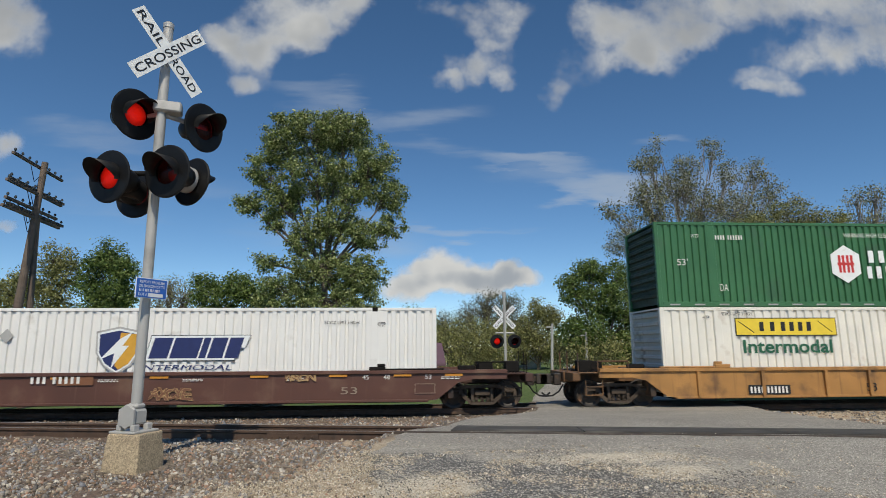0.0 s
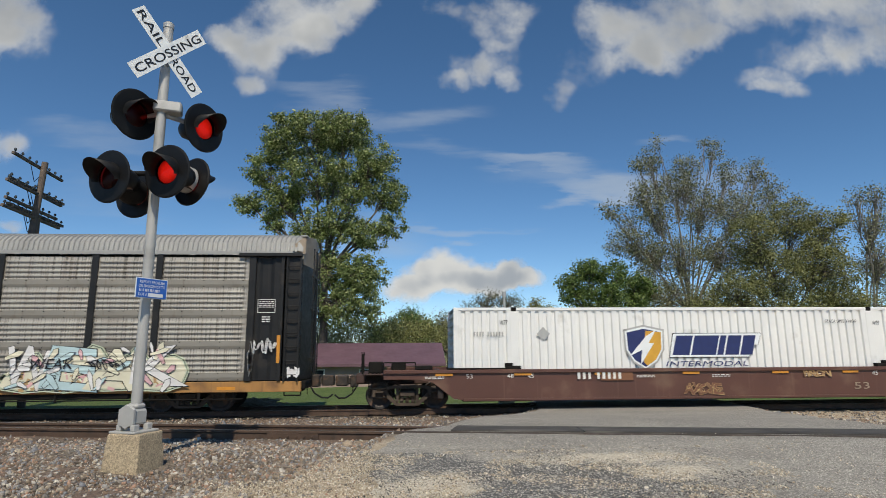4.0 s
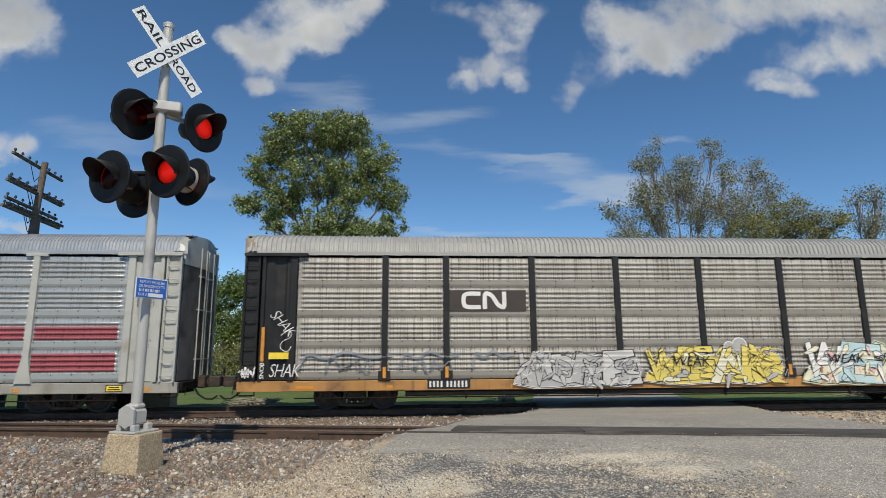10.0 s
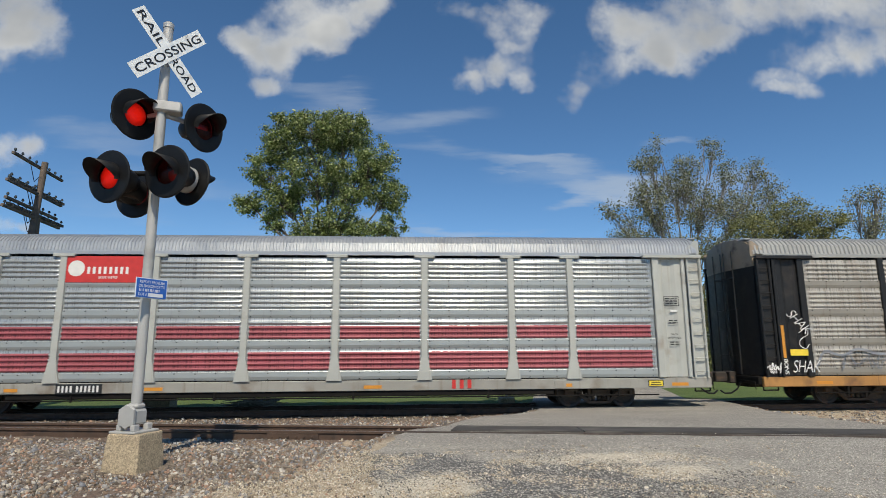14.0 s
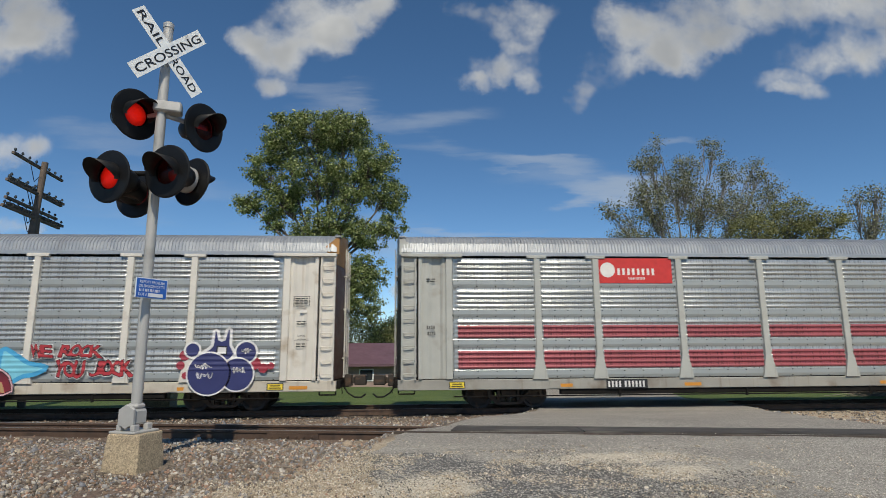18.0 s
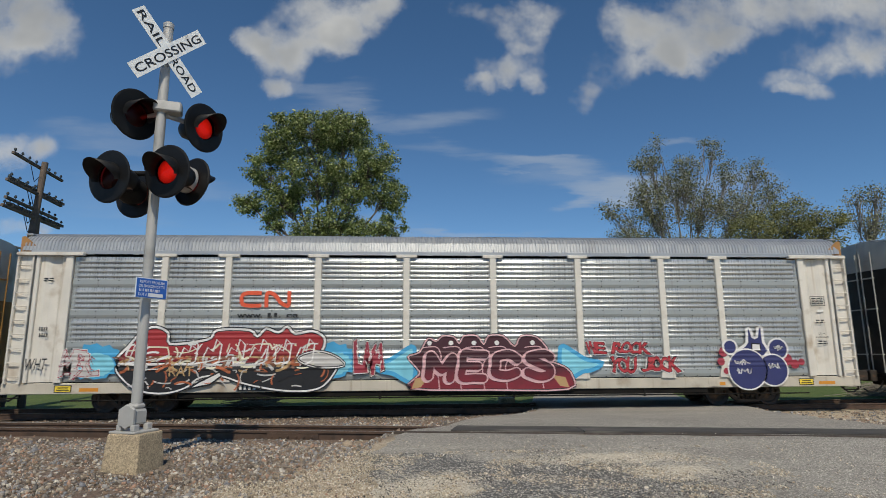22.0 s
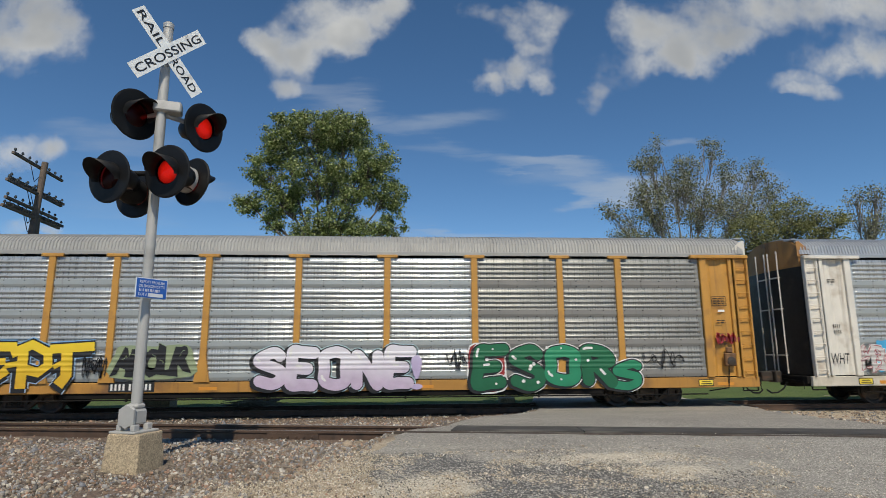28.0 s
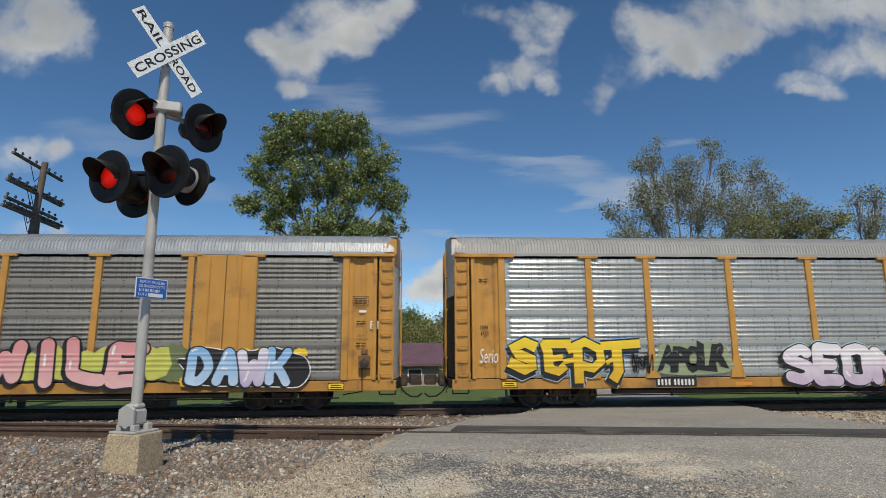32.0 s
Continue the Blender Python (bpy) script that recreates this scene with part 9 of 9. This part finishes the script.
tree("young_tree", (-27.95, 48.00, -1.56), [(-29.14, 48.00, 9.32, 1.68, 1.44), (-30.49, 48.00, 7.44, 1.92, 1.44), (-28.09, 48.00, 7.91, 1.68, 1.68), (-32.14, 48.00, 6.52, 2.16, 1.68), (-29.39, 48.00, 5.60, 2.88, 1.68), (-34.21, 48.00, 5.60, 2.40, 1.92), (-29.96, 48.00, 2.87, 3.84, 1.92)], M["leaf_olive"], M["bark"], "olive-green young tree in spring leaf", 560, 36, 0.10, 0.36, 0.2, 11, 0.4)
tree("bare_tree", (-20.35, 52.00, -1.96), [(-21.30, 52.00, 7.41, 1.46, 1.30), (-20.01, 52.00, 6.65, 1.46, 1.56), (-22.15, 52.00, 5.64, 1.30, 1.56), (-20.58, 52.00, 4.39, 2.08, 1.82)], M["leaf_sparse"], M["twig"], "small budding tree with bare twigs", 300, 16, 0.075, 0.36, 0.15, 12, 0.9, fork=0.2)
tree("young_tree", (-15.64, 50.00, -1.85), [(-17.64, 50.00, 7.45, 1.25, 0.90), (-15.02, 50.00, 7.70, 1.50, 0.90), (-16.61, 50.00, 6.22, 2.25, 1.50), (-13.76, 50.00, 6.71, 1.75, 1.50), (-15.51, 50.00, 3.80, 3.00, 2.00), (-12.68, 50.00, 4.27, 2.50, 2.00)], M["leaf_fresh"], M["bark"], "low fresh-green tree beyond the line", 520, 42, 0.105, 0.34, 0.2, 13, 0.2)
tree("bare_tree", (9.57, 70.00, -3.69), [(9.78, 70.00, 7.24, 2.66, 1.96), (12.63, 70.00, 7.59, 2.10, 1.54), (7.64, 70.00, 5.84, 1.75, 2.10), (11.14, 70.00, 4.44, 3.85, 2.80), (13.97, 70.00, 4.78, 2.45, 2.45)], M["leaf_far"], M["twig"], "distant budding tree, hazy grey-green", 480, 26, 0.085, 0.45, 0.25, 14, 0.8, fork=0.2, twig_r=0.03)
tree("bare_tree", (5.30, 68.00, -3.49), [(4.69, 68.00, 5.06, 1.70, 1.70), (6.38, 68.00, 3.72, 2.04, 2.38), (3.33, 68.00, 3.06, 2.04, 2.38), (5.34, 68.00, 1.40, 3.06, 1.70)], M["leaf_far"], M["twig"], "distant budding tree, grey-green", 360, 30, 0.085, 0.45, 0.2, 15, 0.6, fork=0.2, twig_r=0.03)
tree("young_tree", (14.31, 62.00, -3.11), [(14.32, 62.00, 6.00, 1.36, 1.24), (15.87, 62.00, 5.06, 1.55, 1.86), (13.29, 62.00, 3.53, 1.86, 1.86), (15.13, 62.00, 2.30, 2.48, 1.86), (11.98, 62.00, 1.70, 1.86, 1.55)], M["leaf_olive"], M["bark"], "yellow-green young tree beside the far road", 360, 46, 0.10, 0.4, 0.2, 16, 0.3)
tree("young_tree", (0.85, 58.00, -2.65), [(0.26, 58.00, 5.18, 1.45, 0.87), (1.41, 58.00, 3.75, 1.62, 1.45), (-0.88, 58.00, 3.48, 1.62, 1.62), (-2.30, 58.00, 2.92, 2.32, 1.74), (0.55, 58.00, 2.06, 2.61, 1.16)], M["leaf_fresh"], M["bark"], "small green tree behind the building", 360, 46, 0.10, 0.4, 0.2, 17, 0.2)
# low brush and a far wood closing the horizon
rng_ = random.Random(77)
cs = []
for k in range(1500):
    x = rng_.uniform(-110, 120)
    y = rng_.uniform(78, 96)
    cs.append((x, y, rng_.uniform(-0.3, 3.2 + 2.0 * noise.noise(Vector((x * 0.05, 0, 0))))))
part_ = part("far_wood", leaves("far_wood", cs, 55, 0.8, 0.19, 3), M["leaf_far"])
tagged(part_, "far olive-green wood closing the view", "trees", kind="stuff")
cs = [(rng_.uniform(12, 42), rng_.uniform(38, 48), rng_.uniform(-0.3, 2.2)) for k in range(420)] + [(rng_.uniform(-45, -8), rng_.uniform(46, 58), rng_.uniform(-0.3, 2.0)) for k in range(420)] + [(rng_.uniform(-14, 9), rng_.uniform(46, 54), rng_.uniform(-0.3, 4.2)) for k in range(620)]
part_ = part("undergrowth", leaves("undergrowth", cs, 70, 0.5, 0.09, 4), M["leaf_olive"])
tagged(part_, "rough green undergrowth at the foot of the trees", "bushes", kind="stuff")

def brush_pile(x, y, half, height, count, seed, label):
    """A heap of cut branches lying across one another."""
    rng = random.Random(seed)
    vs, fs = [], []
    for k in range(count):
        u = rng.gauss(0, 0.42)
        z = ground_z(x, y) + 0.05 + height * max(0.0, 1 - u * u) * rng.random()
        a = Vector((x + u * half, y + rng.uniform(-0.5, 0.5) * half, z))
        d = Vector((rng.gauss(0, 1), rng.gauss(0, 0.6), rng.uniform(-0.25, 0.35))) * rng.uniform(0.2, 0.55)
        tube(vs, fs, bend(a - d, a + d, rng, 0.12, 3), rng.uniform(0.012, 0.03), 0.008, 4)
    return tagged(part("brush_pile", mesh_of("brush_pile", vs, fs), M["palebark"]), label, "brush pile", kind="stuff")


brush_pile(-6.0, 23.6, 1.0, 0.32, 260, 61, "low heap of pale cut twigs on the grass")
brush_pile(22.6, 26.0, 1.7, 0.6, 420, 62, "heap of pale cut branches beyond the line")

# ---- telegraph pole, left of the road beyond the line ----
tp = empty("telegraph_pole", pose(0, 0, 0), "old leaning wooden telegraph pole with five crossarms and insulators", "utility pole")
bot, top = Vector((-16.00, 24.00, -0.24)), Vector((-15.37, 24.00, 9.79))
part("pole", rod(bmesh.new(), bot, top, 0.19, 0.12, seg=14), M["wood"], tp, "weathered wooden pole")
bot2, top2 = Vector((-15.54, 24.60, -0.34)), Vector((-15.54, 24.20, 7.33))
part("brace_pole", rod(bmesh.new(), bot2, top2, 0.15, 0.1, seg=12), M["wood"], tp, "second leaning brace pole")
ARM = Vector((-0.10, 0.995, 0.0)).normalized()
arms = [((-15.58, 24.00, 9.56), 3.9), ((-15.45, 23.80, 8.37), 4.2), ((-15.69, 24.30, 8.58), 4.3), ((-15.58, 23.90, 7.74), 3.9), ((-15.47, 23.80, 7.35), 4.3), ((-15.62, 24.30, 7.54), 4.3)]
for c, L in arms:
    c = Vector(c)
    a_ = part("crossarm", boxes((-L / 2, L / 2, -0.055, 0.055, -0.055, 0.055), bevel=0.008), M["wood"], tp, "weathered timber crossarm", Matrix.Translation(c) @ Vector((1, 0, 0)).rotation_difference(ARM).to_matrix().to_4x4())
    for k in range(8):
        x = -L / 2 + 0.15 + (L - 0.3) * k / 7
        if abs(x) > 0.25:
            part("insulator", lathe(bmesh.new(), [(0.016, 0.05), (0.016, 0.12), (0.05, 0.12), (0.055, 0.16), (0.035, 0.22), (0.0, 0.235)], 8, pose(x, 0, 0)), M["window"], a_, "glass insulator")
    part("arm_brace", rods([((0.55, 0.06, -0.03), (0.0, 0.14, -0.62)), ((-0.55, 0.06, -0.03), (0.0, 0.14, -0.62))], 0.014), M["under"], a_)

# ---- buildings and posts far behind ----
def house(name, x0, x1, y, depth, eave, ridge, wall, roof, label, gable_x=False):
    h = empty(name, pose(0, 0, 0), label, "house")
    part("wall", boxes((x0, x1, y, y + depth, -0.6, eave)), wall, h)
    bm = bmesh.new()
    o = 0.4
    if gable_x:
        ym = (x0 + x1) / 2
        pts = [(x0 - o, eave - 0.15), (ym, ridge), (x1 + o, eave - 0.15), (x1 + o, eave), (ym, ridge + 0.18), (x0 - o, eave)]
        prism(bm, [pts[k] for k in range(6)], y - o, y + depth + o)
        g = bmesh.new()
        prism(g, [(x0, eave), (x1, eave), (ym, ridge)], y + 0.02, y + 0.12)
        part("gable", g, wall, h)
    else:
        ym = y + depth / 2
        pts = [(y - o, eave - 0.1), (ym, ridge), (y + depth + o, eave - 0.1), (y + depth + o, eave + 0.05), (ym, ridge + 0.16), (y - o, eave + 0.05)]
        prism(bm, pts, x0 - o, x1 + o)
        for v in bm.verts:
            v.co = Vector((v.co.y, v.co.x, v.co.z))
    bmesh.ops.recalc_face_normals(bm, faces=bm.faces)
    part("roof", bm, roof, h)
    n = max(1, int((x1 - x0) / 3))
    for k in range(n):
        cx = x0 + (x1 - x0) * (k + 0.5) / n
        w = part("window", boxes((cx - 0.45, cx + 0.45, y - 0.03, y - 0.005, eave - 1.0, eave - 0.25)), M["signwhite"], h)
        part("pane", boxes((cx - 0.38, cx + 0.38, y - 0.045, y - 0.03, eave - 0.93, eave - 0.32)), M["window"], w)
    return h


house("house", 0.2, 4.3, 62, 8, 1.3, 3.4, M["shed"], M["purple_roof"], "grey-white gabled house with a maroon roof", True)
house("long_house", -7.0, 2.0, 36, 7, 0.95, 2.15, M["housewall"], M["purple_roof"], "long low house with pinkish walls and a maroon roof")
house("shed", 11.5, 15.5, 66, 5, 0.9, 2.2, M["shed"], M["shed"], "low white shed among the trees")
for nm, a, b, lab in (("light_post", (10.08, 40.00, -2.10), (10.31, 40.00, 3.62), "plain grey post with a small lamp head"), ("light_post", (13.28, 42.00, -2.13), (13.37, 42.00, 3.07), "plain grey post with a small lamp head")):
    lp = empty(nm, pose(0, 0, 0), lab, "post")
    part("post", rod(bmesh.new(), a, b, 0.12, 0.09, seg=10), M["alu"], lp)
    part("lamp", boxes((b[0] - 0.45, b[0] + 0.05, b[1] - 0.08, b[1] + 0.08, b[2] - 0.3, b[2] - 0.2), bevel=0.02), M["alu"], lp)
cb = empty("relay_cabinet", pose(-9.2, 22.4, -0.4), "pale grey relay cabinet beyond the line", "cabinet")
part("body", boxes((-0.5, 0.5, -0.35, 0.35, 0.0, 0.75), bevel=0.02), M["concrete"], cb)
part("lid", boxes((-0.55, 0.55, -0.4, 0.4, 0.75, 0.82), bevel=0.01), M["concrete"], cb)


# ---- clouds: two far sheets of sky that drift ----
def sheet(name, y, material, label):
    me = mesh_of(name, [(-3400, 0, -200), (3400, 0, -200), (3400, 0, 2600), (-3400, 0, 2600)], [(0, 1, 2, 3)])
    ob = part(name, me, material)
    ob.matrix_basis = pose(0, y, 0)
    return tagged(ob, label, "clouds", kind="structure")


cumulus = sheet("backdrop_cumulus", 2600, M["cumulus"], "white and grey fair-weather cumulus clouds")
low_clouds = sheet("backdrop_low_cloud", 2604, M["low_cloud"], "distant white cumulus low over the trees")
cirrus = sheet("backdrop_cirrus", 2608, M["cirrus"], "thin streaks of cirrus cloud")


# ---- what moves ----
def motions():
    for row in MOVING:
        ob, x = row[0], row[1]
        z = row[2] if len(row) > 2 else 0.0
        walk(ob, [(t, pose(x + rolled(t), LINE_Y, z)) for t in range(33)])
    # wheels roll
    step = 0.125
    turns = [(k * step, math.degrees(rolled(k * step) / 0.425)) for k in range(257)]
    for w, x, z in WHEELSETS:
        walk(w, [(t, pose(x, 0, z, 0, a, 0)) for t, a in turns])
    # flashers: two banks of lamps light in turn
    period, lit = 1.2077, 0.51
    for lamp, phase, at in LAMPS:
        rows = []
        up = lambda on: pose(*at, 0 if on else -86, 0, 0)
        rows.append((0.0, up(phase == 0)))
        k = 0
        while 0.065 + k * period < 32.0:
            a = 0.065 + k * period
            for q, on in ((a, phase == 1), (a + lit, phase == 0)):
                if 0.05 < q < 31.99:
                    rows.append((q - 0.034, up(not on)))
                    rows.append((q, up(on)))
            k += 1
        rows.append((32.0, up(phase == 0)))
        walk(lamp, rows)
    # clouds drift to the east
    for ob, y, dx, dz in ((cumulus, 2600, 228, -18), (low_clouds, 2604, 110, -4), (cirrus, 2608, 85, -18)):
        walk(ob, [(0.0, pose(0, y, 0)), (16.0, pose(dx / 2, y, dz / 2)), (32.0, pose(dx, y, dz))])


motions()
